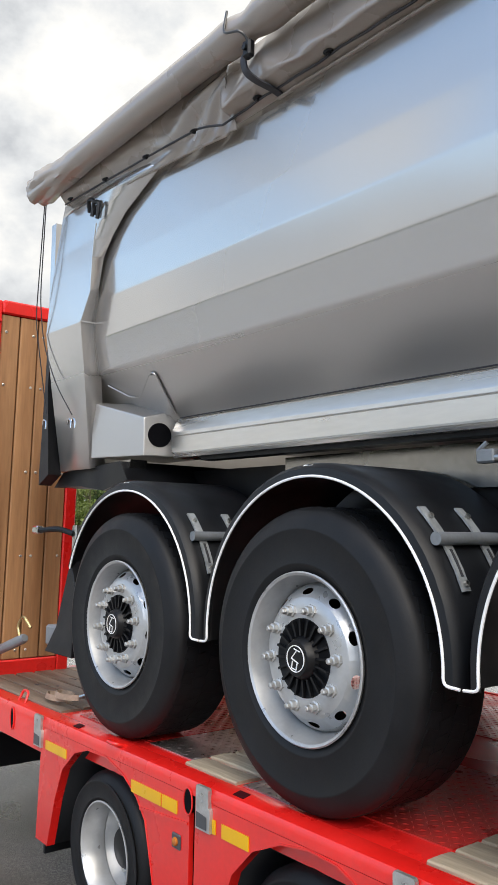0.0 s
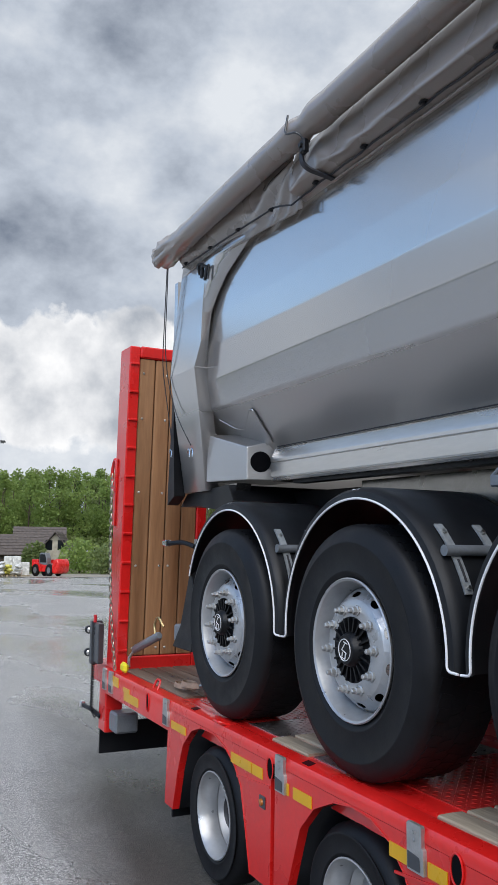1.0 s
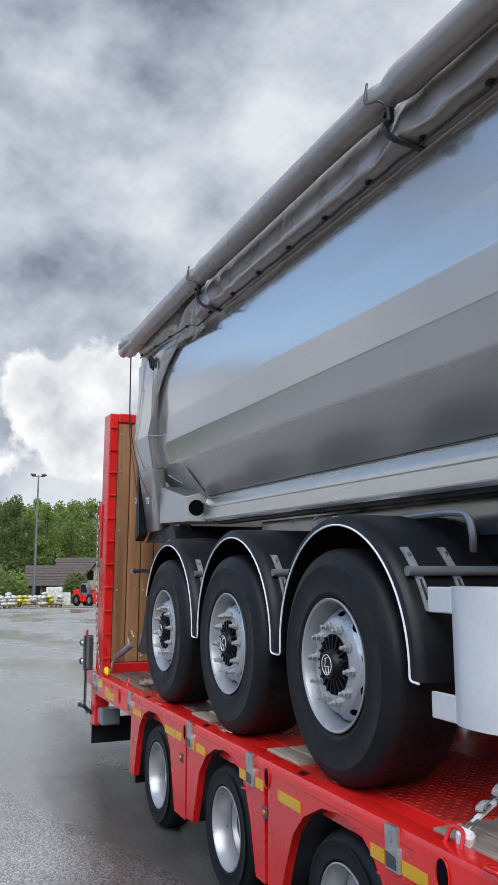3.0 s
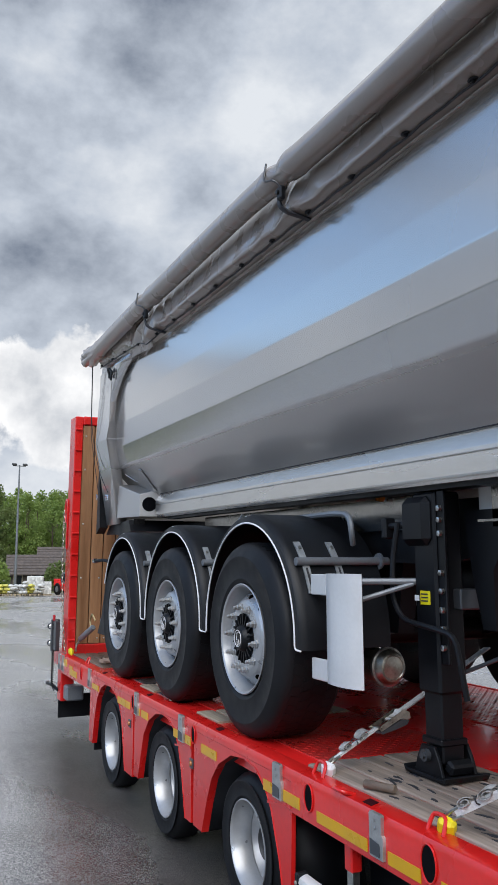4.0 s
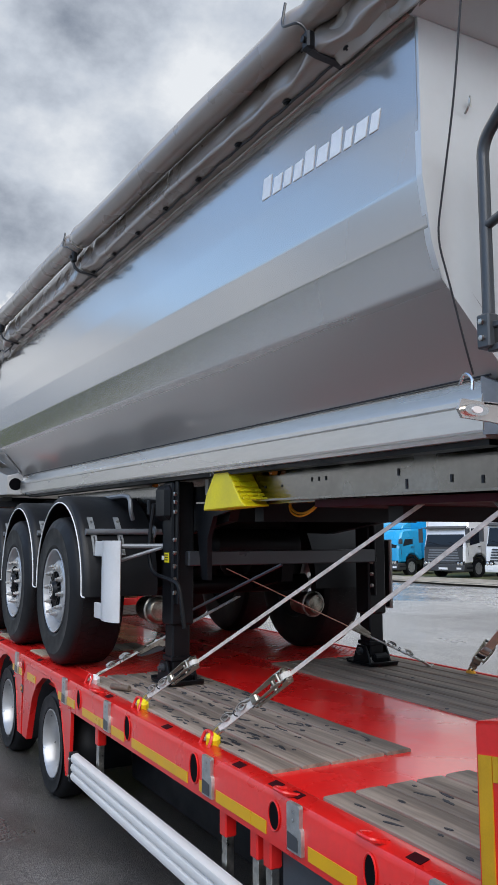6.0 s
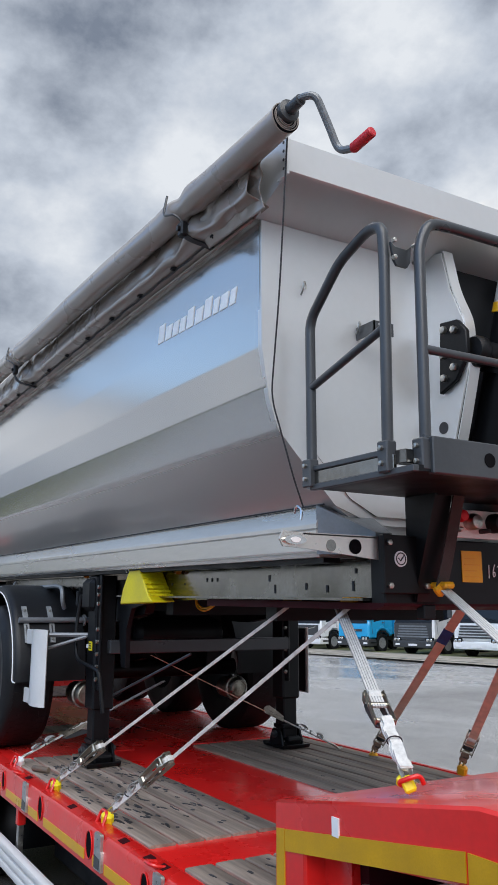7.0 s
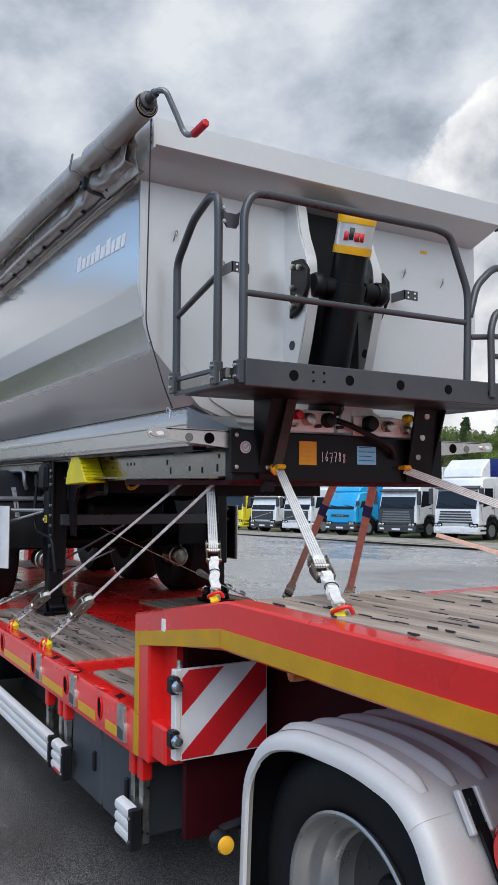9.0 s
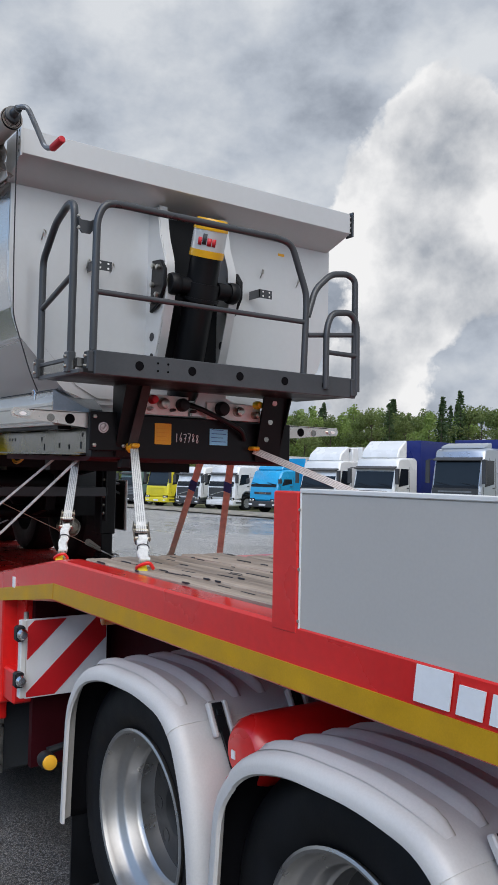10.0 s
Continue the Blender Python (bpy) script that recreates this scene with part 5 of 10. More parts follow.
def build_body():
    body = piece("body", None, tipper)
    # the folded shell
    outer = RIGHT + mirror(RIGHT)[::-1]
    inner = [(0.135, 3.60), (0.135, 3.0), (0.215, 2.71), (0.52, 2.40), (0.65, 2.335)]
    inner = inner + mirror(inner)[::-1]
    bm = bmesh.new()
    xs = [X_REAR + (X_FRONT - X_REAR) * i / 40 for i in range(41)]

    def ring(x, pts, bend):
        """One cross-section; each fold is a narrow bend between dead flat plates."""
        # the upper fold drops slightly towards the front
        pts = [Vector((x, y, z - 0.0059 * (x - X_REAR) if abs(z - 3.008) < 1e-6 else z)) for y, z in pts]
        out = [pts[0]]
        for a, p, b in zip(pts, pts[1:], pts[2:]):
            u, v = (a - p).normalized(), (b - p).normalized()
            out += [p + u * 0.018, p + u * 0.010, p + u * 0.004, p + v * 0.004, p + v * 0.010, p + v * 0.018] if bend else [p]
        return [bm.verts.new(p) for p in out + [pts[-1]]]
    A = [ring(x, outer, True) for x in xs]
    for P, Q in zip(A, A[1:]):
        for j in range(len(P) - 1):
            face(bm, [P[j], Q[j], Q[j + 1], P[j + 1]])
    shell = part("side_shell", bm, "silver", body, "smooth silver-painted folded steel shell", slope=True, smooth=30)
    bm = bmesh.new()
    B = [ring(x, inner, False) for x in (X_REAR, X_FRONT)]
    for j in range(len(B[0]) - 1):
        face(bm, [B[0][j], B[1][j], B[1][j + 1], B[0][j + 1]])
    part("inner_lining", bm, "galv", body, slope=True)
    # top rails
    for s in (0, 1):
        y0, y1 = (0.09, 0.17) if s == 0 else (2 * YC - 0.17, 2 * YC - 0.09)
        bm = bmesh.new()
        box(bm, X_REAR + 0.12, X_FRONT + 0.02, y0, y1, 3.545, 3.625, 0.006)
        part("top_rail", bm, "silver", body, slope=True)
    # front wall
    bm = bmesh.new()
    lip = [(0.103, 3.60), (0.103, 2.966), (0.140, 2.760), (0.182, 2.645), (0.447, 2.368), (0.640, 2.260)]
    prism(bm, lip + mirror(lip)[::-1], "x", X_FRONT - 0.015, X_FRONT + 0.012)
    bmesh.ops.bisect_plane(bm, geom=bm.verts[:] + bm.edges[:] + bm.faces[:], plane_co=(0, 0, 2.966), plane_no=(0, 0, 1))
    for v in bm.verts:
        v.co.x -= max(0.0, 2.966 - v.co.z) * 0.035
    wall = part("front_wall", bm, "silver_front", body, "pale grey flat steel front wall", slope=True)
    # overhanging top edge of the front wall
    bm = bmesh.new()
    prism(bm, [(5.30, 3.49), (5.315, 3.485), (5.545, 3.565), (5.555, 3.575), (5.555, 3.705), (5.54, 3.715), (5.30, 3.715)], "y", 0.075, 2 * YC - 0.125)
    part("head_edge", bm, "silver_front", body, slope=True)
    for y in (0.065, 2 * YC - 0.105):
        bm = bmesh.new()
        box(bm, 5.49, 5.562, y, y + 0.012, 3.555, 3.725, 0.002)
        ear = part("head_plate", bm, "silver_front" if y < 1 else "grey", body, slope=True)
        for k in range(4):
            bm = bmesh.new()
            lathe(bm, [(0.006, -0.002), (0.006, 0.014)], (5.54, y, 3.585 + 0.036 * k), 10)
            part("hole", bm, "ink" if y < 1 else "label_white", ear, slope=True)
    # hooks on the front wall
    hook = bmesh.new()
    tube(hook, rounded([(0.01, 0, 0), (0.03, 0, 0.02), (0.035, 0, 0.05), (0.012, 0.02, 0.055), (0.012, 0.025, 0.03)], 0.012, 3), 0.004, 6)
    hk = mesh_of("hook", hook, "zinc")
    for y, z in ((0.28, 3.20), (0.55, 3.08), (0.70, 3.08), (1.78, 3.22), (2.08, 3.20)):
        piece("hook", hk, wall, Matrix.Translation((5.312, y, z - SLOPE * 5.3)))
    # perforated brackets on the front wall
    for y in (0.56, 1.70):
        bm = bmesh.new()
        prism(bm, [(5.312, 3.06), (5.43, 3.06), (5.43, 3.115), (5.312, 3.115)], "y", y, y + 0.005)
        prism(bm, [(5.425, 3.06), (5.43, 3.06), (5.43, 3.115), (5.425, 3.115)], "y", y, y + 0.10)
        br = part("bracket", bm, "grey", wall, slope=True)
        for k in range(4):
            bm = bmesh.new()
            lathe(bm, [(0.006, 0), (0.006, 0.004)], (5.429, y + 0.028 + 0.05 * (k % 2), 3.073 + 0.028 * (k // 2)), 8, "x")
            part("bolt_hole", bm, "label_white", br, slope=True)
    bm = bmesh.new()
    box(bm, 5.312, 5.315, 1.93, 1.98, 3.395, 3.412)
    part("sticker", bm, "label_yellow", wall, slope=True)
    # sill: extruded aluminium rail along the floor's edge
    for s in (0, 1):
        prof = [(0.470, 2.378), (0.440, 2.374), (0.436, 2.368), (0.440, 2.364), (0.412, 2.312), (0.408, 2.300), (0.408, 2.284), (0.416, 2.280), (0.408, 2.275), (0.410, 2.196), (0.424, 2.190), (0.418, 2.182), (0.424, 2.170), (0.60, 2.170), (0.60, 2.30)]
        prof = prof if s == 0 else mirror(prof)
        bm = bmesh.new()
        prism(bm, prof, "x", -1.40, X_FRONT - 0.08)
        part("sill", bm, "sill", body, "bright aluminium sill rail", slope=True, smooth=12)
        bm = bmesh.new()
        y = 0.4345 if s == 0 else 2 * YC - 0.4345
        tube(bm, [(-1.36, y, 2.3775), (X_FRONT - 0.06, y, 2.3775)], 0.0035, 6)
        part("seam_sealant", bm, "ink", body, slope=True)
        bm = bmesh.new()
        y = 0.455 if s == 0 else 2 * YC - 0.455
        box(bm, -1.20, X_FRONT - 0.1, min(y, y + 0.08 * (1 - 2 * s)), max(y, y + 0.08 * (1 - 2 * s)), 2.150, 2.170)
        part("sill_seal", bm, "black", body, slope=True)
        # slanted end of the sill
        bm = bmesh.new()
        ends = [((5.216, 0.412), 2.374, 2.180), ((5.405, 0.556), 2.262, 2.180), ((5.400, 0.640), 2.262, 2.180), ((5.216, 0.640), 2.374, 2.180)]
        hi = [bm.verts.new((p[0], p[1] if s == 0 else 2 * YC - p[1], z)) for p, z, _ in ends]
        lo = [bm.verts.new((p[0], p[1] if s == 0 else 2 * YC - p[1], z)) for p, _, z in ends]
        face(bm, hi)
        face(bm, lo[::-1])
        for k in range(4):
            face(bm, [hi[k], lo[k], lo[(k + 1) % 4], hi[(k + 1) % 4]])
        part("sill_end", bm, "tube_grey", body, slope=True, smooth=0)
    # ---- rear corner post, folded outward from the shell
    for s in (0, 1):
        def fy(y):
            return y if s == 0 else 2 * YC - y
        bm = bmesh.new()
        # columns of the post from front (meets the shell) to back, each a chain of heights
        curve = [(-0.83, 0.072, 3.53), (-1.012, 0.072, 3.52), (-1.175, 0.072, 3.458), (-1.348, 0.072, 3.391), (-1.475, 0.072, 3.305), (-1.567, 0.074, 3.215), (-1.645, 0.090, 3.06), (-1.732, 0.140, 2.893), (-1.80, 0.200, 2.62), (-1.86, 0.270, 2.14)]
        ridge = [(-1.52, 0.046, 3.60), (-1.55, 0.044, 3.54), (-1.575, 0.042, 3.48), (-1.60, 0.040, 3.40), (-1.615, 0.038, 3.31), (-1.622, 0.036, 3.22), (-1.63, 0.034, 3.04), (-1.740, 0.036, 2.892), (-1.815, 0.108, 2.60), (-1.885, 0.190, 2.12)]
        rear = [(-2.015, 0.050, 3.62), (-2.04, 0.050, 3.55), (-2.06, 0.050, 3.48), (-2.085, 0.050, 3.40), (-2.115, 0.050, 3.31), (-2.14, 0.049, 3.23), (-2.175, 0.047, 3.07), (-2.200, 0.045, 2.905), (-2.235, 0.105, 2.60), (-2.245, 0.185, 2.12)]
        cols = [curve, ridge, rear, [(x - 0.035, y + (0.06 if z > 2.7 else 0.045), z) for x, y, z in rear]]
        vs = [[bm.verts.new((x, fy(y), z)) for x, y, z in c] for c in cols]
        for P, Q in zip(vs, vs[1:]):
            for j in range(len(curve) - 1):
                face(bm, [P[j], Q[j], Q[j + 1], P[j + 1]])
        ob = part("rear_post", bm, "silver", body, slope=True, smooth=10)
        solidify(ob, 0.006)
        # fold line where the post's upper plate ends
        bm = bmesh.new()
        ribbon(bm, [(-1.728, fy(0.140), 2.895), (-1.737, fy(0.032), 2.894)], 0.008, (0, 0, 1), 0.008)
        tube(bm, [(x, fy(y - 0.001), z) for x, y, z in ridge[3:7]], 0.003, 6)
        part("fold", bm, "silver", body, slope=True)
        # dark tail edge and bottom of the tailgate
        bm = bmesh.new()
        prism(bm, [(-2.30, 2.95), (-2.32, 2.62), (-2.27, 2.10), (-2.40, 2.04), (-2.40, 2.12), (-2.36, 2.62), (-2.345, 2.95)], "y", fy(0.12), fy(0.20))
        part("tail_edge", bm, "black", body, slope=True)
        # horn block: a folded box whose slanted end has a round opening
        bm = bmesh.new()
        plan = [(-1.858, 0.181), (-1.472, 0.283), (-1.436, 0.452), (-1.40, 0.64), (-1.84, 0.64)]
        prism(bm, [(x, fy(y)) for x, y in plan], "z", 2.176, 2.455)
        tops = {-186: 2.484, -147: 2.376, -144: 2.424}
        for v in bm.verts:
            if v.co.z > 2.4:
                v.co.z = 2.46 if abs(v.co.y - fy(0.64)) < 0.01 else tops[round(v.co.x * 100)]
        bevel(bm, bm.edges[:], 0.006, 2)
        horn = part("horn_block", bm, "silver", body, slope=True, smooth=12)
        nrm = Vector((0.977, -0.213 if s == 0 else 0.213, 0))
        hc = Vector((-1.454, fy(0.368), 2.288))
        bm = bmesh.new()
        tube(bm, [hc - nrm * 0.004, hc + nrm * 0.003], 0.064, 28)
        part("round_opening", bm, "void", horn, slope=True)
        bm = bmesh.new()
        # gusset lying on the lower plate, with a weld bead along its edge
        def on_plate(x, z, off):
            return (x, fy(0.180 + (2.645 - z) * 0.957 - off), z)
        tri = [on_plate(x, z, 0.008) for x, z in ((-1.66, 2.49), (-1.335, 2.578), (-1.29, 2.574), (-1.36, 2.40), (-1.66, 2.40))]
        face(bm, [bm.verts.new(p) for p in tri])
        solidify(part("gusset", bm, "silver", horn, slope=True, smooth=0), 0.006)
        bm = bmesh.new()
        tube(bm, rounded([on_plate(x, z, 0.012) for x, z in ((-1.785, 2.575), (-1.66, 2.505), (-1.56, 2.495), (-1.335, 2.582), (-1.29, 2.578), (-1.36, 2.42))], 0.03, 4), 0.005, 6)
        part("bead", bm, "silver", horn, slope=True)
    # tailgate
    bm = bmesh.new()
    prism(bm, [(0.10, 3.60), (0.10, 2.96), (0.22, 2.12), (2 * YC - 0.22, 2.12), (2 * YC - 0.10, 2.96), (2 * YC - 0.10, 3.60)], "x", -2.30, -2.24)
    part("tailgate", bm, "silver", body, slope=True)
    bm = bmesh.new()
    prism(bm, [(-2.40, 2.03), (-2.28, 2.115), (-1.60, 2.15), (-1.52, 2.05), (-1.78, 2.0), (-2.05, 2.03)], "y", 0.22, 2 * YC - 0.22)
    part("tail_floor", bm, "black", body, slope=True)
    bm = bmesh.new()
    prism(bm, [(-1.90, 2.15), (-1.56, 2.16), (-1.60, 2.02), (-1.72, 1.98), (-1.86, 2.02)], "y", 0.26, 0.36)
    part("tail_hinge", bm, "galv", body, slope=True)
    # maker's name as plain slanted pale blocks on the shell
    x = 4.315
    for k, w in enumerate((0.072, 0.068, 0.062, 0.062, 0.072, 0.074, 0.072, 0.050, 0.070, 0.052)):
        h = 0.088 if k in (0, 4, 6) else 0.066
        z = 3.236 - 0.045 * (x - 4.315)
        bm = bmesh.new()
        prism(bm, [(x, z), (x + 0.018, z + h), (x + w + 0.012, z + h), (x + w - 0.006, z)], "y", 0.0978, 0.1022)
        part("lettering_block", bm, "lettering", body, slope=True, smooth=0)
        x += w + 0.0155


build_body()


def build_tarp():
    """Roll-over tarpaulin: its roll above the side, the loose skirt below, cord, eyelets and strap brackets."""
    tarp = piece("rolled_tarpaulin", None, tipper)
    bm = bmesh.new()
    N, K = 260, 34
    marks = [(-2.14, 3.720), (-0.16, 3.745), (1.43, 3.746), (3.20, 3.700), (4.92, 3.675), (5.70, 3.672)]

    def axis_of(x):
        """Height and side of the roll's axis: it sags between its straps and runs down to the crank."""
        for (x0, z0), (x1, z1) in zip(marks, marks[1:]):
            if x <= x1:
                f = (x - x0) / (x1 - x0)
                return -0.057 + 0.027 * max(0.0, (x - 4.0) / 1.7), z0 + (z1 - z0) * f * f * (3 - 2 * f)
        return -0.03, marks[-1][1]

    def roll_point(u, v):
        x = -2.14 + (5.70 + 2.14) * u
        q = 2 * math.pi * v
        cq, sq = math.cos(q), math.sin(q)
        r = 0.067 + 0.003 * noise.noise((x * 1.0, cq, sq)) + 0.0012 * noise.noise((x * 5, 2 * cq, 2 * sq))
        # spiral creases left by the rolling
        r += 0.0018 * math.sin(5 * q + 1.4 * x) * noise.noise((x * 0.9, cq, 5.0)) + 0.0012 * noise.noise((x * 2.4 + 2.2 * cq, 3 * cq, 3 * sq))
        pinch = min(abs(x - p) for p in PINS)
        r -= 0.012 * math.exp(-(pinch / 0.05) ** 2) - 0.005 * math.exp(-((pinch - 0.12) / 0.06) ** 2)
        rear = math.exp(-((x + 2.05) / 0.35) ** 2)
        r += rear * (0.012 + 0.022 * noise.noise((x * 7 + 3 * cq, 2.5 * cq, 2.5 * sq)) + 0.008 * noise.noise((x * 17, 4 * cq, 4 * sq)))
        front = max(0.0, (x - 3.2) / 2.5)
        r -= 0.012 * front
        cy, cz = axis_of(x)
        return (x, cy + r * cq, cz + r * sq * 1.02)
    grid_sheet(bm, roll_point, N, K)
    bmesh.ops.remove_doubles(bm, verts=bm.verts, dist=0.0004)
    bmesh.ops.holes_fill(bm, edges=[e for e in bm.edges if e.is_boundary], sides=60)
    part("roll", bm, "tarp", tarp, slope=True, smooth=60)
    # coiled end of the roll
    bm = bmesh.new()
    for k in range(5):
        rr = 0.026 + 0.0068 * k
        lathe(bm, [(rr, 5.69), (rr, 5.712 - 0.002 * k), (rr + 0.0028, 5.712 - 0.002 * k), (rr + 0.0028, 5.69)], (0, -0.03 + 0.002 * (k % 2), 3.672 + 0.001 * k), 30, "x", closed=True)
    coil = part("roll_end", bm, "tarp", tarp, slope=True)
    bm = bmesh.new()
    tube(bm, [(5.695, -0.03, 3.672), (5.7045, -0.03, 3.672)], 0.053, 28)
    part("coil_core", bm, "void", coil, slope=True)

    def hem_z(x):
        """Height of the hem: level along the side, slanted under the loose flap at the rear."""
        if x > FLAP:
            return 3.512
        return 3.448 + 0.118 * min(1.0, (FLAP - x) / 1.66) ** 0.75

    # skirt: from under the roll, hollow, then a fat fold that carries the eyelets
    def skirt(u, v):
        x = FLAP + (5.40 - FLAP) * u
        near = min(abs(x - p) for p in PINS)
        free = 1 - math.exp(-(near / 0.35) ** 2)
        fat = 0.008 * math.sin(x * 2.3 + 0.4) * free
        base = [(0.030, 3.740), (0.018, 3.695), (0.006, 3.655), (-0.002, 3.618), (-0.008, 3.584), (-0.012 - fat, 3.556), (-0.015 - fat, 3.538), (-0.010 - fat, 3.526),
                (0.008, 3.520), (0.042, 3.512), (0.058, 3.508), (0.072, 3.502), (0.084, 3.494)]
        t = v * (len(base) - 1)
        i = min(int(t), len(base) - 2)
        f = t - i
        f = f * f * (3 - 2 * f) * 0.5 + f * 0.5
        y, z = base[i][0] * (1 - f) + base[i + 1][0] * f, base[i][1] * (1 - f) + base[i + 1][1] * f
        w = math.sin(math.pi * v)
        # diagonal folds that fan out from the straps
        side = 1 if (x - min(PINS, key=lambda p: abs(x - p))) > 0 else -1
        fan = math.exp(-near / 0.30) * math.sin((near * 26 - 9 * v) + 3 * noise.noise((x, v, 0)))
        y += w * (0.013 * fan + 0.006 * noise.noise((x * 0.8 + 2.0 * v * side, v * 1.6, 1.5)) + 0.0012 * noise.noise((x * 6 + 5 * v, v * 4, 4)))
        z += w * 0.003 * noise.noise((x * 2.1, v * 2, 8.5))
        y -= 0.020 * w * math.exp(-(near / 0.07) ** 2)
        return (x, y, z)
    bm = bmesh.new()
    grid_sheet(bm, skirt, 420, 33)
    ob = part("skirt", bm, "tarp", tarp, slope=True, smooth=80)
    solidify(ob, 0.003)

    # crumpled front end of the skirt, pulled up under the roll
    def front_fold(u, v):
        x = 4.98 + 0.46 * u
        z = 3.74 - 0.26 * v - 0.012 * u
        y = 0.045 - 0.055 * math.sin(math.pi * v) * (1 - 0.5 * u)
        w = math.sin(math.pi * min(1, 0.15 + v * 0.85))
        y += w * (0.014 * math.sin(11 * u + 5 * v) * (0.5 + 0.5 * u) + 0.024 * noise.noise((u * 5, v * 4, 2.0)) + 0.010 * noise.noise((u * 12, v * 9, 7.0)))
        return (x + 0.02 * math.sin(6 * v), min(y, 0.07), z)
    bm = bmesh.new()
    grid_sheet(bm, front_fold, 40, 30)
    ob = part("front_fold", bm, "tarp", tarp, slope=True, smooth=80)
    solidify(ob, 0.003)

    # loose flap over the rear corner
    def flap(u, v):
        x = -2.00 + (FLAP + 0.03 + 2.00) * u
        hem = hem_z(min(x, FLAP))
        z = 3.765 + (hem - 3.765) * v
        y = 0.020 - 0.030 * math.sin(math.pi * min(1, v * 1.25)) + 0.050 * v
        w = min(1.0, 4 * v) * (0.55 + 0.45 * math.sin(math.pi * v))
        # folds that fan out from the strap at the flap's front end
        dx, dz = FLAP + 0.10 - x, 3.70 - z
        ang, dist = math.atan2(dz, max(dx, 0.02)), math.hypot(dx, dz)
        y += w * (0.015 * math.sin(19 * ang + 2.5 * noise.noise((dist * 1.5, ang, 0))) * min(1.0, dist / 0.35) * math.exp(-dist / 1.1)
                  + 0.014 * noise.noise((x * 2.0 - 3.0 * v, v * 1.6, 2.5)) + 0.003 * noise.noise((x * 9 - 8 * v, v * 5, 9.0)))
        y -= 0.050 * max(0.0, u - 0.55) * min(1.0, 2.2 * v)
        return (x, min(y, 0.085), z)
    bm = bmesh.new()
    grid_sheet(bm, flap, 170, 40)
    ob = part("rear_flap", bm, "tarp", tarp, slope=True, smooth=80)
    solidify(ob, 0.003)
    # hem pipe and cord
    bm = bmesh.new()
    tube(bm, [(-0.15 + 5.45 * i / 60, 0.082, 3.493 + 0.002 * math.sin(i)) for i in range(61)], 0.0075, 8)
    tube(bm, [(-0.15 + 5.45 * i / 60, 0.073, 3.488 + 0.002 * math.sin(i * 1.3)) for i in range(61)], 0.006, 8)
    tube(bm, [(-1.99 + 1.66 * i / 24, 0.058 + 0.01 * noise.noise((i * 0.4, 0, 0)), hem_z(-1.99 + 1.66 * i / 24) - 0.002) for i in range(25)], 0.006, 8)
    part("hem_pipe", bm, "tarp", tarp, slope=True)
    bm = bmesh.new()
    cord = []
    for i in range(121):
        x = -1.93 + 7.2 * i / 120
        cord.append((x, 0.044 + 0.003 * math.sin(i * 1.7), 3.504 + 0.002 * math.sin(i * 0.9)) if x > FLAP else (x, 0.012, hem_z(x) + 0.055 * min(1.0, (FLAP - x) * 4 + 0.3) - 0.02 * (FLAP - x) / 1.6))
    tube(bm, cord, 0.0050, 6)
    part("cord", bm, "ink", tarp, slope=True)
    knob = bmesh.new()
    tube(knob, rounded([(-0.022, 0.0, 0.006), (-0.014, -0.022, 0.0), (0.014, -0.022, 0.0), (0.022, 0.0, 0.006)], 0.01, 3), 0.0065, 6)
    lathe(knob, [(0.012, 0.0), (0.012, -0.014), (0.007, -0.018)], (0, 0, 0), 10)
    km = mesh_of("eyelet_hook", knob, "plastic")
    for i in range(18):
        x = -1.85 + 0.405 * i
        y, z = (0.040, 3.508) if x > FLAP else (0.012, hem_z(x) + 0.045)
        piece("eyelet_hook", km, tarp, Matrix.Translation((x, y, z - SLOPE * x)) @ Matrix.Scale(0.8, 4))
    # strap brackets with their bent wire
    for p in PINS:
        bm = bmesh.new()
        cy, cz = axis_of(p)
        tube(bm, rounded([(p - 0.07, cy - 0.062, cz + 0.065), (p - 0.07, cy - 0.080, cz - 0.035), (p + 0.02, cy - 0.070, cz - 0.062), (p + 0.03, cy - 0.045, cz - 0.078), (p + 0.03, cy - 0.02, cz - 0.13)], 0.03), 0.0055, 7)
        wire = part("bent_wire", bm, "grey", tarp, slope=True)
        bm = bmesh.new()
        box(bm, p + 0.006, p + 0.050, cy - 0.045, cy - 0.012, cz - 0.160, cz - 0.090, 0.008)
        lathe(bm, [(0.012, cy - 0.056), (0.012, cy - 0.040)], (p + 0.03, 0, cz - 0.125), 8)
        part("strap_buckle", bm, "plastic", wire, slope=True)
        bm = bmesh.new()
        ribbon(bm, rounded([(p - 0.015, cy + 0.02, cz - 0.07), (p - 0.02, cy - 0.02, cz - 0.13), (p - 0.012, cy - 0.015, 3.555), (p + 0.01, cy + 0.015, 3.522), (p + 0.03, cy + 0.085, 3.502), (p + 0.03, 0.07, 3.494)], 0.02, 3), 0.030, (1, 0, 0), 0.008)
        part("strap", bm, "ink", wire, slope=True)
    # crank at the front end
    bm = bmesh.new()
    tube(bm, rounded([(5.66, -0.03, 3.690), (5.80, -0.035, 3.695), (5.845, 0.0, 3.695), (5.84, 0.06, 3.59), (5.835, 0.10, 3.515), (5.90, 0.115, 3.500)], 0.05, 6), 0.0135, 10)
    crank = part("crank_handle", bm, "tube_grey", tarp, slope=True)
    bm = bmesh.new()
    tube(bm, [(5.895, 0.114, 3.501), (5.90, 0.115, 3.500), (5.975, 0.133, 3.525), (5.98, 0.134, 3.526)], [0.016, 0.019, 0.019, 0.015], 12)
    part("grip", bm, "ink_red", crank, slope=True)
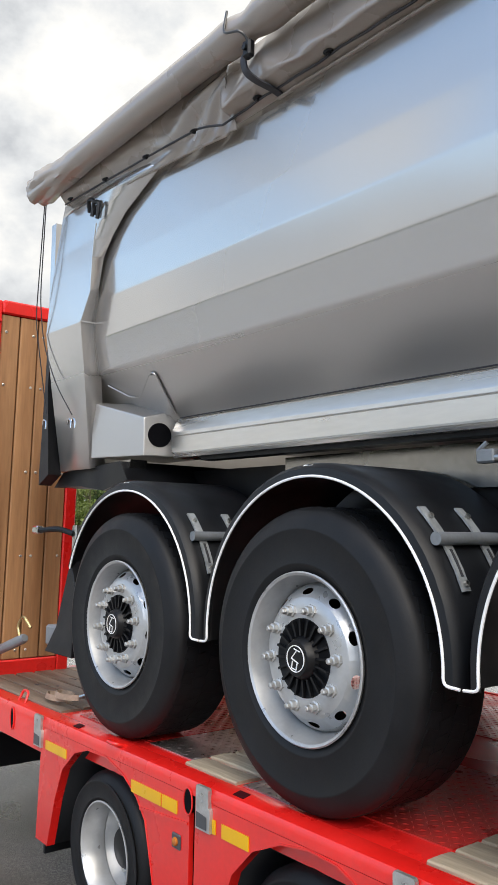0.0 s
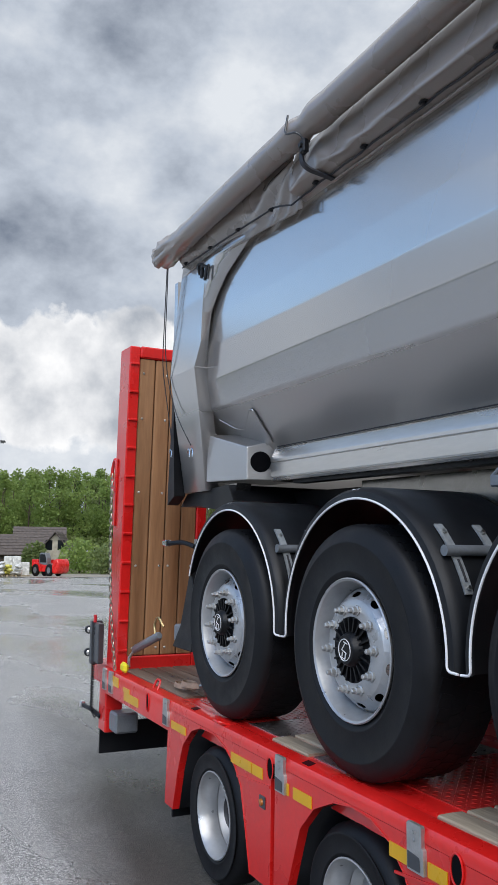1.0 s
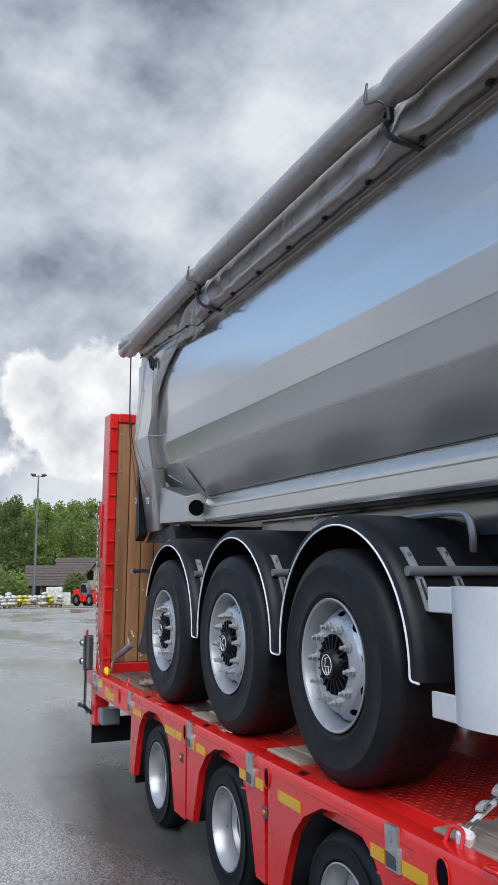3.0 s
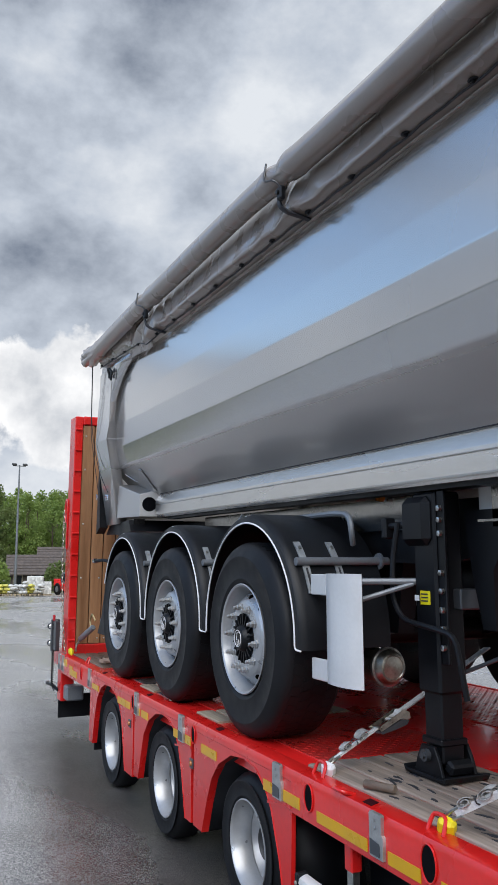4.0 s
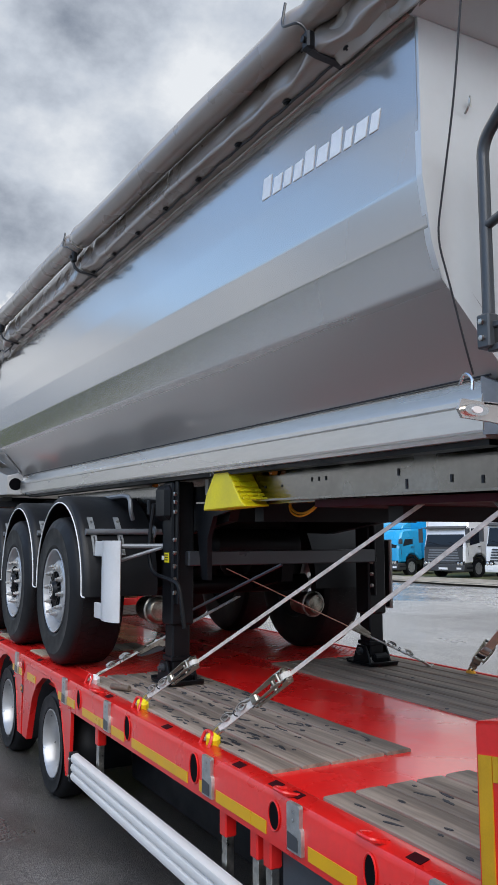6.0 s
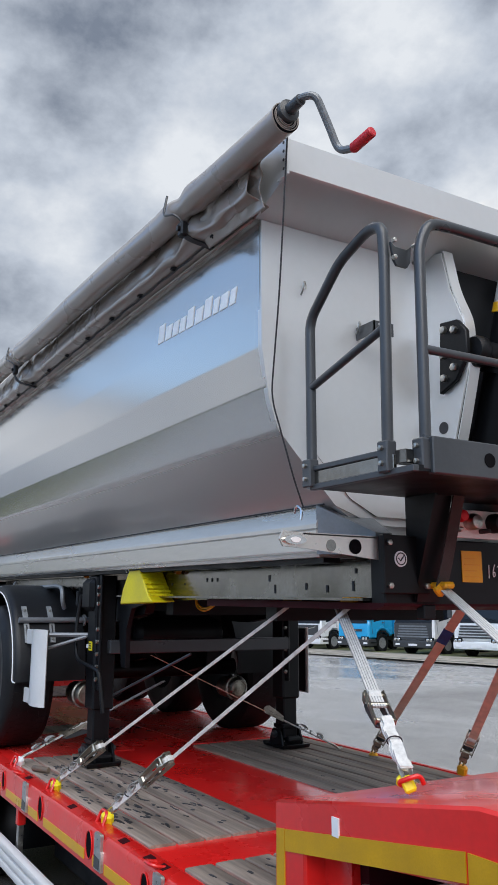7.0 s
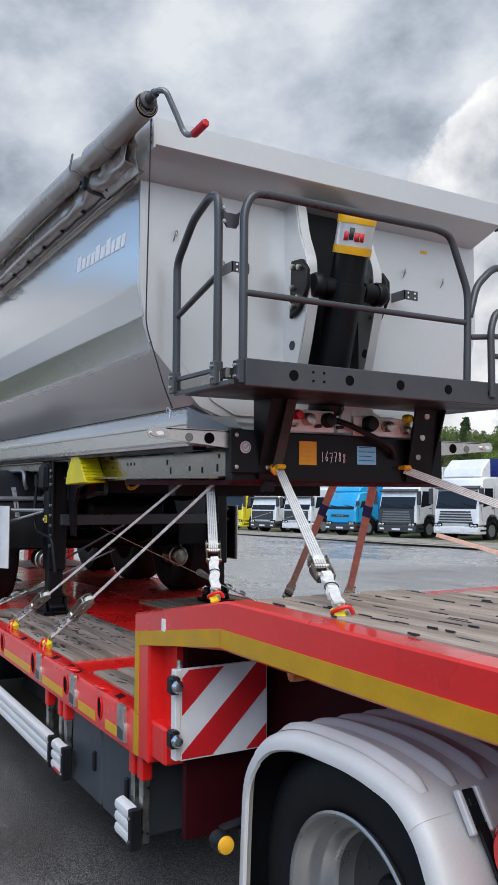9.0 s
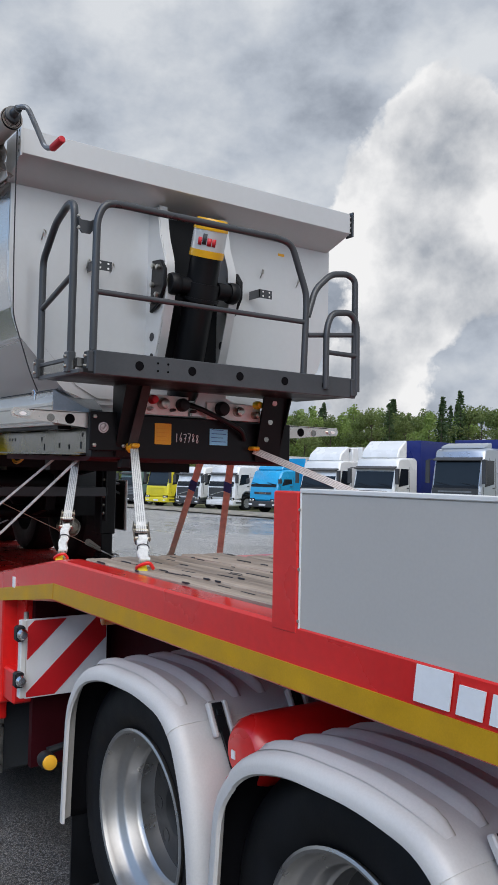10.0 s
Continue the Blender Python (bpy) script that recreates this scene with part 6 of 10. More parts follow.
    bm = bmesh.new()
    lathe(bm, [(0.040, 5.66), (0.040, 5.73), (0.023, 5.735), (0.020, 5.80)], (0, -0.03, 3.690), 16, "x")
    part("roller_end", bm, "grey", tarp, slope=True)
    # draw cords at both ends
    for pts in ([(5.64, 0.02, 3.70), (5.50, 0.068, 3.12), (5.345, 0.125, 2.752), (5.345, 0.163, 2.640), (5.33, 0.235, 2.447), (5.31, 0.287, 2.352)],
                [(-2.12, -0.02, 3.66), (-2.20, 0.0, 3.10), (-2.22, 0.04, 2.85), (-2.10, 0.07, 2.60), (-1.98, 0.12, 2.42)],
                [(-2.14, -0.02, 3.66), (-2.30, 0.02, 3.0), (-2.28, 0.10, 2.45)]):
        bm = bmesh.new()
        tube(bm, rounded(pts, 0.1, 4), 0.0035, 5)
        part("draw_cord", bm, "ink", tarp, slope=True)
    for x, y, z in ((5.29, 0.29, 2.36), (-1.97, 0.115, 2.40), (-2.27, 0.10, 2.42), (-1.93, 0.12, 2.40)):
        bm = bmesh.new()
        tube(bm, rounded([(x - 0.03, y - 0.01, z - 0.03), (x, y - 0.02, z), (x + 0.03, y - 0.015, z - 0.02), (x + 0.03, y - 0.02, z - 0.06)], 0.02, 3), 0.0055, 6)
        part("cord_cleat", bm, "chrome", tarp, slope=True)
    for x, z in ((-1.66, 3.47), (-1.60, 3.44)):
        bm = bmesh.new()
        tube(bm, rounded([(x, 0.03, z), (x + 0.02, 0.01, z + 0.06), (x + 0.07, 0.02, z + 0.05), (x + 0.06, 0.015, z - 0.04)], 0.02, 3), 0.011, 7)
        part("rubber_hook", bm, "plastic", tarp, slope=True)


PINS = (-0.16, 2.12, 4.92)
FLAP = -0.42
build_tarp()


def fender_ring(bm, cx, cz, R, y0, y1, a0, a1, n=26):
    """An arched wing: rounded outer shoulder, top skin and a turned-down lip."""
    prof = [(R - 0.052, y0 + 0.006), (R - 0.046, y0), (R - 0.020, y0 + 0.004), (R - 0.006, y0 + 0.020), (R, y0 + 0.050), (R, y1), (R - 0.008, y1), (R - 0.010, y0 + 0.055), (R - 0.040, y0 + 0.014)]
    rows = []
    for i in range(n + 1):
        q = a0 + (a1 - a0) * i / n
        rows.append([bm.verts.new((cx + r * math.cos(q), y, cz + r * math.sin(q))) for r, y in prof])
    k = len(prof)
    for A, B in zip(rows, rows[1:]):
        for j in range(k):
            face(bm, [A[j], A[(j + 1) % k], B[(j + 1) % k], B[j]])
    face(bm, rows[0])
    face(bm, rows[-1][::-1])


def build_fenders():
    zc = DECK + 0.516 + 0.03
    for s in (0, 1):
        for k, x in enumerate(AXLES):
            y0, y1 = (0.085, 0.60) if s == 0 else (2 * YC - 0.085, 2 * YC - 0.60)
            bm = bmesh.new()
            R = 0.645
            if s == 0:
                fender_ring(bm, x, zc, R, y0, y1, radians(-4), radians(184 if k else 160))
            else:
                b2 = bmesh.new()
                fender_ring(b2, x, zc, R, 0.085, 0.60, radians(-4), radians(184))
                merge(bm, b2, Matrix.Translation((0, 2 * YC, 0)) @ Matrix.Diagonal((1, -1, 1, 1)))
            wing = part("wing", bm, "plastic", tipper, "black plastic wing edged in white", smooth=40)
            if s:
                continue
            bm = bmesh.new()
            a1 = radians(184 if k else 160)
            arc = [(x + (R - 0.050) * math.cos(q), 0.0835, zc + (R - 0.050) * math.sin(q)) for q in [radians(-4) + (a1 - radians(-4)) * i / 40 for i in range(41)]]
            first = [(arc[0][0] + 0.055, 0.088, arc[0][2] - 0.004)]
            last = [(arc[-1][0] - 0.055, 0.088, arc[-1][2] - 0.004)] if k else []
            tube(bm, rounded(first + arc + last, 0.022, 4), 0.0050, 6)
            part("white_edge", bm, "trim", wing)
            bm = bmesh.new()
            ribbon(bm, [(x - 0.03, 0.104, zc + R - 0.010), (x + 0.02, 0.104, zc + R - 0.010)], 0.010, (0, 1, 0.6), 0.003)
            part("tiny_label", bm, "label_white", wing)
            # slotted brackets and cross tube
            q = radians(38)
            bx, bz = x + (R + 0.004) * math.cos(q), zc + (R + 0.004) * math.sin(q)
            bm = bmesh.new()
            cyl(bm, (bx + 0.035, 0.12, bz - 0.02), (bx + 0.035, 0.68, bz - 0.02), 0.021, 14)
            tube(bm, [(bx + 0.035, 0.60, bz - 0.02), (bx + 0.035, 0.612, bz - 0.02)], 0.042, 16)
            part("cross_tube", bm, "tube_grey", tipper)
            for y in (0.175, 0.36):
                bm = bmesh.new()
                ribbon(bm, [(x + (R + 0.008) * math.cos(radians(a)), y, zc + (R + 0.008) * math.sin(radians(a))) for a in (47, 43, 39, 35, 31, 26, 20)], 0.038, (0, 1, 0), 0.007)
                br = part("wing_bracket", bm, "bracket_grey", wing)
                for a in (43, 22):
                    bm = bmesh.new()
                    cx_, cz_ = x + (R + 0.012) * math.cos(radians(a)), zc + (R + 0.012) * math.sin(radians(a))
                    tube(bm, [(cx_, y, cz_), (cx_ + 0.012 * math.cos(radians(a)), y, cz_ + 0.012 * math.sin(radians(a)))], 0.009, 6)
                    part("bolt", bm, "zinc", br)
                bm = bmesh.new()
                ribbon(bm, [(x + (R + 0.0125) * math.cos(radians(a)), y, zc + (R + 0.0125) * math.sin(radians(a))) for a in (32, 28, 24)], 0.010, (0, 1, 0), 0.003)
                part("slot", bm, "ink", br)
    # mud flap at the rear
    bm = bmesh.new()
    prism(bm, [(-1.90, 1.66), (-1.935, 1.60), (-2.06, 1.30), (-2.20, 1.15), (-1.86, 1.15), (-1.84, 1.5)], "y", 0.105, 0.56, 0.004)
    part("mud_flap", bm, "plastic", tipper)
    # under-run bumper and its grey end
    bm = bmesh.new()
    box(bm, -2.30, -2.14, 0.15, 0.28, 1.17, 1.285, 0.012)
    part("bumper_end", bm, "tube_grey", tipper)
    bm = bmesh.new()
    tube(bm, rounded([(-2.08, 0.20, 1.80), (-2.18, 0.16, 1.83), (-2.30, 0.10, 1.82)], 0.05), 0.016, 8)
    arm = part("marker_arm", bm, "plastic", tipper)
    bm = bmesh.new()
    box(bm, -2.37, -2.30, 0.075, 0.12, 1.80, 1.845, 0.008)
    part("marker_lamp", bm, "chrome", arm)
    bm = bmesh.new()
    box(bm, -2.10, -2.05, 0.20, 0.24, 1.66, 1.85, 0.006)
    part("marker_post", bm, "zinc", tipper)


build_fenders()
for x in AXLES:
    for s in (1, -1):
        big_wheel(tipper, x, s, spin={-1.31: 9, 0.0: 14, 1.31: -12}[x])
    bm = bmesh.new()
    cyl(bm, (x, 0.3, DECK + 0.516), (x, 2 * YC - 0.3, DECK + 0.516), 0.07, 14)
    part("axle", bm, "black", tipper)


def build_chassis():
    for s in (0, 1):
        def fy(y):
            return y if s == 0 else 2 * YC - y
        # front channel: galvanised, tapering; rear: deep black beam
        bm = bmesh.new()
        prism(bm, [(2.75, 2.165), (2.75, 1.985), (3.20, 1.985), (5.36, 2.015), (5.40, 2.16)], "y", fy(0.60), fy(0.66))
        box(bm, 2.75, 5.36, min(fy(0.52), fy(0.66)), max(fy(0.52), fy(0.66)), 2.003, 2.013)
        beam = part("front_chassis_rail", bm, "galv", tipper, "galvanised chassis rail with punched holes", slope=True)
        if s == 0:
            for x, z, w, h in ((3.62, 2.08, 0.012, 0.012), (3.90, 2.10, 0.010, 0.02), (3.96, 2.10, 0.010, 0.02), (4.02, 2.10, 0.010, 0.02), (4.55, 2.10, 0.012, 0.03), (4.60, 2.05, 0.012, 0.04),
                               (4.86, 2.06, 0.012, 0.03), (5.02, 2.05, 0.012, 0.03), (5.20, 2.06, 0.012, 0.04), (5.22, 2.12, 0.012, 0.02), (3.45, 2.08, 0.014, 0.014)):
                bm = bmesh.new()
                box(bm, x - w / 2, x + w / 2, 0.5965, 0.602, z - h / 2, z + h / 2)
                part("punched_hole", bm, "ink", beam, slope=True)
        bm = bmesh.new()
        prism(bm, [(-2.05, 2.12), (-2.05, 1.86), (-1.7, 1.82), (2.3, 1.82), (2.9, 1.90), (2.95, 2.0), (2.95, 2.12)], "y", fy(0.66), fy(0.72))
        part("main_chassis_rail", bm, "black", tipper, slope=True)
        # galvanised plate strip visible above the wings
        bm = bmesh.new()
        box(bm, -0.75, 2.40, min(fy(0.63), fy(0.655)), max(fy(0.63), fy(0.655)), 1.985, 2.150)
        part("side_plate", bm, "galv", tipper, slope=True)
    for x in (-1.9, -0.7, 0.6, 1.9, 3.2, 4.4):
        bm = bmesh.new()
        box(bm, x - 0.05, x + 0.05, 0.7, 2 * YC - 0.7, 1.90, 2.06)
        part("cross_member", bm, "black", tipper, slope=True)
    bm = bmesh.new()
    box(bm, 1.6, 4.9, 0.72, 2 * YC - 0.72, 2.02, 2.05)
    part("floor_plate", bm, "black", tipper, slope=True)
    # suspension hangers and bellows
    for x in AXLES:
        for y in (0.78, 2 * YC - 0.78):
            bm = bmesh.new()
            lathe(bm, [(0.10, 1.45), (0.135, 1.50), (0.135, 1.58), (0.115, 1.61), (0.135, 1.64), (0.135, 1.74), (0.09, 1.79)], (x - 0.32, y, 0), 20, "z")
            part("air_bellow", bm, "rubber", tipper)
            bm = bmesh.new()
            prism(bm, [(x + 0.60, 1.86), (x + 0.34, 1.86), (x + 0.40, 1.42), (x + 0.52, 1.42)], "y", y - 0.05, y + 0.05)
            part("hanger", bm, "black", tipper)
            bm = bmesh.new()
            prism(bm, [(x + 0.50, 1.50), (x + 0.50, 1.43), (x, 1.34), (x - 0.42, 1.40), (x - 0.42, 1.46), (x, 1.44)], "y", y - 0.04, y + 0.04)
            part("trailing_arm", bm, "black", tipper)
    # brake chambers in front of the leading axle
    for x, y, z in ((1.88, 0.625, 1.262), (1.83, 1.93, 1.245)):
        bm = bmesh.new()
        lathe(bm, [(0.035, -0.22), (0.080, -0.20), (0.086, -0.12), (0.086, -0.02), (0.084, 0.0)], (x, y, z), 28, "x")
        body = part("brake_chamber", bm, "brass", tipper)
        bm = bmesh.new()
        lathe(bm, [(0.086, -0.012), (0.099, -0.008), (0.099, 0.010), (0.088, 0.014), (0.086, -0.012)], (x, y, z), 28, "x", closed=True)
        part("clamp_band", bm, "zinc", body)
        bm = bmesh.new()
        lathe(bm, [(0.088, 0.010), (0.084, 0.030), (0.070, 0.056), (0.060, 0.060), (0.056, 0.054), (0.030, 0.058), (0.012, 0.060)], (x, y, z), 28, "x")
        part("dished_cover", bm, "brass", body, "shiny dished steel cover")
    # air reservoir
    bm = bmesh.new()
    lathe(bm, [(0.05, 0.92), (0.10, 0.95), (0.118, 1.0), (0.118, 1.55), (0.10, 1.60), (0.05, 1.63)], (2.1, 0, 1.70), 24)
    part("air_reservoir", bm, "black", tipper)
    # valves and pipes above the wings
    bm = bmesh.new()
    tube(bm, rounded([(1.15, 0.42, 2.045), (1.75, 0.42, 2.045), (1.88, 0.42, 2.03), (1.90, 0.42, 1.93), (1.86, 0.45, 1.88)], 0.06), 0.016, 8)
    part("air_pipe", bm, "tube_grey", tipper)
    bm = bmesh.new()
    tube(bm, rounded([(0.55, 0.40, 2.055), (1.2, 0.40, 2.055)], 0.06), 0.012, 8)
    part("lift_rod", bm, "zinc", tipper)
    bm = bmesh.new()
    box(bm, 0.50, 0.57, 0.385, 0.43, 2.04, 2.085, 0.006)
    cyl(bm, (0.50, 0.40, 2.08), (0.53, 0.41, 2.11), 0.008, 6)
    part("lever_catch", bm, "tube_grey", tipper)
    # lamps along the side
    for x, y in ((1.90, 0.640), (3.57, 0.62)):
        bm = bmesh.new()
        lathe(bm, [(0.022, -0.030), (0.026, -0.012), (0.026, 0.0)], (x, y - 0.03, 2.160), 14)
        part("side_marker", bm, "amber", tipper, slope=True)
    # orange cable looped under the cross member, and a retaining clip over the chock
    bm = bmesh.new()
    for k in range(2):
        tube(bm, rounded([(3.36 + 0.02 * k, 0.80, 1.98), (3.37, 0.80 - 0.01 * k, 1.915 - 0.016 * k), (3.46, 0.79, 1.875 - 0.016 * k), (3.56, 0.80, 1.885 - 0.01 * k), (3.64, 0.84, 1.95)], 0.05, 4), 0.006, 7)
    part("cable_loop", bm, "orange", tipper)
    # white spray guard fin
    for s in (0, 1):
        def fy(y):
            return y if s == 0 else 2 * YC - y
        bm = bmesh.new()
        prism(bm, [(2.06, fy(0.178)), (2.09, fy(0.158)), (2.15, fy(0.146)), (2.21, fy(0.143)), (2.27, fy(0.149)), (2.325, fy(0.166)), (2.355, fy(0.190)), (2.345, fy(0.198)), (2.06, fy(0.198))], "z", 1.235, 1.735)
        for z in (1.235, 1.632):
            box(bm, 1.925, 2.075, min(fy(0.165), fy(0.185)), max(fy(0.165), fy(0.185)), z + 0.001, z + 0.100, 0.004)
        fin = part("side_guard_fin", bm, "white", tipper, "white plastic side guard end")
        bm = bmesh.new()
        box(bm, 2.07, 2.33, min(fy(0.200), fy(0.206)), max(fy(0.200), fy(0.206)), 1.245, 1.725)
        part("inner_face", bm, "plastic", fin)
        bm = bmesh.new()
        tube(bm, [(2.2, fy(0.20), 1.70), (2.38, fy(0.50), 1.70)], 0.016, 8)
        tube(bm, [(2.22, fy(0.20), 1.60), (2.36, fy(0.46), 1.69)], 0.012, 8)
        part("fin_stay", bm, "tube_grey", fin)


build_chassis()


def build_leg(y, out):
    """Landing leg with gearbox, brace and tilting foot."""
    leg = piece("landing_leg", None, tipper)
    x = 2.45
    bm = bmesh.new()
    box(bm, x - 0.080, x + 0.080, y - 0.075, y + 0.075, 1.22, 2.10, 0.012)
    part("outer_tube", bm, "black", leg)
    bm = bmesh.new()
    box(bm, x - 0.062, x + 0.062, y - 0.058, y + 0.058, 0.93, 1.24, 0.008)
    part("inner_tube", bm, "black", leg)
    # tilting foot: a dished sole between two cheeks on a pin, with rubber stops
    bm = bmesh.new()
    prism(bm, [(x - 0.155, 0.900), (x - 0.140, 0.874), (x + 0.140, 0.874), (x + 0.155, 0.900), (x + 0.143, 0.904), (x + 0.125, 0.890), (x - 0.125, 0.890), (x - 0.143, 0.904)], "y", y - 0.115, y + 0.115, 0.003)
    foot = part("foot", bm, "black", leg)
    for d in (-1, 1):
        bm = bmesh.new()
        yy = y + d * 0.085
        prism(bm, [(x - 0.10, 0.888), (x + 0.10, 0.888), (x + 0.075, 0.955), (x + 0.045, 1.005), (x - 0.045, 1.005), (x - 0.075, 0.955)], "y", yy - 0.008, yy + 0.008, 0.003)
        cheek = part("foot_cheek", bm, "black", foot)
        bm = bmesh.new()
        cyl(bm, (x, yy, 0.965), (x, yy + d * 0.030, 0.965), 0.026, 14)
        cyl(bm, (x, yy + d * 0.030, 0.965), (x, yy + d * 0.042, 0.965), 0.014, 8)
        part("foot_pin", bm, "grey", cheek)
        bm = bmesh.new()
        obox(bm, Matrix.Translation((x + d * 0.095, y, 0.925)) @ pose(0, 0, 0, 0, d * 28, 0), 0.050, 0.12, 0.055, 0.010)
        part("rubber_stop", bm, "rubber", foot)
    bm = bmesh.new()
    box(bm, x - 0.072, x + 0.072, y - 0.070, y + 0.070, 1.005, 1.035, 0.006)
    part("collar", bm, "black", leg)
    bm = bmesh.new()
    box(bm, x - 0.14, x + 0.06, y - 0.11, y + 0.02, 1.86, 2.08, 0.03)
    part("gearbox", bm, "black", leg)
    bm = bmesh.new()
    box(bm, x + 0.080, x + 0.130, y - 0.06, y - 0.045, 1.35, 2.10, 0.004)
    flange = part("mounting_flange", bm, "black", leg)
    for z in (2.02, 1.97, 1.91, 1.74, 1.66, 1.58, 1.50, 1.42):
        bm = bmesh.new()
        bolt_head(bm, (x + 0.108, y - 0.061, z), 0.014, 0.016)
        part("bolt", bm, "zinc", flange)
    if out:
        bm = bmesh.new()
        box(bm, x - 0.035, x + 0.035, y - 0.0775, y - 0.074, 1.60, 1.66)
        lab = part("sticker", bm, "label_yellow", leg)
        lab.data.materials[0] = M["yellow"]
        for k in range(3):
            bm = bmesh.new()
            box(bm, x - 0.028, x + 0.02, y - 0.0790, y - 0.0770, 1.613 + 0.015 * k, 1.619 + 0.015 * k)
            part("print_line", bm, "ink", lab)
        bm = bmesh.new()
        box(bm, x - 0.078, x - 0.046, y - 0.0775, y - 0.0745, 1.615, 1.640, 0.0)
        part("small_plate", bm, "label_white", leg)
        # crank hose hanging from the gearbox
        bm = bmesh.new()
        tube(bm, rounded([(x - 0.16, y - 0.10, 1.97), (x - 0.20, y - 0.11, 1.80), (x - 0.19, y - 0.12, 1.62), (x - 0.12, y - 0.12, 1.53), (x + 0.10, y - 0.10, 1.50), (x + 0.20, y - 0.08, 1.48), (x + 0.24, y - 0.06, 1.22)], 0.08), 0.013, 8)
        part("hose", bm, "plastic", leg)
        bm = bmesh.new()
        cyl(bm, (x - 0.30, y - 0.06, 1.96), (x - 0.10, y - 0.06, 1.96), 0.016, 8)
        box(bm, x - 0.32, x - 0.28, y - 0.09, y - 0.03, 1.90, 2.0, 0.006)
        part("crank_shaft", bm, "plastic", leg)
        bm = bmesh.new()
        tube(bm, [(x + 0.05, y + 0.06, 1.30), (x + 0.70, y + 0.34, 1.60)], 0.009, 8)
        part("brace", bm, "grey", leg)


build_leg(0.535, True)
build_leg(2 * YC - 0.46, False)
bm = bmesh.new()
box(bm, 2.50, 2.58, 0.55, 2 * YC - 0.5, 1.58, 1.67, 0.006)
part("leg_cross_beam", bm, "grey", tipper)
bm = bmesh.new()
prism(bm, [(2.56, 2.06), (2.60, 1.80), (2.66, 1.55), (2.74, 1.55), (2.74, 1.80), (2.82, 1.93), (3.2, 1.985), (3.2, 2.06)], "y", 0.60, 0.63)
part("leg_bracket", bm, "black", tipper, slope=True)
bm = bmesh.new()
box(bm, 2.62, 2.82, 0.640, 0.648, 2.02, 2.16)
part("type_plate", bm, "label_white", tipper, slope=True)
for k in range(3):
    bm = bmesh.new()
    box(bm, 2.72, 2.80, 0.637, 0.6395, 2.05 + 0.03 * k, 2.06 + 0.03 * k)
    part("print_line", bm, "ink", tipper, slope=True)
bm = bmesh.new()
box(bm, 2.64, 2.74, 0.644, 0.650, 1.965, 1.995)
part("orange_reflector", bm, "label_yellow", tipper, slope=True)


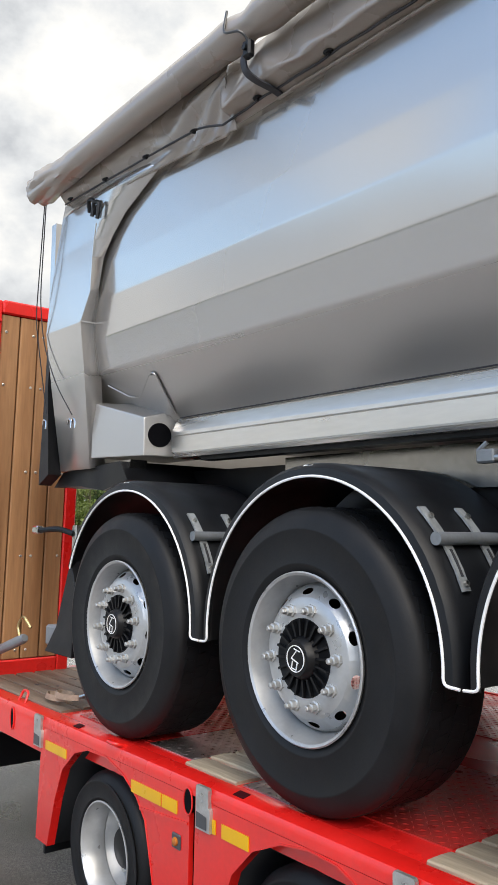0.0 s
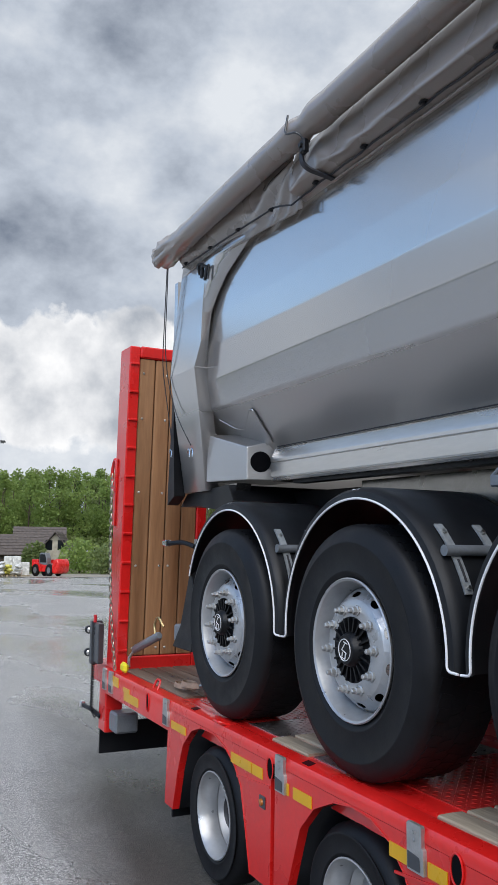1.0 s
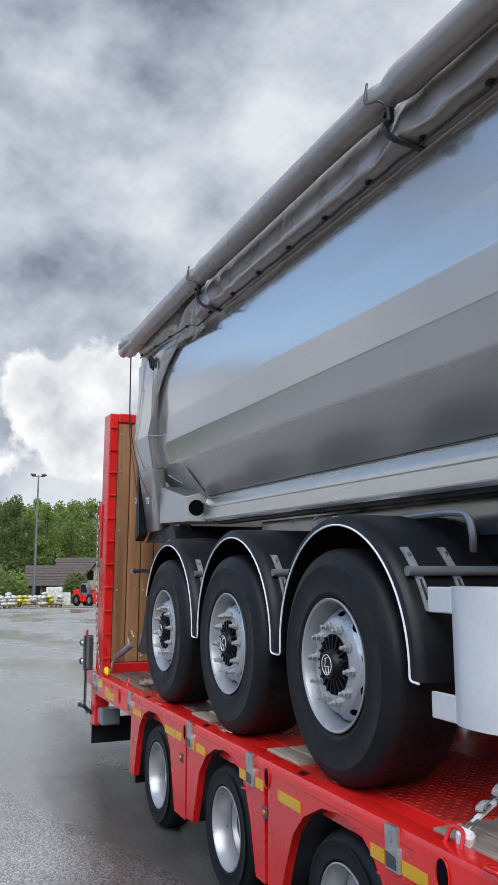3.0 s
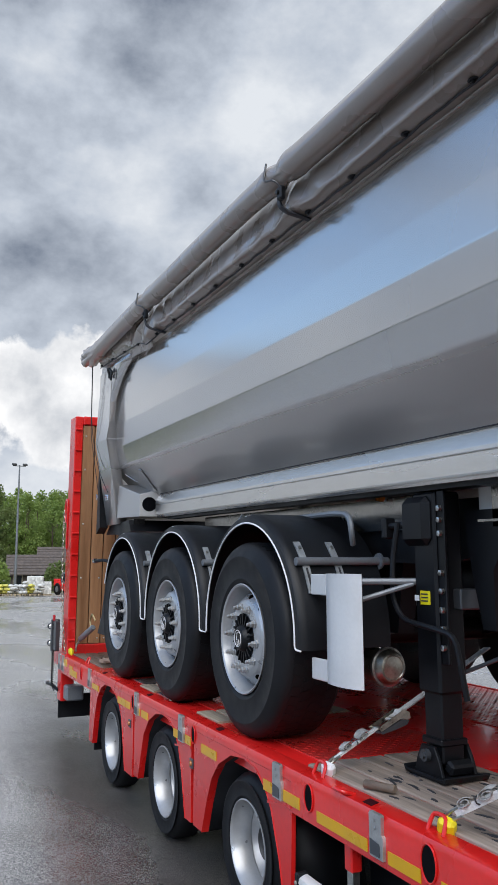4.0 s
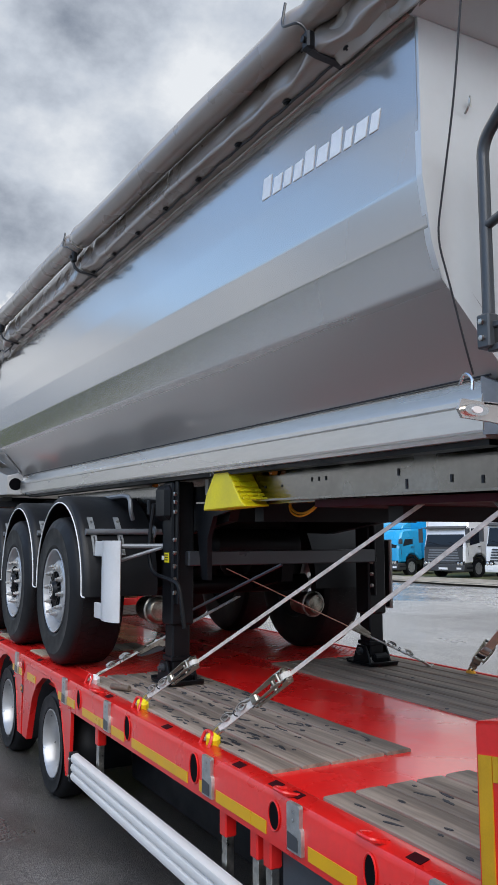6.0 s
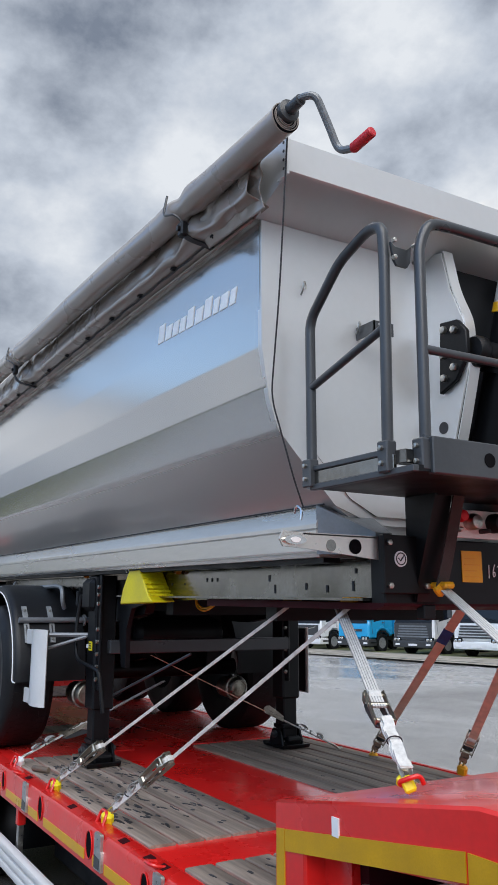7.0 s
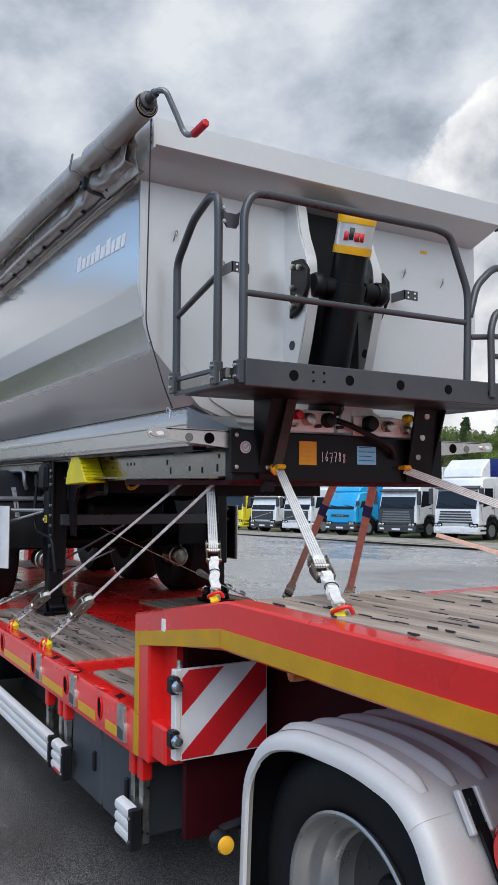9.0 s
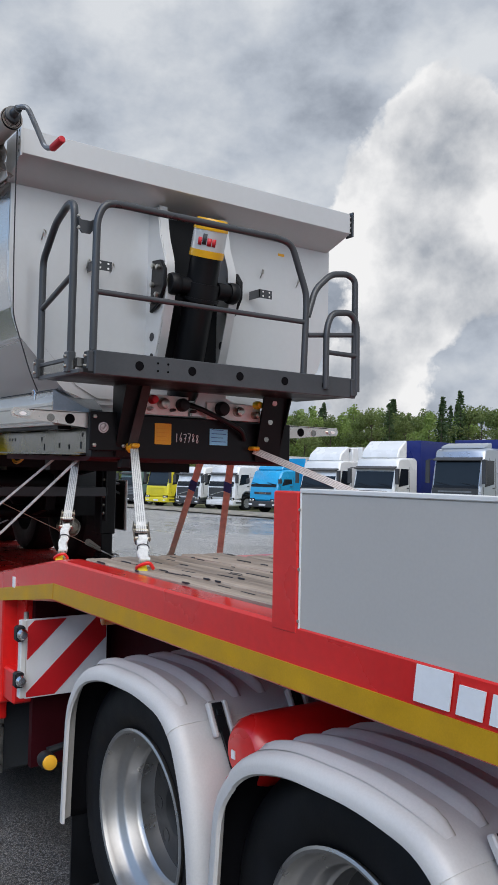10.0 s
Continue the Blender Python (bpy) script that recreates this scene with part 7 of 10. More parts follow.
def build_coupling():
    """Front cross member, uprights and connections under the catwalk."""
    bm = bmesh.new()
    box(bm, 5.36, 5.445, 0.56, 1.96, 1.985, 2.245, 0.006)
    cross = part("front_cross_member", bm, "black", tipper, slope=True)
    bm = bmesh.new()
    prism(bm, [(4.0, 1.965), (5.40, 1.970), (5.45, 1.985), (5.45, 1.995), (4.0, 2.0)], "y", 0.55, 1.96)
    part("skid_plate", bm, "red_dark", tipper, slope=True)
    bm = bmesh.new()
    box(bm, 5.445, 5.475, 0.535, 0.76, 2.03, 2.25, 0.004)
    side = part("corner_plate", bm, "black", tipper, slope=True)
    for y, z in ((0.56, 2.22), (0.56, 2.06), (0.73, 2.22), (0.74, 2.06), (0.73, 2.14)):
        bm = bmesh.new()
        bolt_head(bm, (5.475, y, z), 0.012, 0.012, "x")
        part("bolt", bm, "zinc", side, slope=True)
    bm = bmesh.new()
    lathe(bm, [(0.030, 5.475), (0.030, 5.4785)], (0, 0.615, 2.16), 24, "x")
    disc = part("round_sticker", bm, "label_white", tipper, slope=True)
    bm = bmesh.new()
    lathe(bm, [(0.024, 5.4785), (0.024, 5.4800), (0.020, 5.4800), (0.020, 5.4785)], (0, 0.615, 2.16), 24, "x", closed=True)
    ribbon(bm, [(5.4795, 0.602, 2.163), (5.4795, 0.612, 2.152), (5.4795, 0.630, 2.174)], 0.005, (0, 1, -1), 0.002)
    part("tick_mark", bm, "ink", disc, slope=True)
    for y0, y1, z0, z1, mt in ((0.955, 1.065, 2.08, 2.205, "label_yellow"), (1.335, 1.465, 2.09, 2.190, "label_blue")):
        bm = bmesh.new()
        box(bm, 5.444, 5.449, y0, y1, z0, z1)
        lab = part("paper_label", bm, mt, cross, slope=True)
        for k in range(4):
            bm = bmesh.new()
            zz = z0 + 0.02 + 0.024 * k
            box(bm, 5.4485, 5.4505, y0 + 0.012, y1 - 0.012 - 0.02 * (k % 2), zz, zz + 0.004)
            part("print_line", bm, "orange" if mt == "label_yellow" else "blue", lab, slope=True)
    # chalked stock number, drawn by hand
    strokes = {"1": [[(0.5, 1), (0.45, 0)]], "6": [[(0.75, 1), (0.35, 0.65), (0.15, 0.25), (0.4, 0.0), (0.75, 0.15), (0.7, 0.45), (0.25, 0.35)]], "7": [[(0.05, 0.95), (0.9, 1.0), (0.4, 0.0)], [(0.3, 0.5), (0.8, 0.52)]],
               "8": [[(0.55, 0.52), (0.2, 0.75), (0.5, 1.0), (0.8, 0.78), (0.5, 0.5), (0.15, 0.22), (0.45, 0.0), (0.8, 0.2), (0.55, 0.52)]]}
    bm = bmesh.new()
    for k, ch in enumerate("167788"):
        for st in strokes[ch]:
            pts = [(5.4485, 1.092 + 0.0285 * k + 0.023 * a_, 2.098 + 0.004 * math.sin(2.2 * k) + 0.054 * b_) for a_, b_ in st]
            tube(bm, rounded(pts, 0.008, 2), 0.0021, 5)
    part("chalk_number", bm, "label_white", cross, "white chalk digits", slope=True)
    # slanted uprights to the catwalk
    for y0, y1, k in ((0.700, 0.812, 0), (1.668, 1.850, 1)):
        bm = bmesh.new()
        prism(bm, [(5.447, 2.00), (5.462, 2.00), (5.565, 2.44), (5.550, 2.44)], "y", y0, y1)
        edge = y0 if k == 0 else y1
        prism(bm, [(5.42, 2.03), (5.455, 2.01), (5.60, 2.42), (5.60, 2.44), (5.42, 2.44)], "y", edge - 0.005, edge + 0.005)
        up = part("catwalk_upright", bm, "black", tipper, slope=True)
        for z, mt in ((2.14, "galv"), (2.25, "zinc"), (2.37, "label_white")) if k else ():
            bm = bmesh.new()
            x = 5.462 + 0.103 * (z - 2.0) / 0.44
            lathe(bm, [(0.018, x - 0.004), (0.018, x + 0.003)], (0, 0.5 * (y0 + y1) - 0.03 + 0.1 * (z - 2.14), z), 14, "x")
            part("hole", bm, mt, up, slope=True)
    # coupling panel
    bm = bmesh.new()
    box(bm, 5.455, 5.465, 0.862, 1.168, 2.255, 2.370, 0.002)
    box(bm, 5.455, 5.465, 1.30, 1.70, 2.248, 2.352, 0.002)
    pan = part("coupling_panel", bm, "alu_rail", tipper, slope=True)
    for y, z, r, mt in ((0.92, 2.34, 0.026, "ink_red"), (0.99, 2.32, 0.034, "zinc"), (1.12, 2.32, 0.040, "plastic"), (1.40, 2.315, 0.045, "plastic"), (1.52, 2.305, 0.032, "zinc"), (1.665, 2.355, 0.026, "yellow"), (1.65, 2.29, 0.024, "brass"), (0.90, 2.285, 0.012, "zinc"), (1.05, 2.285, 0.010, "ink"), (1.19, 2.285, 0.01, "ink")):
        bm = bmesh.new()
        lathe(bm, [(r, 5.463), (r, 5.495), (r * 0.8, 5.515), (r * 0.3, 5.52)], (0, y, z), 18, "x")
        part("socket", bm, mt, pan, slope=True)
    bm = bmesh.new()
    n = 16
    prism(bm, [(1.20, 2.26), (1.23, 2.36)] + [(1.345 + 0.10 * math.cos(math.pi - math.pi * j / n), 2.385 + 0.095 * math.sin(math.pi * j / n)) for j in range(n + 1)] + [(1.50, 2.36), (1.60, 2.36), (1.60, 2.26)], "x", 5.435, 5.45)
    part("back_plate", bm, "silver_front", tipper, slope=True)
    bm = bmesh.new()
    tube(bm, rounded([(5.46, 1.18, 2.325), (5.49, 1.24, 2.305), (5.50, 1.40, 2.245), (5.49, 1.545, 2.185), (5.46, 1.585, 2.13)], 0.06), 0.016, 10)
    part("hose", bm, "plastic", tipper, slope=True)
    # outrigger arms with lamp
    for s in (0, 1):
        def fy(y):
            return y if s == 0 else 2 * YC - y
        bm = bmesh.new()
        prism(bm, [(fy(0.10), 2.215), (fy(0.115), 2.245), (fy(0.22), 2.240), (fy(0.54), 2.240), (fy(0.54), 2.155), (fy(0.22), 2.185), (fy(0.115), 2.19)], "x", 5.43, 5.44, 0.0)
        box(bm, 5.36, 5.44, min(fy(0.20), fy(0.54)), max(fy(0.20), fy(0.54)), 2.235, 2.243)
        arm = part("outrigger", bm, "sill", tipper, slope=True)
        for y in (0.32, 0.43):
            bm = bmesh.new()
            lathe(bm, [(0.022 if y < 0.4 else 0.028, 5.436), (0.022 if y < 0.4 else 0.028, 5.4425)], (0, fy(y), 2.20), 18, "x")
            part("hole", bm, "galv" if y < 0.4 else "void", arm, slope=True)
        bm = bmesh.new()
        n = 20
        prism(bm, [(fy(0.160) + 0.046 * math.cos(2 * math.pi * j / n), 2.214 + 0.017 * math.sin(2 * math.pi * j / n)) for j in range(n)], "x", 5.438, 5.452)
        part("oval_lamp", bm, "chrome", arm, slope=True)
        bm = bmesh.new()
        prism(bm, [(fy(0.160) + 0.020 * math.cos(2 * math.pi * j / n), 2.214 + 0.010 * math.sin(2 * math.pi * j / n)) for j in range(n)], "x", 5.452, 5.455)
        part("lamp_lens", bm, "label_white", arm, slope=True)
    bm = bmesh.new()
    box(bm, 5.415, 5.462, 0.735, 0.795, 1.935, 1.99, 0.004)
    part("stop_block", bm, "black", tipper, slope=True)


build_coupling()


def build_catwalk():
    cat = piece("catwalk", None, tipper)
    Z = 0.111          # undoes the body's slope at this x
    bm = bmesh.new()
    box(bm, 5.42, 5.97, 0.27, 2.03, 2.405, 2.425, 0.0)
    part("floor", bm, "black", cat, slope=True)
    bm = bmesh.new()
    box(bm, 5.955, 5.985, 0.33, 2.045, 2.40, 2.520, 0.004)
    front = part("front_channel", bm, "grey_box", cat, slope=True)
    for y in (0.575, 0.885, 1.19, 1.50, 1.80):
        bm = bmesh.new()
        lathe(bm, [(0.024, 5.984), (0.024, 5.9875)], (0, y, 2.462), 20, "x")
        part("hole", bm, "void", front, slope=True)
    for y, z in ((0.68, 2.485), (0.68, 2.445), (0.74, 2.485), (0.74, 2.445)):
        bm = bmesh.new()
        lathe(bm, [(0.006, 5.984), (0.006, 5.9875)], (0, y, z), 10, "x")
        part("bolt_hole", bm, "void", front, slope=True)
    bm = bmesh.new()
    box(bm, 5.41, 5.88, 0.255, 0.270, 2.42, 2.470, 0.003)
    part("side_channel", bm, "galv", cat, slope=True)
    bm = bmesh.new()
    box(bm, 5.41, 5.98, 0.250, 0.275, 2.40, 2.422, 0.003)
    box(bm, 5.41, 5.87, 0.250, 0.275, 2.470, 2.490, 0.003)
    part("side_edge", bm, "grey", cat, slope=True)
    # corner clamps
    for x, y in ((5.41, 0.255), (5.85, 0.255), (5.945, 0.32), (5.95, 1.66), (5.97, 2.02)):
        bm = bmesh.new()
        box(bm, x - 0.026, x + 0.026, y - 0.022, y + 0.022, 2.41, 2.515, 0.005)
        cl = part("post_clamp", bm, "grey", cat, slope=True)
        for z in (2.44, 2.49):
            bm = bmesh.new()
            bolt_head(bm, (x, y - 0.022, z), 0.009, 0.010)
            part("bolt", bm, "zinc", cl, slope=True)
    r = 0.0195
    rails = {
        "side_loop": [(5.41, 0.262, 2.42), (5.41, 0.262, 3.06), (5.62, 0.250, 3.22), (5.80, 0.245, 3.275), (5.875, 0.245, 3.26), (5.875, 0.250, 3.15), (5.85, 0.258, 2.42)],
        "side_rung": [(5.41, 0.262, 2.79), (5.865, 0.250, 2.90)],
        "front_loop": [(5.945, 0.335, 2.42), (5.955, 0.335, 3.18), (5.965, 0.37, 3.262), (5.965, 0.45, 3.272), (5.965, 1.46, 3.285), (5.965, 1.55, 3.265), (5.965, 1.66, 3.00), (5.965, 1.665, 2.92), (5.955, 1.655, 2.42)],
        "front_rung": [(5.955, 0.335, 2.815), (5.96, 1.66, 2.825)],
        "far_loop": [(5.965, 1.675, 2.86), (5.965, 1.73, 3.03), (5.965, 1.85, 3.14), (5.965, 1.98, 3.16), (5.975, 2.035, 3.13), (5.98, 2.035, 2.42)],
        "far_rung": [(5.965, 1.675, 2.75), (5.975, 2.035, 2.79)],
        "far_inner_loop": [(5.99, 1.80, 2.44), (5.99, 1.80, 2.80), (5.99, 1.84, 2.90), (5.99, 1.99, 2.92), (5.99, 2.04, 2.86), (5.99, 2.045, 2.44)],
        "far_inner_rung": [(5.99, 1.80, 2.66), (5.99, 2.04, 2.66)],
    }
    for name, pts in rails.items():
        bm = bmesh.new()
        tube(bm, rounded(pts, 0.05, 5), r if "rung" not in name else 0.015, 12)
        part("rail", bm, "grey", cat, "dark grey bent tube", slope=True)
    # plate joining the two rails
    bm = bmesh.new()
    prism(bm, [(0.252, 3.19), (0.262, 3.13), (0.275, 3.11), (0.32, 3.11), (0.333, 3.13), (0.340, 3.19), (0.32, 3.175), (0.27, 3.175)], "x", 5.90, 5.91)
    part("joining_plate", bm, "grey", cat, slope=True)
    for y in (0.247, 0.335):
        for z in (3.185, 3.125):
            bm = bmesh.new()
            bolt_head(bm, (5.925, y, z), 0.008, 0.014, "x")
            part("bolt", bm, "zinc", cat, slope=True)
    bm = bmesh.new()
    box(bm, 5.88, 5.93, 0.262, 0.325, 2.435, 2.480, 0.002)
    part("lower_plate", bm, "galv", cat, slope=True)


build_catwalk()


def build_ram():
    """Telescopic tipping ram in its well on the front wall."""
    ram = piece("hydraulic_ram", None, tipper)
    a, b = Vector((5.335, 1.195, 2.36)), Vector((5.69, 1.175, 3.425))
    d = (b - a).normalized()

    def along(t):
        return a + (b - a) * t
    for name, t0, t1, r, mt in (("lower_tube", 0.02, 0.57, 0.094, "black"), ("upper_tube", 0.55, 0.80, 0.093, "black"), ("collar", 0.570, 0.650, 0.108, "black"), ("collar_ring", 0.556, 0.572, 0.118, "black"),
                                ("lower_band", 0.785, 0.822, 0.103, "yellow"), ("label_band", 0.822, 0.925, 0.100, "grey_panel"), ("cap", 0.925, 0.985, 0.103, "yellow")):
        bm = bmesh.new()
        if name == "cap":
            tube(bm, [along(t0), along(t1 - 0.025), along(t1)], [r, r, r * 0.86], 28)
        else:
            tube(bm, [along(t0), along(t1)], r, 28)
        p = part(name, bm, mt if mt != "yellow" else "tape", ram, slope=True)
        if name == "label_band":
            p.data.materials[0] = M["silver_front"]
    # blocks in place of the maker's mark
    side = d.cross(Vector((0, 1, 0))).normalized()
    for k, (q0, q1, mt) in enumerate(((-66, -52, "ink_red"), (-50, -36, "ink"), (-34, -20, "ink_red"), (-18, -6, "ink_red"))):
        bm = bmesh.new()
        pts = []
        rows = []
        for i in range(4):
            q = radians(q0 + (q1 - q0) * i / 3)
            off = (Vector((math.cos(q), math.sin(q), 0)) - d * Vector((math.cos(q), math.sin(q), 0)).dot(d)).normalized() * 0.1015
            h0, h1 = (0.845, 0.885) if mt == "ink_red" else (0.850, 0.905)
            rows.append([bm.verts.new(along(h0) + off), bm.verts.new(along(h1) + off)])
        for A, B in zip(rows, rows[1:]):
            face(bm, [A[0], B[0], B[1], A[1]])
        ob = part("mark_block", bm, mt, ram, slope=True)
        solidify(ob, 0.0015, 1)
    for s in (-1, 1):
        c = along(0.62)
        bm = bmesh.new()
        cyl(bm, (c.x, 1.20 + 0.09 * s, c.z), (c.x, 1.20 + 0.235 * s, c.z), 0.052, 20)
        part("trunnion", bm, "black", ram, slope=True)
        bm = bmesh.new()
        lathe(bm, [(0.02, -0.035), (0.058, -0.03), (0.066, -0.015), (0.066, 0.02), (0.06, 0.03)] if s < 0 else [(0.06, -0.03), (0.066, -0.02), (0.066, 0.015), (0.058, 0.03), (0.02, 0.035)], (c.x, 1.20 + 0.205 * s, c.z), 18)
        part("bearing", bm, "black", ram, slope=True)
    # well cheeks: pressed plates each side of the ram
    for s in (-1, 1):
        y = 1.20 + 0.245 * s
        bm = bmesh.new()
        outline = [(5.30, 2.50), (5.40, 2.50), (5.55, 2.97), (5.53, 3.06), (5.53, 3.16), (5.46, 3.32), (5.42, 3.50), (5.30, 3.52)]
        prism(bm, outline, "y", y - 0.005, y + 0.005)
        ch = part("well_cheek", bm, "silver_front", ram, slope=True)
        bm = bmesh.new()
        fl = [(5.405, y, 2.50), (5.48, y, 2.72), (5.555, y, 2.97), (5.535, y, 3.06), (5.535, y, 3.16), (5.465, y, 3.32), (5.425, y, 3.51)]
        ribbon(bm, rounded([(p[0], p[1] + 0.03 * -s, p[2]) for p in fl], 0.06, 4), 0.055, (0, 1, 0), 0.005)
        part("cheek_flange", bm, "silver_front", ch, slope=True)
        for z, rr in ((2.60, 0.022), (2.72, 0.026)):
            bm = bmesh.new()
            lathe(bm, [(rr, -0.008), (rr, 0.008)], (5.39, y, z), 16)
            part("hole", bm, "ink", ch, slope=True)
        bm = bmesh.new()
        prism(bm, [(5.40, 2.86), (5.50, 2.90), (5.57, 3.00), (5.57, 3.10), (5.52, 3.16), (5.42, 3.17)], "y", y - 0.012 + 0.02 * s, y + 0.012 + 0.02 * s, 0.004)
        bl = part("bearing_block", bm, "black", ram, slope=True)
        for x, z in ((5.44, 2.92), (5.50, 2.955), (5.44, 3.02), (5.45, 3.13), (5.51, 3.115)):
            bm = bmesh.new()
            bolt_head(bm, (x, y - 0.012 + 0.02 * s, z), 0.016, 0.018)
            part("bolt", bm, "zinc", bl, slope=True)
    bm = bmesh.new()
    prism(bm, [(5.313, 2.50), (5.33, 2.50), (5.33, 3.50), (5.313, 3.50)], "y", 0.96, 1.44)
    part("well_back", bm, "black", ram, slope=True)
    bm = bmesh.new()
    prism(bm, [(5.535, 3.0), (5.537, 3.0), (5.537, 3.06), (5.535, 3.06)], "y", 0.94, 0.985)
    part("warning_sticker", bm, "yellow", ram, slope=True)


build_ram()


# ---- wheel chock hung on the chassis ----
def build_chock():
    chock = thing("wheel_chock", "bright yellow plastic wheel chock clipped under the sill", "wheel chock", (3.2, 0.5, 1.9))
    chock.location = (0, 0, 0)
    bm = bmesh.new()
    a = [(2.99, 1.958), (3.03, 2.05), (3.13, 2.165), (3.30, 2.165), (3.36, 2.10), (3.44, 2.01), (3.50, 1.975)]
    prism(bm, a, "y", 0.452, 0.60, 0.006)
    bm.verts.ensure_lookup_table()
    for v in bm.verts:
        if v.co.y > 0.5:
            v.co.z += 0.004
    part("wedge", bm, "yellow", chock, slope=True)
    for k in range(6):
        bm = bmesh.new()
        t = k / 5
        x = 3.315 + 0.17 * t
        z = 2.150 - 0.16 * t + 0.03 * t * t
        for j in range(4):
            y = 0.465 + 0.035 * j
            obox_fast(bm, pose(x + 0.008 * (j % 2), y, z - 0.002, 0, 45, 0), 0.016, 0.030, 0.006)
        tagged(part("grip_row", bm, "yellow", chock, slope=True), kind="stuff")
    bm = bmesh.new()
    tube(bm, rounded([(3.10, 0.45, 2.15), (3.10, 0.43, 2.20), (3.12, 0.43, 2.22), (3.13, 0.45, 2.16)], 0.015, 3), 0.004, 6)
    part("spring_clip", bm, "chrome", chock, slope=True)


build_chock()


# ---- lashing straps ----
def ratchet(parent, at, direction, across, w=0.055, size=1.0, material="zinc"):
    """A ratchet buckle lying along direction."""
    d = Vector(direction).normalized()
    c = Vector(across)
    c = (c - d * c.dot(d)).normalized()
    n = d.cross(c)
    m = Matrix(((d.x, c.x, n.x, at[0]), (d.y, c.y, n.y, at[1]), (d.z, c.z, n.z, at[2]), (0, 0, 0, 1))) @ Matrix.Scale(size, 4)
    bm = bmesh.new()
    for s in (-1, 1):
        b2 = bmesh.new()
        prism(b2, [(-0.10, -0.012), (-0.09, 0.012), (0.06, 0.016), (0.085, 0.040), (0.11, 0.042), (0.115, 0.015), (0.09, -0.012)], "y", s * (w / 2 + 0.008) - 0.002, s * (w / 2 + 0.008) + 0.002)
        merge(bm, b2, m)
    for x, z, r in ((-0.08, 0, 0.008), (0.02, 0.004, 0.009), (0.09, 0.012, 0.012)):
        b2 = bmesh.new()
        cyl(b2, (x, -w / 2 - 0.012, z), (x, w / 2 + 0.012, z), r, 10)
        merge(bm, b2, m)
    body = part("ratchet", bm, material, parent)
    bm = bmesh.new()
    for s in (-1, 1):
        b2 = bmesh.new()
        prism(b2, [(-0.075, 0.016), (-0.08, 0.030), (-0.02, 0.044), (0.08, 0.062), (0.105, 0.05), (0.06, 0.026)], "y", s * (w / 2 + 0.002) - 0.0015, s * (w / 2 + 0.002) + 0.0015)
        merge(bm, b2, m)
    b2 = bmesh.new()
    box(b2, -0.085, -0.050, -w / 2 - 0.004, w / 2 + 0.004, 0.016, 0.032, 0.006)
    merge(bm, b2, m)
    b2 = bmesh.new()
    cyl(b2, (0.085, -w / 2 - 0.005, 0.050), (0.085, w / 2 + 0.005, 0.050), 0.007, 10)
    merge(bm, b2, m)
    part("ratchet_handle", bm, "grey" if w > 0.045 else material, body)
    # webbing wound on the spindle
    bm = bmesh.new()
    b2 = bmesh.new()
    cyl(b2, (0.085, -w / 2 + 0.003, 0.012), (0.085, w / 2 - 0.003, 0.012), 0.024, 14)
    merge(bm, b2, m)
    part("wound_webbing", bm, "webbing", body)


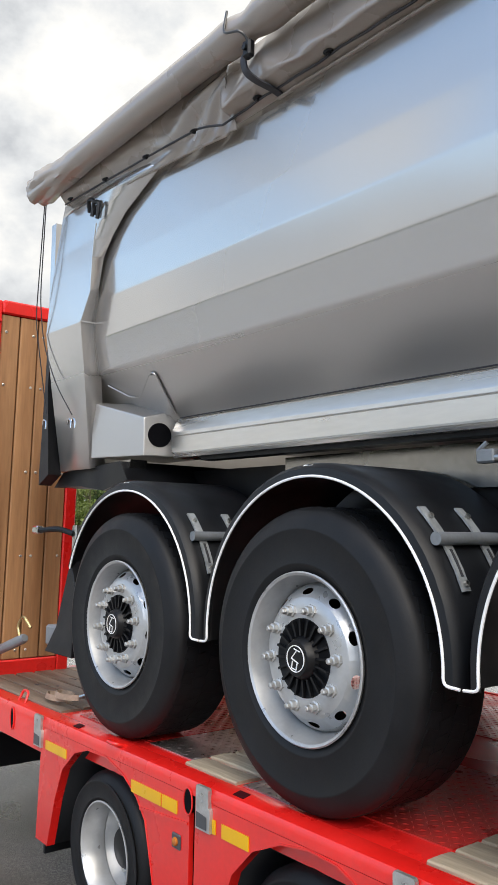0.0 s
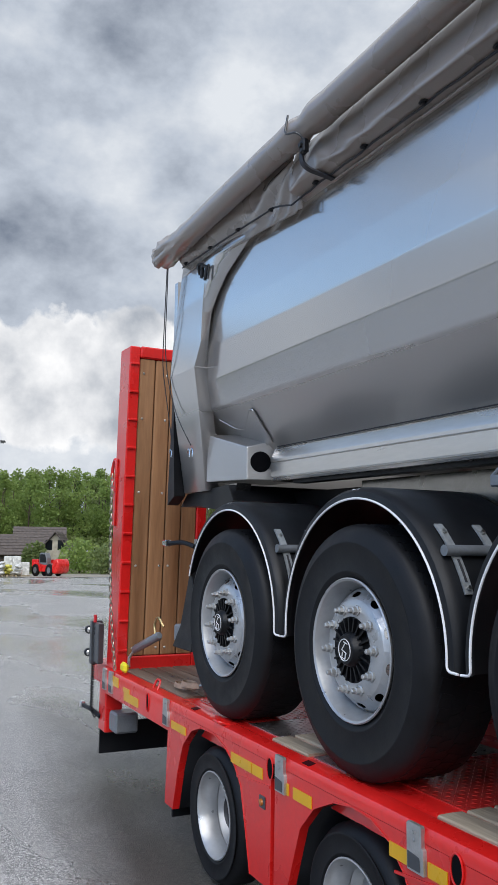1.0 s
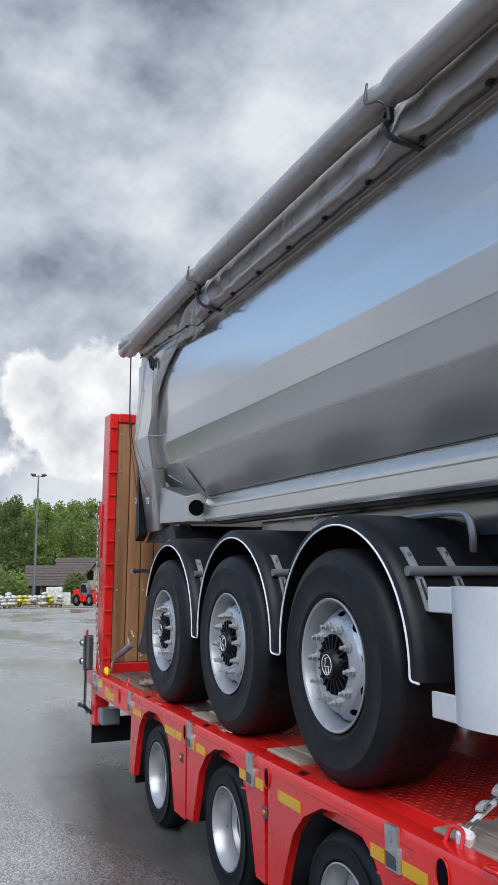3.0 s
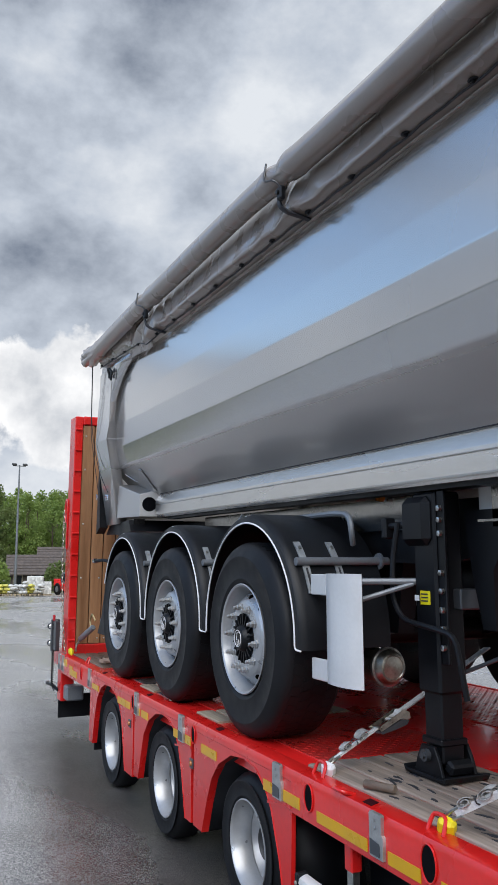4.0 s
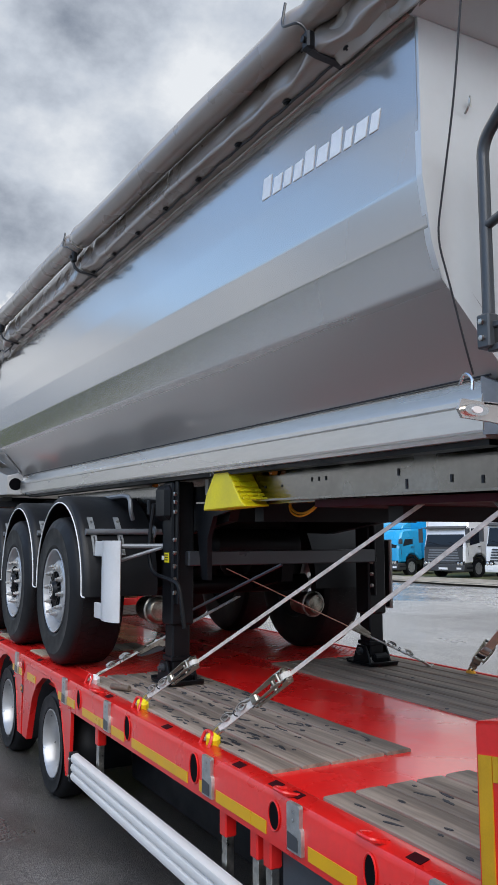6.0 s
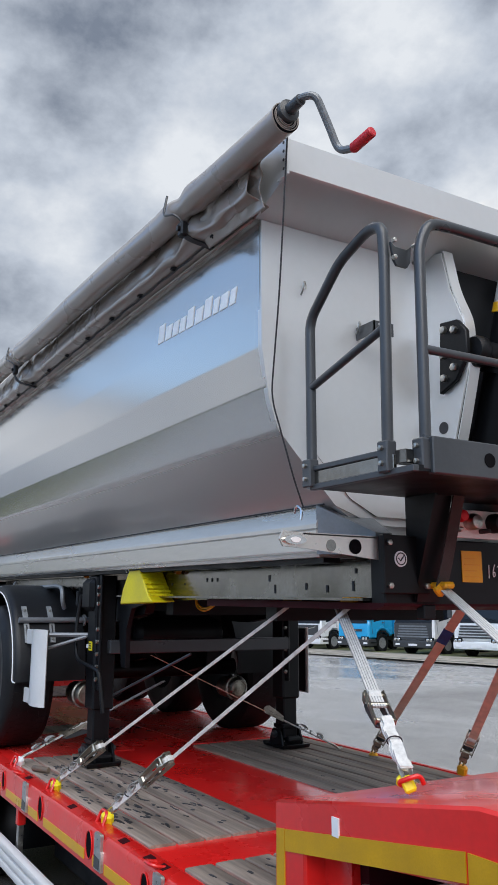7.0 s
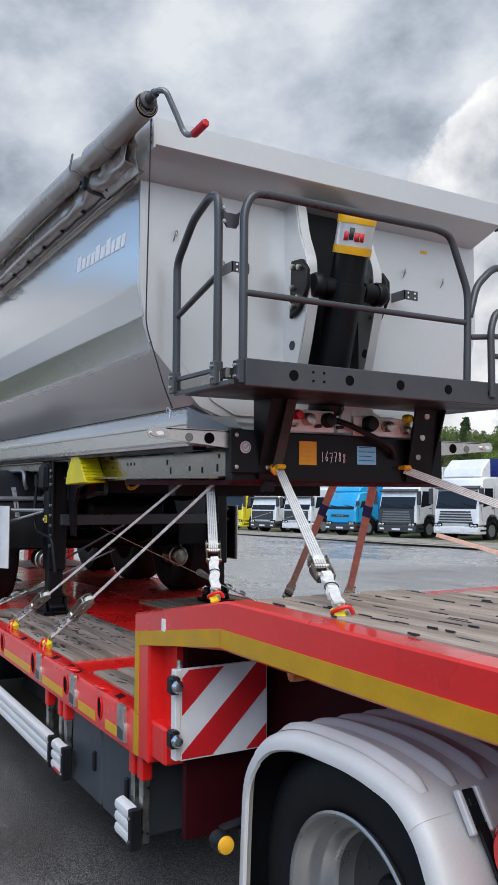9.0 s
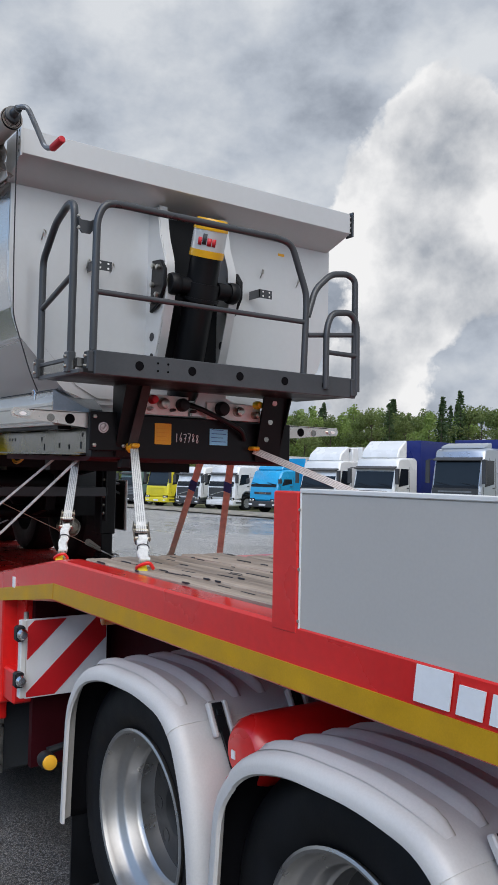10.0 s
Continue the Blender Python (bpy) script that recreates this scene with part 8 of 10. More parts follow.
def strap(label, a, top, rat=0.3, w=0.05, across=(1, 0, 0), web="webbing", tail="webbing", cover="yellow", top_cover=True, rsize=1.0, sag=0.0, loops=None):
    """A ratchet strap from its deck hook at a up to top."""
    st = thing("lashing_strap", label, "strap", a, "lashing straps")
    st.location = (0, 0, 0)
    A, B = Vector(a), Vector(top)
    d = (B - A).normalized()
    L = (B - A).length
    P = A + d * rat
    bm = bmesh.new()
    pts = [P + (B - P) * (i / 8) + Vector((0, 0, -sag * math.sin(math.pi * i / 8))) for i in range(9)]
    ribbon(bm, pts, w, across, 0.004)
    band = part("webbing", bm, "webbing_groove" if web == "webbing" else web, st)
    if web == "webbing":
        # raised lengthwise cords of the weave
        c = Vector(across)
        c = (c - d * c.dot(d)).normalized()
        for k in range(5):
            bm = bmesh.new()
            off = c * w * (k - 2) * 0.2
            ribbon(bm, [p + off for p in pts], w * 0.135, across, 0.007)
            part("cord", bm, "webbing", band)
    if web == "webbing_brown" and w > 0.04:
        bm = bmesh.new()
        ribbon(bm, [A + (B - A) * 0.80, A + (B - A) * 0.87], w * 1.15, across, 0.010)
        part("blue_sleeve", bm, "blue", st)
    if rat > 0.05:
        side = Vector(across)
        side = (side - d * side.dot(d)).normalized()
        up = side.cross(d)
        up = up if up.z > 0 else -up
        tw = max(w, 0.040)
        if w > 0.04 and not loops:
            # surplus webbing folded along the strap into a crumpled bundle
            for k in range(3):
                bm = bmesh.new()
                run = [A + d * (0.05 + (rat - 0.13) * i / 8) + up * (0.006 * k + 0.006 * math.sin(2.1 * i + 2 * k)) + side * (0.004 * math.sin(1.7 * i + k)) for i in range(9)]
                ribbon(bm, run, tw * (0.92 - 0.08 * k), side, 0.005)
                part("folded_end", bm, tail, st)
            bm = bmesh.new()
            q = A + d * (rat * 0.48)
            tube(bm, [q + side * (tw * 0.52 * math.cos(t)) + up * (0.008 + 0.016 * math.sin(t)) for t in [2 * math.pi * i / 12 for i in range(12)]], 0.0025, 5, closed=True)
            part("tie", bm, "ink", st)
        else:
            bm = bmesh.new()
            ribbon(bm, [A + d * 0.05, A + d * (rat - 0.08)], 0.026, side, 0.008)
            part("short_end", bm, tail, st)
            # surplus webbing folded into two flat rolls with a tie between them
            out = d.cross(Vector((0, 0, 1))).normalized()
            rise = out.cross(d).normalized()
            for k, (f, r) in enumerate(((0.30, 0.026), (0.56, 0.030))):
                bm = bmesh.new()
                q = A + d * (rat * f) + rise * 0.016
                spiral = [(0.4 + math.pi * i / 7, r * (1 - 0.030 * i)) for i in range(23)]
                ribbon(bm, [q + d * (g * 1.3 * math.cos(t)) + rise * (g * 0.62 * math.sin(t)) for t, g in spiral], 0.036, out + rise * 0.2 * (-1) ** k, 0.003)
                part("rolled_end", bm, "webbing_grey", st)
            bm = bmesh.new()
            q = A + d * (rat * 0.44) + rise * 0.008
            tube(bm, [q + out * (0.020 * math.cos(t)) + rise * (0.014 * math.sin(t)) for t in [2 * math.pi * i / 12 for i in range(12)]], 0.003, 5, closed=True)
            part("tie", bm, "ink", st)
        ratchet(st, P, d, across, max(w, 0.022) + 0.004, rsize, "brass")
    # hook and its plastic cover
    bm = bmesh.new()
    for s in (-1, 1):
        c = Vector(across).normalized() * 0.014 * s
        tube(bm, rounded([A + d * 0.07 + c, A + d * 0.03 + c, A - d * 0.012 + c * 0.6 + Vector((0, 0.0, -0.01)), A - d * 0.02 + c * 0.4 + Vector((0.0, 0.012, 0.01))], 0.015, 3), 0.0065, 7)
    part("claw_hook", bm, "zinc", st)
    if cover:
        bm = bmesh.new()
        if cover == "orange" and A.z > 1.2:
            obox(bm, Matrix.Translation(A + Vector((-0.03, 0.01, -0.008))) @ pose(0, 0, 0, 20, 15, 30), 0.05, 0.03, 0.030, 0.006)
            obox(bm, Matrix.Translation(A + Vector((0.012, -0.015, -0.004))) @ pose(0, 0, 0, -20, -25, 50), 0.035, 0.022, 0.045, 0.006)
            part("edge_guard", bm, "yellow", st)
            bm = bmesh.new()
            tube(bm, rounded([A + Vector(p) for p in ((-0.020, -0.012, -0.012), (-0.01, -0.032, 0.0), (0.03, -0.030, 0.016), (0.046, -0.002, 0.026), (0.04, 0.016, 0.0))], 0.015, 3), 0.007, 8)
            part("lashing_ring", bm, "red", st)
        else:
            obox(bm, Matrix.Translation(A + d * -0.005 + Vector((0.012, 0.0, -0.022))) @ pose(0, 0, 0, 20, 15, 30), 0.062, 0.046, 0.066, 0.012)
            part("edge_guard", bm, cover, st)
    if top_cover:
        bm = bmesh.new()
        obox(bm, Matrix.Translation(B + Vector((0, -0.01, 0.012))), 0.10, 0.05, 0.025, 0.008)
        part("edge_sleeve", bm, "orange", st)
    return st


strap("grey lashing strap with ratchet, hooked to the deck edge", (3.035, 0.085, 0.905), (4.66, 0.665, 1.905), 0.36, 0.016, (-0.45, -0.15, 0.81), web="webbing_beige", rsize=1.15)
strap("grey lashing strap with ratchet, hooked to the deck edge", (3.88, 0.085, 0.905), (5.20, 0.60, 1.895), 0.40, 0.017, (-0.45, -0.15, 0.81), web="webbing_beige", rsize=1.2)
strap("slack strap with brass-coloured ratchet behind the wheel", (2.18, 0.10, 0.905), (1.90, 1.25, 1.33), 0.42, 0.045, (1, 0, 0), cover="label_white", top_cover=False, loops=True)
strap("white lashing strap hanging to the gooseneck", (5.98, 0.19, 1.395), (5.06, 0.63, 1.88), 0.38, 0.046, (0.4, 1, 0), cover="orange", tail="webbing", rsize=0.95)
strap("taut white lashing strap tied to the gooseneck deck", (6.90, 0.16, 1.445), (5.515, 0.79, 1.95), 0.36, 0.046, (0.35, 1, 0), cover="orange", rsize=0.95)
strap("faded orange lashing strap on the far side", (3.05, 2.36, 0.88), (4.62, 1.77, 1.89), 0.26, 0.05, (1, 0.4, 0), web="webbing_brown", tail="webbing_tan", cover="orange")
strap("faded orange lashing strap on the far side", (3.88, 2.40, 0.92), (5.10, 1.72, 1.88), 0.26, 0.05, (1, 0.4, 0), web="webbing_brown", tail="webbing_tan", cover="orange")
strap("white lashing strap running to the far edge", (6.60, 2.46, 1.44), (5.46, 1.66, 1.965), 0.02, 0.045, (0, 0.4, 1), cover=None, top_cover=True)
strap("faded pink lashing strap along the gooseneck deck", (6.78, 1.62, 1.445), (5.78, 1.598, 1.614), 0.02, 0.022, (0, 0.2, 1), web="webbing_brown", tail="webbing_brown", cover=None, top_cover=False)
strap("thin strap crossed under the chassis", (2.72, 2.30, 0.88), (2.10, 1.05, 1.54), 0.52, 0.022, (1, 0, 0), web="webbing_brown", cover=None, top_cover=False, rsize=0.8)


def frame_strap():
    st = thing("frame_strap", "brown strap looped round the front frame", "strap")
    bm = bmesh.new()
    ribbon(bm, [(5.60, 0.842, 2.40), (5.575, 0.825, 2.28), (5.54, 0.785, 2.04), (5.52, 0.772, 1.95)], 0.055, (0, 1, 0), 0.006)
    part("webbing", bm, "webbing_dark", st)
    bm = bmesh.new()
    obox(bm, Matrix.Translation((5.52, 0.765, 1.945)) @ pose(0, 0, 0, 45, 0, 0), 0.03, 0.045, 0.045, 0.008)
    part("edge_guard", bm, "orange", st)


frame_strap()


def deck_litter():
    coil = thing("strap_coil", "loosely coiled strap and hook lying on the deck", "strap")
    bm = bmesh.new()
    pts = [(-2.25 + 0.10 * math.cos(i * 0.5) + 0.01 * i, 0.18 + 0.05 * math.sin(i * 0.5), 0.885 + 0.002 * i) for i in range(26)]
    ribbon(bm, pts, 0.03, (0, 0.3, 1), 0.005)
    part("webbing", bm, "webbing_tan", coil)
    bm = bmesh.new()
    tube(bm, rounded([(-2.05, 0.20, 0.90), (-1.90, 0.32, 0.96), (-1.82, 0.36, 1.0)], 0.05), 0.012, 8)
    part("hook", bm, "zinc", coil)
    bar = thing("steel_bar", "short rusty steel bar on the planks", "bar")
    bm = bmesh.new()
    tube(bm, [(2.475, 0.105, 0.889), (2.48, 0.108, 0.889), (2.60, 0.168, 0.889), (2.605, 0.170, 0.889)], [0.014, 0.018, 0.018, 0.014], 12)
    part("bar_body", bm, "wood_dark", bar)


deck_litter()


# ---- rear of the towing vehicle under the gooseneck ----
towing = thing("towing_truck", "rear bogie of a heavy towing truck with silver wings", "truck")


def even(pts, n):
    """The polyline laid out anew in n equal steps."""
    acc = [0.0]
    for p, q in zip(pts, pts[1:]):
        acc.append(acc[-1] + (q - p).length)
    out, j = [], 0
    for i in range(n + 1):
        g = acc[-1] * i / n
        while j < len(pts) - 2 and acc[j + 1] < g:
            j += 1
        out.append(pts[j].lerp(pts[j + 1], (g - acc[j]) / max(1e-9, acc[j + 1] - acc[j])))
    return out


def ridged_wing(cx, zc=0.56):
    """Broad three-piece plastic wing with pressed ribs across its top."""
    wing = piece("wing", None, towing)
    # arch line in x and z
    line = [(-0.55, 0.40), (-0.54, 0.62), (-0.52, 0.86), (-0.45, 0.965), (-0.35, 1.045), (-0.18, 1.095), (0.11, 1.105), (0.31, 1.075), (0.41, 1.0), (0.48, 0.86), (0.53, 0.70), (0.555, 0.50), (0.56, 0.38)]
    fine = even(rounded([(x + cx, 0, z) for x, z in line], 0.09, 6), 64)
    norms = []
    for j in range(len(fine)):
        d = (fine[min(j + 1, len(fine) - 1)] - fine[max(j - 1, 0)]).normalized()
        nrm = Vector((-d.z, 0, d.x))
        norms.append(nrm if nrm.dot(Vector((fine[j].x - cx, 0, fine[j].z - zc))) > 0 else -nrm)
    a = next(j for j, p in enumerate(fine) if p.z > 0.972)
    b = next(j for j, p in enumerate(fine) if p.x > cx + 0.3 and p.z < 1.015)
    prof = [(-0.062, 0.006), (-0.056, -0.004), (-0.036, -0.004), (-0.018, 0.004), (-0.006, 0.020), (0.0, 0.048), (0.002, 0.09), (0.0, 0.16), (0.0, 0.68), (-0.006, 0.68), (-0.008, 0.05), (-0.026, 0.012)]
    n = len(prof)
    ribbed = None
    for name, i0, i1, lift in (("rear_section", 0, a, 0.0), ("top_section", a, b, 0.002), ("front_section", b, len(fine) - 1, 0.0)):
        bm = bmesh.new()
        rows = []
        for j in range(i0, i1 + 1):
            p, nrm = fine[j], norms[j]
            rows.append([bm.verts.new((p.x + nrm.x * (o + lift), y - lift, p.z + nrm.z * (o + lift))) for o, y in prof])
        for A, B in zip(rows, rows[1:]):
            for q in range(n):
                face(bm, [A[q], A[(q + 1) % n], B[(q + 1) % n], B[q]])
        face(bm, rows[0])
        face(bm, rows[-1][::-1])
        sec = part(name, bm, "fender_silver", wing, smooth=50)
        ribbed = sec if name == "top_section" else ribbed
        # black sheet in place of the shade under the wing
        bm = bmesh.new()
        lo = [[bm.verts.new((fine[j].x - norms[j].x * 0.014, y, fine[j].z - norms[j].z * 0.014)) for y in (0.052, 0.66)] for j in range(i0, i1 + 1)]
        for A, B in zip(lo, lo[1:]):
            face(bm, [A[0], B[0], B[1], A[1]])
        solidify(part("underside_shade", bm, "void", sec), 0.004)
    # pressed ribs that run over the top
    on_top = [j for j, p in enumerate(fine) if cx - 0.37 < p.x < cx + 0.36 and p.z > 1.0]
    shape = ((-0.036, 0.0), (-0.022, 0.006), (-0.008, 0.017), (0.004, 0.018), (0.013, 0.012), (0.018, 0.0))
    for r in range(6):
        bm = bmesh.new()
        y0 = 0.068 + 0.104 * r
        rows = []
        for k, j in enumerate(on_top):
            t = min(k, len(on_top) - 1 - k)
            g = (0.15, 0.75, 1.0)[min(t, 2)]
            w = (0.6, 0.9, 1.0)[min(t, 2)]
            p, nrm = fine[j], norms[j]
            rows.append([bm.verts.new((p.x + nrm.x * (0.002 + h * g), y0 + y * w, p.z + nrm.z * (0.002 + h * g))) for y, h in shape])
        for A, B in zip(rows, rows[1:]):
            for q in range(len(shape) - 1):
                face(bm, [A[q], A[q + 1], B[q + 1], B[q]])
        rib = part("rib", bm, "fender_silver", ribbed, smooth=60)
        if r in (0, 1):
            # torn seam beside the rib
            bm = bmesh.new()
            mid = on_top[4 + 3 * r:len(on_top) - 7 + 2 * r]
            tube(bm, [(fine[j].x + norms[j].x * 0.003, y0 + 0.020 + 0.003 * math.sin(k), fine[j].z + norms[j].z * 0.003) for k, j in enumerate(mid)],
                 [0.001 + (0.0035 + 0.003 * r) * math.sin(math.pi * k / (len(mid) - 1)) for k in range(len(mid))], 6)
            part("tear", bm, "ink", rib)
    # latches over the front seam: a pale recess frame and a black rubber strap
    for y in (0.150, 0.47):
        m = Matrix.Translation((cx + 0.425, y, 1.005)) @ Matrix.Rotation(radians(58), 4, "Y")
        bm = bmesh.new()
        for s in (-1, 1):
            b2 = bmesh.new()
            box(b2, -0.075, 0.035, s * 0.030 - 0.008, s * 0.030 + 0.008, -0.006, 0.016, 0.004)
            merge(bm, b2, m)
        catch = part("latch_frame", bm, "fender_silver", wing)
        bm = bmesh.new()
        b2 = bmesh.new()
        box(b2, -0.072, 0.02, -0.020, 0.020, -0.004, 0.010, 0.003)
        box(b2, -0.05, -0.03, -0.012, 0.012, 0.010, 0.015, 0.002)
        merge(bm, b2, m)
        ribbon(bm, [(cx + 0.44, y, 1.0), (cx + 0.475, y + 0.008, 0.93), (cx + 0.51, y + 0.02, 0.84)], 0.028, (0, 1, 0), 0.012)
        part("latch_strap", bm, "plastic", catch)


def drive_wheel(cx, y):
    w = piece("wheel", None, towing, pose(cx, y, 0.555))
    bm = bmesh.new()
    lathe(bm, tyre_profile(0.515, 0.315, 0.306), (0, 0, 0), 72, "y", closed=True)
    part("tyre", bm, "rubber", w)
    bm = bmesh.new()
    prof = [(0.300, 0.030), (0.316, 0.016), (0.320, 0.004), (0.312, 0.000), (0.303, 0.004), (0.297, 0.020), (0.292, 0.055), (0.284, 0.066), (0.264, 0.076), (0.256, 0.086), (0.253, 0.125), (0.246, 0.136), (0.240, 0.142), (0.237, 0.190), (0.232, 0.206), (0.28, 0.24)]
    lathe(bm, prof, (0, 0, 0), 72, closed=True)
    rim = part("rim", bm, "rim_dark", w, "dull polished steel rim")
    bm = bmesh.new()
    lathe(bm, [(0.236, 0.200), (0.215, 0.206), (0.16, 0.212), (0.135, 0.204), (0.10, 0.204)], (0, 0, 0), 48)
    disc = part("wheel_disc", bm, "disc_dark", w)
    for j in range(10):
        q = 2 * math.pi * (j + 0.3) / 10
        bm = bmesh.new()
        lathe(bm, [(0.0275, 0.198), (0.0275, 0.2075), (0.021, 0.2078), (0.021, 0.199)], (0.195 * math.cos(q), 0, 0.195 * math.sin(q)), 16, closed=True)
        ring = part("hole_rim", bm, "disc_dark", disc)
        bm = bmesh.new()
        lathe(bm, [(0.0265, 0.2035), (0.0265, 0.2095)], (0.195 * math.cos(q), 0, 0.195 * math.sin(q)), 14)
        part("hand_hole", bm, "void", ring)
    bm = bmesh.new()
    lathe(bm, [(0.112, 0.225), (0.108, 0.19), (0.095, 0.175), (0.04, 0.17)], (0, 0, 0), 30)
    part("hub", bm, "black", w)
    w2 = piece("inner_wheel", None, towing, pose(cx, y + 0.34, 0.525))
    bm = bmesh.new()
    lathe(bm, tyre_profile(0.515, 0.28, 0.28), (0, 0, 0), 48, "y", closed=True)
    part("tyre", bm, "rubber", w2)


for cx in (7.05, 8.17):
    ridged_wing(cx)
    drive_wheel(cx - 0.025, 0.085)
bm = bmesh.new()
lathe(bm, [(0.03, 0.10), (0.075, 0.105), (0.10, 0.13), (0.108, 0.17), (0.108, 0.95), (0.09, 1.0)], (7.63, 0.02, 0.965), 32)
tank = part("air_tank", bm, "red", towing, "red painted air tank")
bm = bmesh.new()
prism(bm, [(7.585, 0.94), (7.605, 0.94), (7.605, 0.965), (7.585, 0.965)], "y", 0.1165, 0.124)
part("tank_label", bm, "label_white", tank)
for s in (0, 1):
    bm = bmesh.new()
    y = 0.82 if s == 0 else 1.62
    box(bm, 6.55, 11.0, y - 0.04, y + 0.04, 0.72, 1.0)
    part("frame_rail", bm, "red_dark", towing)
for cx in (7.05, 8.19):
    bm = bmesh.new()
    cyl(bm, (cx, 0.3, 0.525), (cx, 2.2, 0.525), 0.09, 14)
    part("axle", bm, "black", towing)
bm = bmesh.new()
prism(bm, [(7.56, 0.70), (7.575, 0.89), (7.645, 0.90), (7.605, 0.72), (7.59, 0.66)], "y", 0.10, 0.17, 0.01)
part("tank_bracket", bm, "red", towing)
# lamp on a stalk behind the rear wing
bm = bmesh.new()
lathe(bm, [(0.030, 6.45), (0.034, 6.465), (0.034, 6.50), (0.030, 6.515)], (0, -0.045, 0.635), 20, "x")
stalk = part("tail_lamp_housing", bm, "plastic", towing)
bm = bmesh.new()
lathe(bm, [(0.030, 6.515), (0.027, 6.527), (0.010, 6.533)], (0, -0.045, 0.635), 20, "x")
part("amber_lens", bm, "label_yellow", stalk)
bm = bmesh.new()
tube(bm, [(6.45, -0.03, 0.66), (6.46, 0.20, 0.70), (6.6, 0.8, 0.80)], 0.016, 8)
part("stalk", bm, "plastic", stalk)
for cx in (7.05, 8.17):
    bm = bmesh.new()
    box(bm, cx - 0.548, cx - 0.540, 0.06, 0.66, 0.10, 0.46)
    part("mud_flap", bm, "plastic", towing)



# ---- far side of the yard: verge, parked trucks, forest, houses ----
M["bark"] = mat("bark", (0.13, 0.10, 0.075), 0.9, 0, 0.3, 6, 0.4, 20, stretch=(1, 1, 0.2))
M["roof"] = mat("grey_brown_roof", (0.115, 0.095, 0.085), 0.8, 0, 0.2, 3, 0.3, 20)
M["wall_dark"] = mat("dark_timber_wall", (0.07, 0.055, 0.045), 0.8, 0, 0.2, 3, 0.3, 20)
M["wall_pale"] = mat("pale_plaster", (0.45, 0.42, 0.34), 0.85, 0, 0.15, 2, 0.1, 30)
M["glass"] = mat("dark_window_glass", (0.012, 0.015, 0.018), 0.08, 0, 0.05, 1, 0.0, 10, spec=0.35)
M["truck_white"] = mat("white_truck_paint", (0.76, 0.77, 0.77), 0.25, 0, 0.03, 1, 0.0, 30, coat=0.4, dirt=0.05)
M["truck_blue"] = mat("blue_truck_paint", (0.015, 0.34, 0.64), 0.25, 0, 0.04, 1, 0.0, 30, coat=0.4)
M["truck_yellow"] = mat("yellow_truck_paint", (0.78, 0.66, 0.03), 0.25, 0, 0.04, 1, 0.0, 30, coat=0.4)
M["truck_silver"] = mat("silver_blue_truck_paint", (0.42, 0.46, 0.52), 0.3, 0.5, 0.04, 1, 0.0, 30, coat=0.4)
M["truck_navy"] = mat("navy_box_panel", (0.018, 0.03, 0.17), 0.35, 0, 0.06, 1, 0.0, 30)
M["truck_grey"] = mat("dark_grey_bumper", (0.045, 0.047, 0.05), 0.5, 0, 0.1, 4)
M["truck_green"] = mat("grey_green_truck_paint", (0.12, 0.19, 0.17), 0.3, 0, 0.05, 1, coat=0.3)


def leaf_material(name, a, b):
    m = bpy.data.materials.new(name)
    m.use_nodes = True
    n, l = m.node_tree.nodes, m.node_tree.links
    p = n["Principled BSDF"]
    p.inputs["Roughness"].default_value = 0.65
    geo = n.new("ShaderNodeNewGeometry")
    oi = n.new("ShaderNodeObjectInfo")
    addn = n.new("ShaderNodeMath")
    addn.operation = "MULTIPLY_ADD"
    addn.inputs[1].default_value, addn.inputs[2].default_value = 0.6, 0.0
    l.new(geo.outputs["Random Per Island"], addn.inputs[0])
    mul = n.new("ShaderNodeMath")
    mul.operation = "MULTIPLY"
    mul.inputs[1].default_value = 0.4
    l.new(oi.outputs["Random"], mul.inputs[0])
    l.new(mul.outputs[0], addn.inputs[2])
    r = n.new("ShaderNodeValToRGB")
    r.color_ramp.elements[0].color, r.color_ramp.elements[1].color = (*a, 1), (*b, 1)
    l.new(addn.outputs[0], r.inputs[0])
    l.new(r.outputs[0], p.inputs["Base Color"])
    p.inputs["Subsurface Weight"].default_value = 0.0
    tr = n.new("ShaderNodeBsdfTranslucent")
    l.new(r.outputs[0], tr.inputs["Color"])
    mx = n.new("ShaderNodeMixShader")
    mx.inputs[0].default_value = 0.55
    l.new(p.outputs[0], mx.inputs[1])
    l.new(tr.outputs[0], mx.inputs[2])
    l.new(mx.outputs[0], n["Material Output"].inputs["Surface"])
    return m


M["leaf"] = leaf_material("spring_leaves", (0.17, 0.26, 0.06), (0.36, 0.46, 0.14))
M["needle"] = leaf_material("dark_needles", (0.045, 0.085, 0.035), (0.11, 0.16, 0.06))
M["leaf_dull"] = leaf_material("olive_leaves", (0.12, 0.175, 0.05), (0.28, 0.33, 0.125))


def leaf_quad(bm, c, s, rnd):
    n = Vector((rnd.gauss(0, 1), rnd.gauss(0, 1), rnd.gauss(0.5, 1))).normalized()
    a, b = ring_frame(n)
    q = rnd.uniform(0, 6.28)
    u, v = (a * math.cos(q) + b * math.sin(q)) * s, (b * math.cos(q) - a * math.sin(q)) * s * rnd.uniform(0.5, 0.9)
    vs = [bm.verts.new(c + p) for p in (-u * 0.9, -v, u * 0.35 - v * 0.6 + n * s * 0.2, u, u * 0.2 + v * 0.9, -u * 0.5 + v * 0.6 - n * s * 0.15)]
    face(bm, vs)


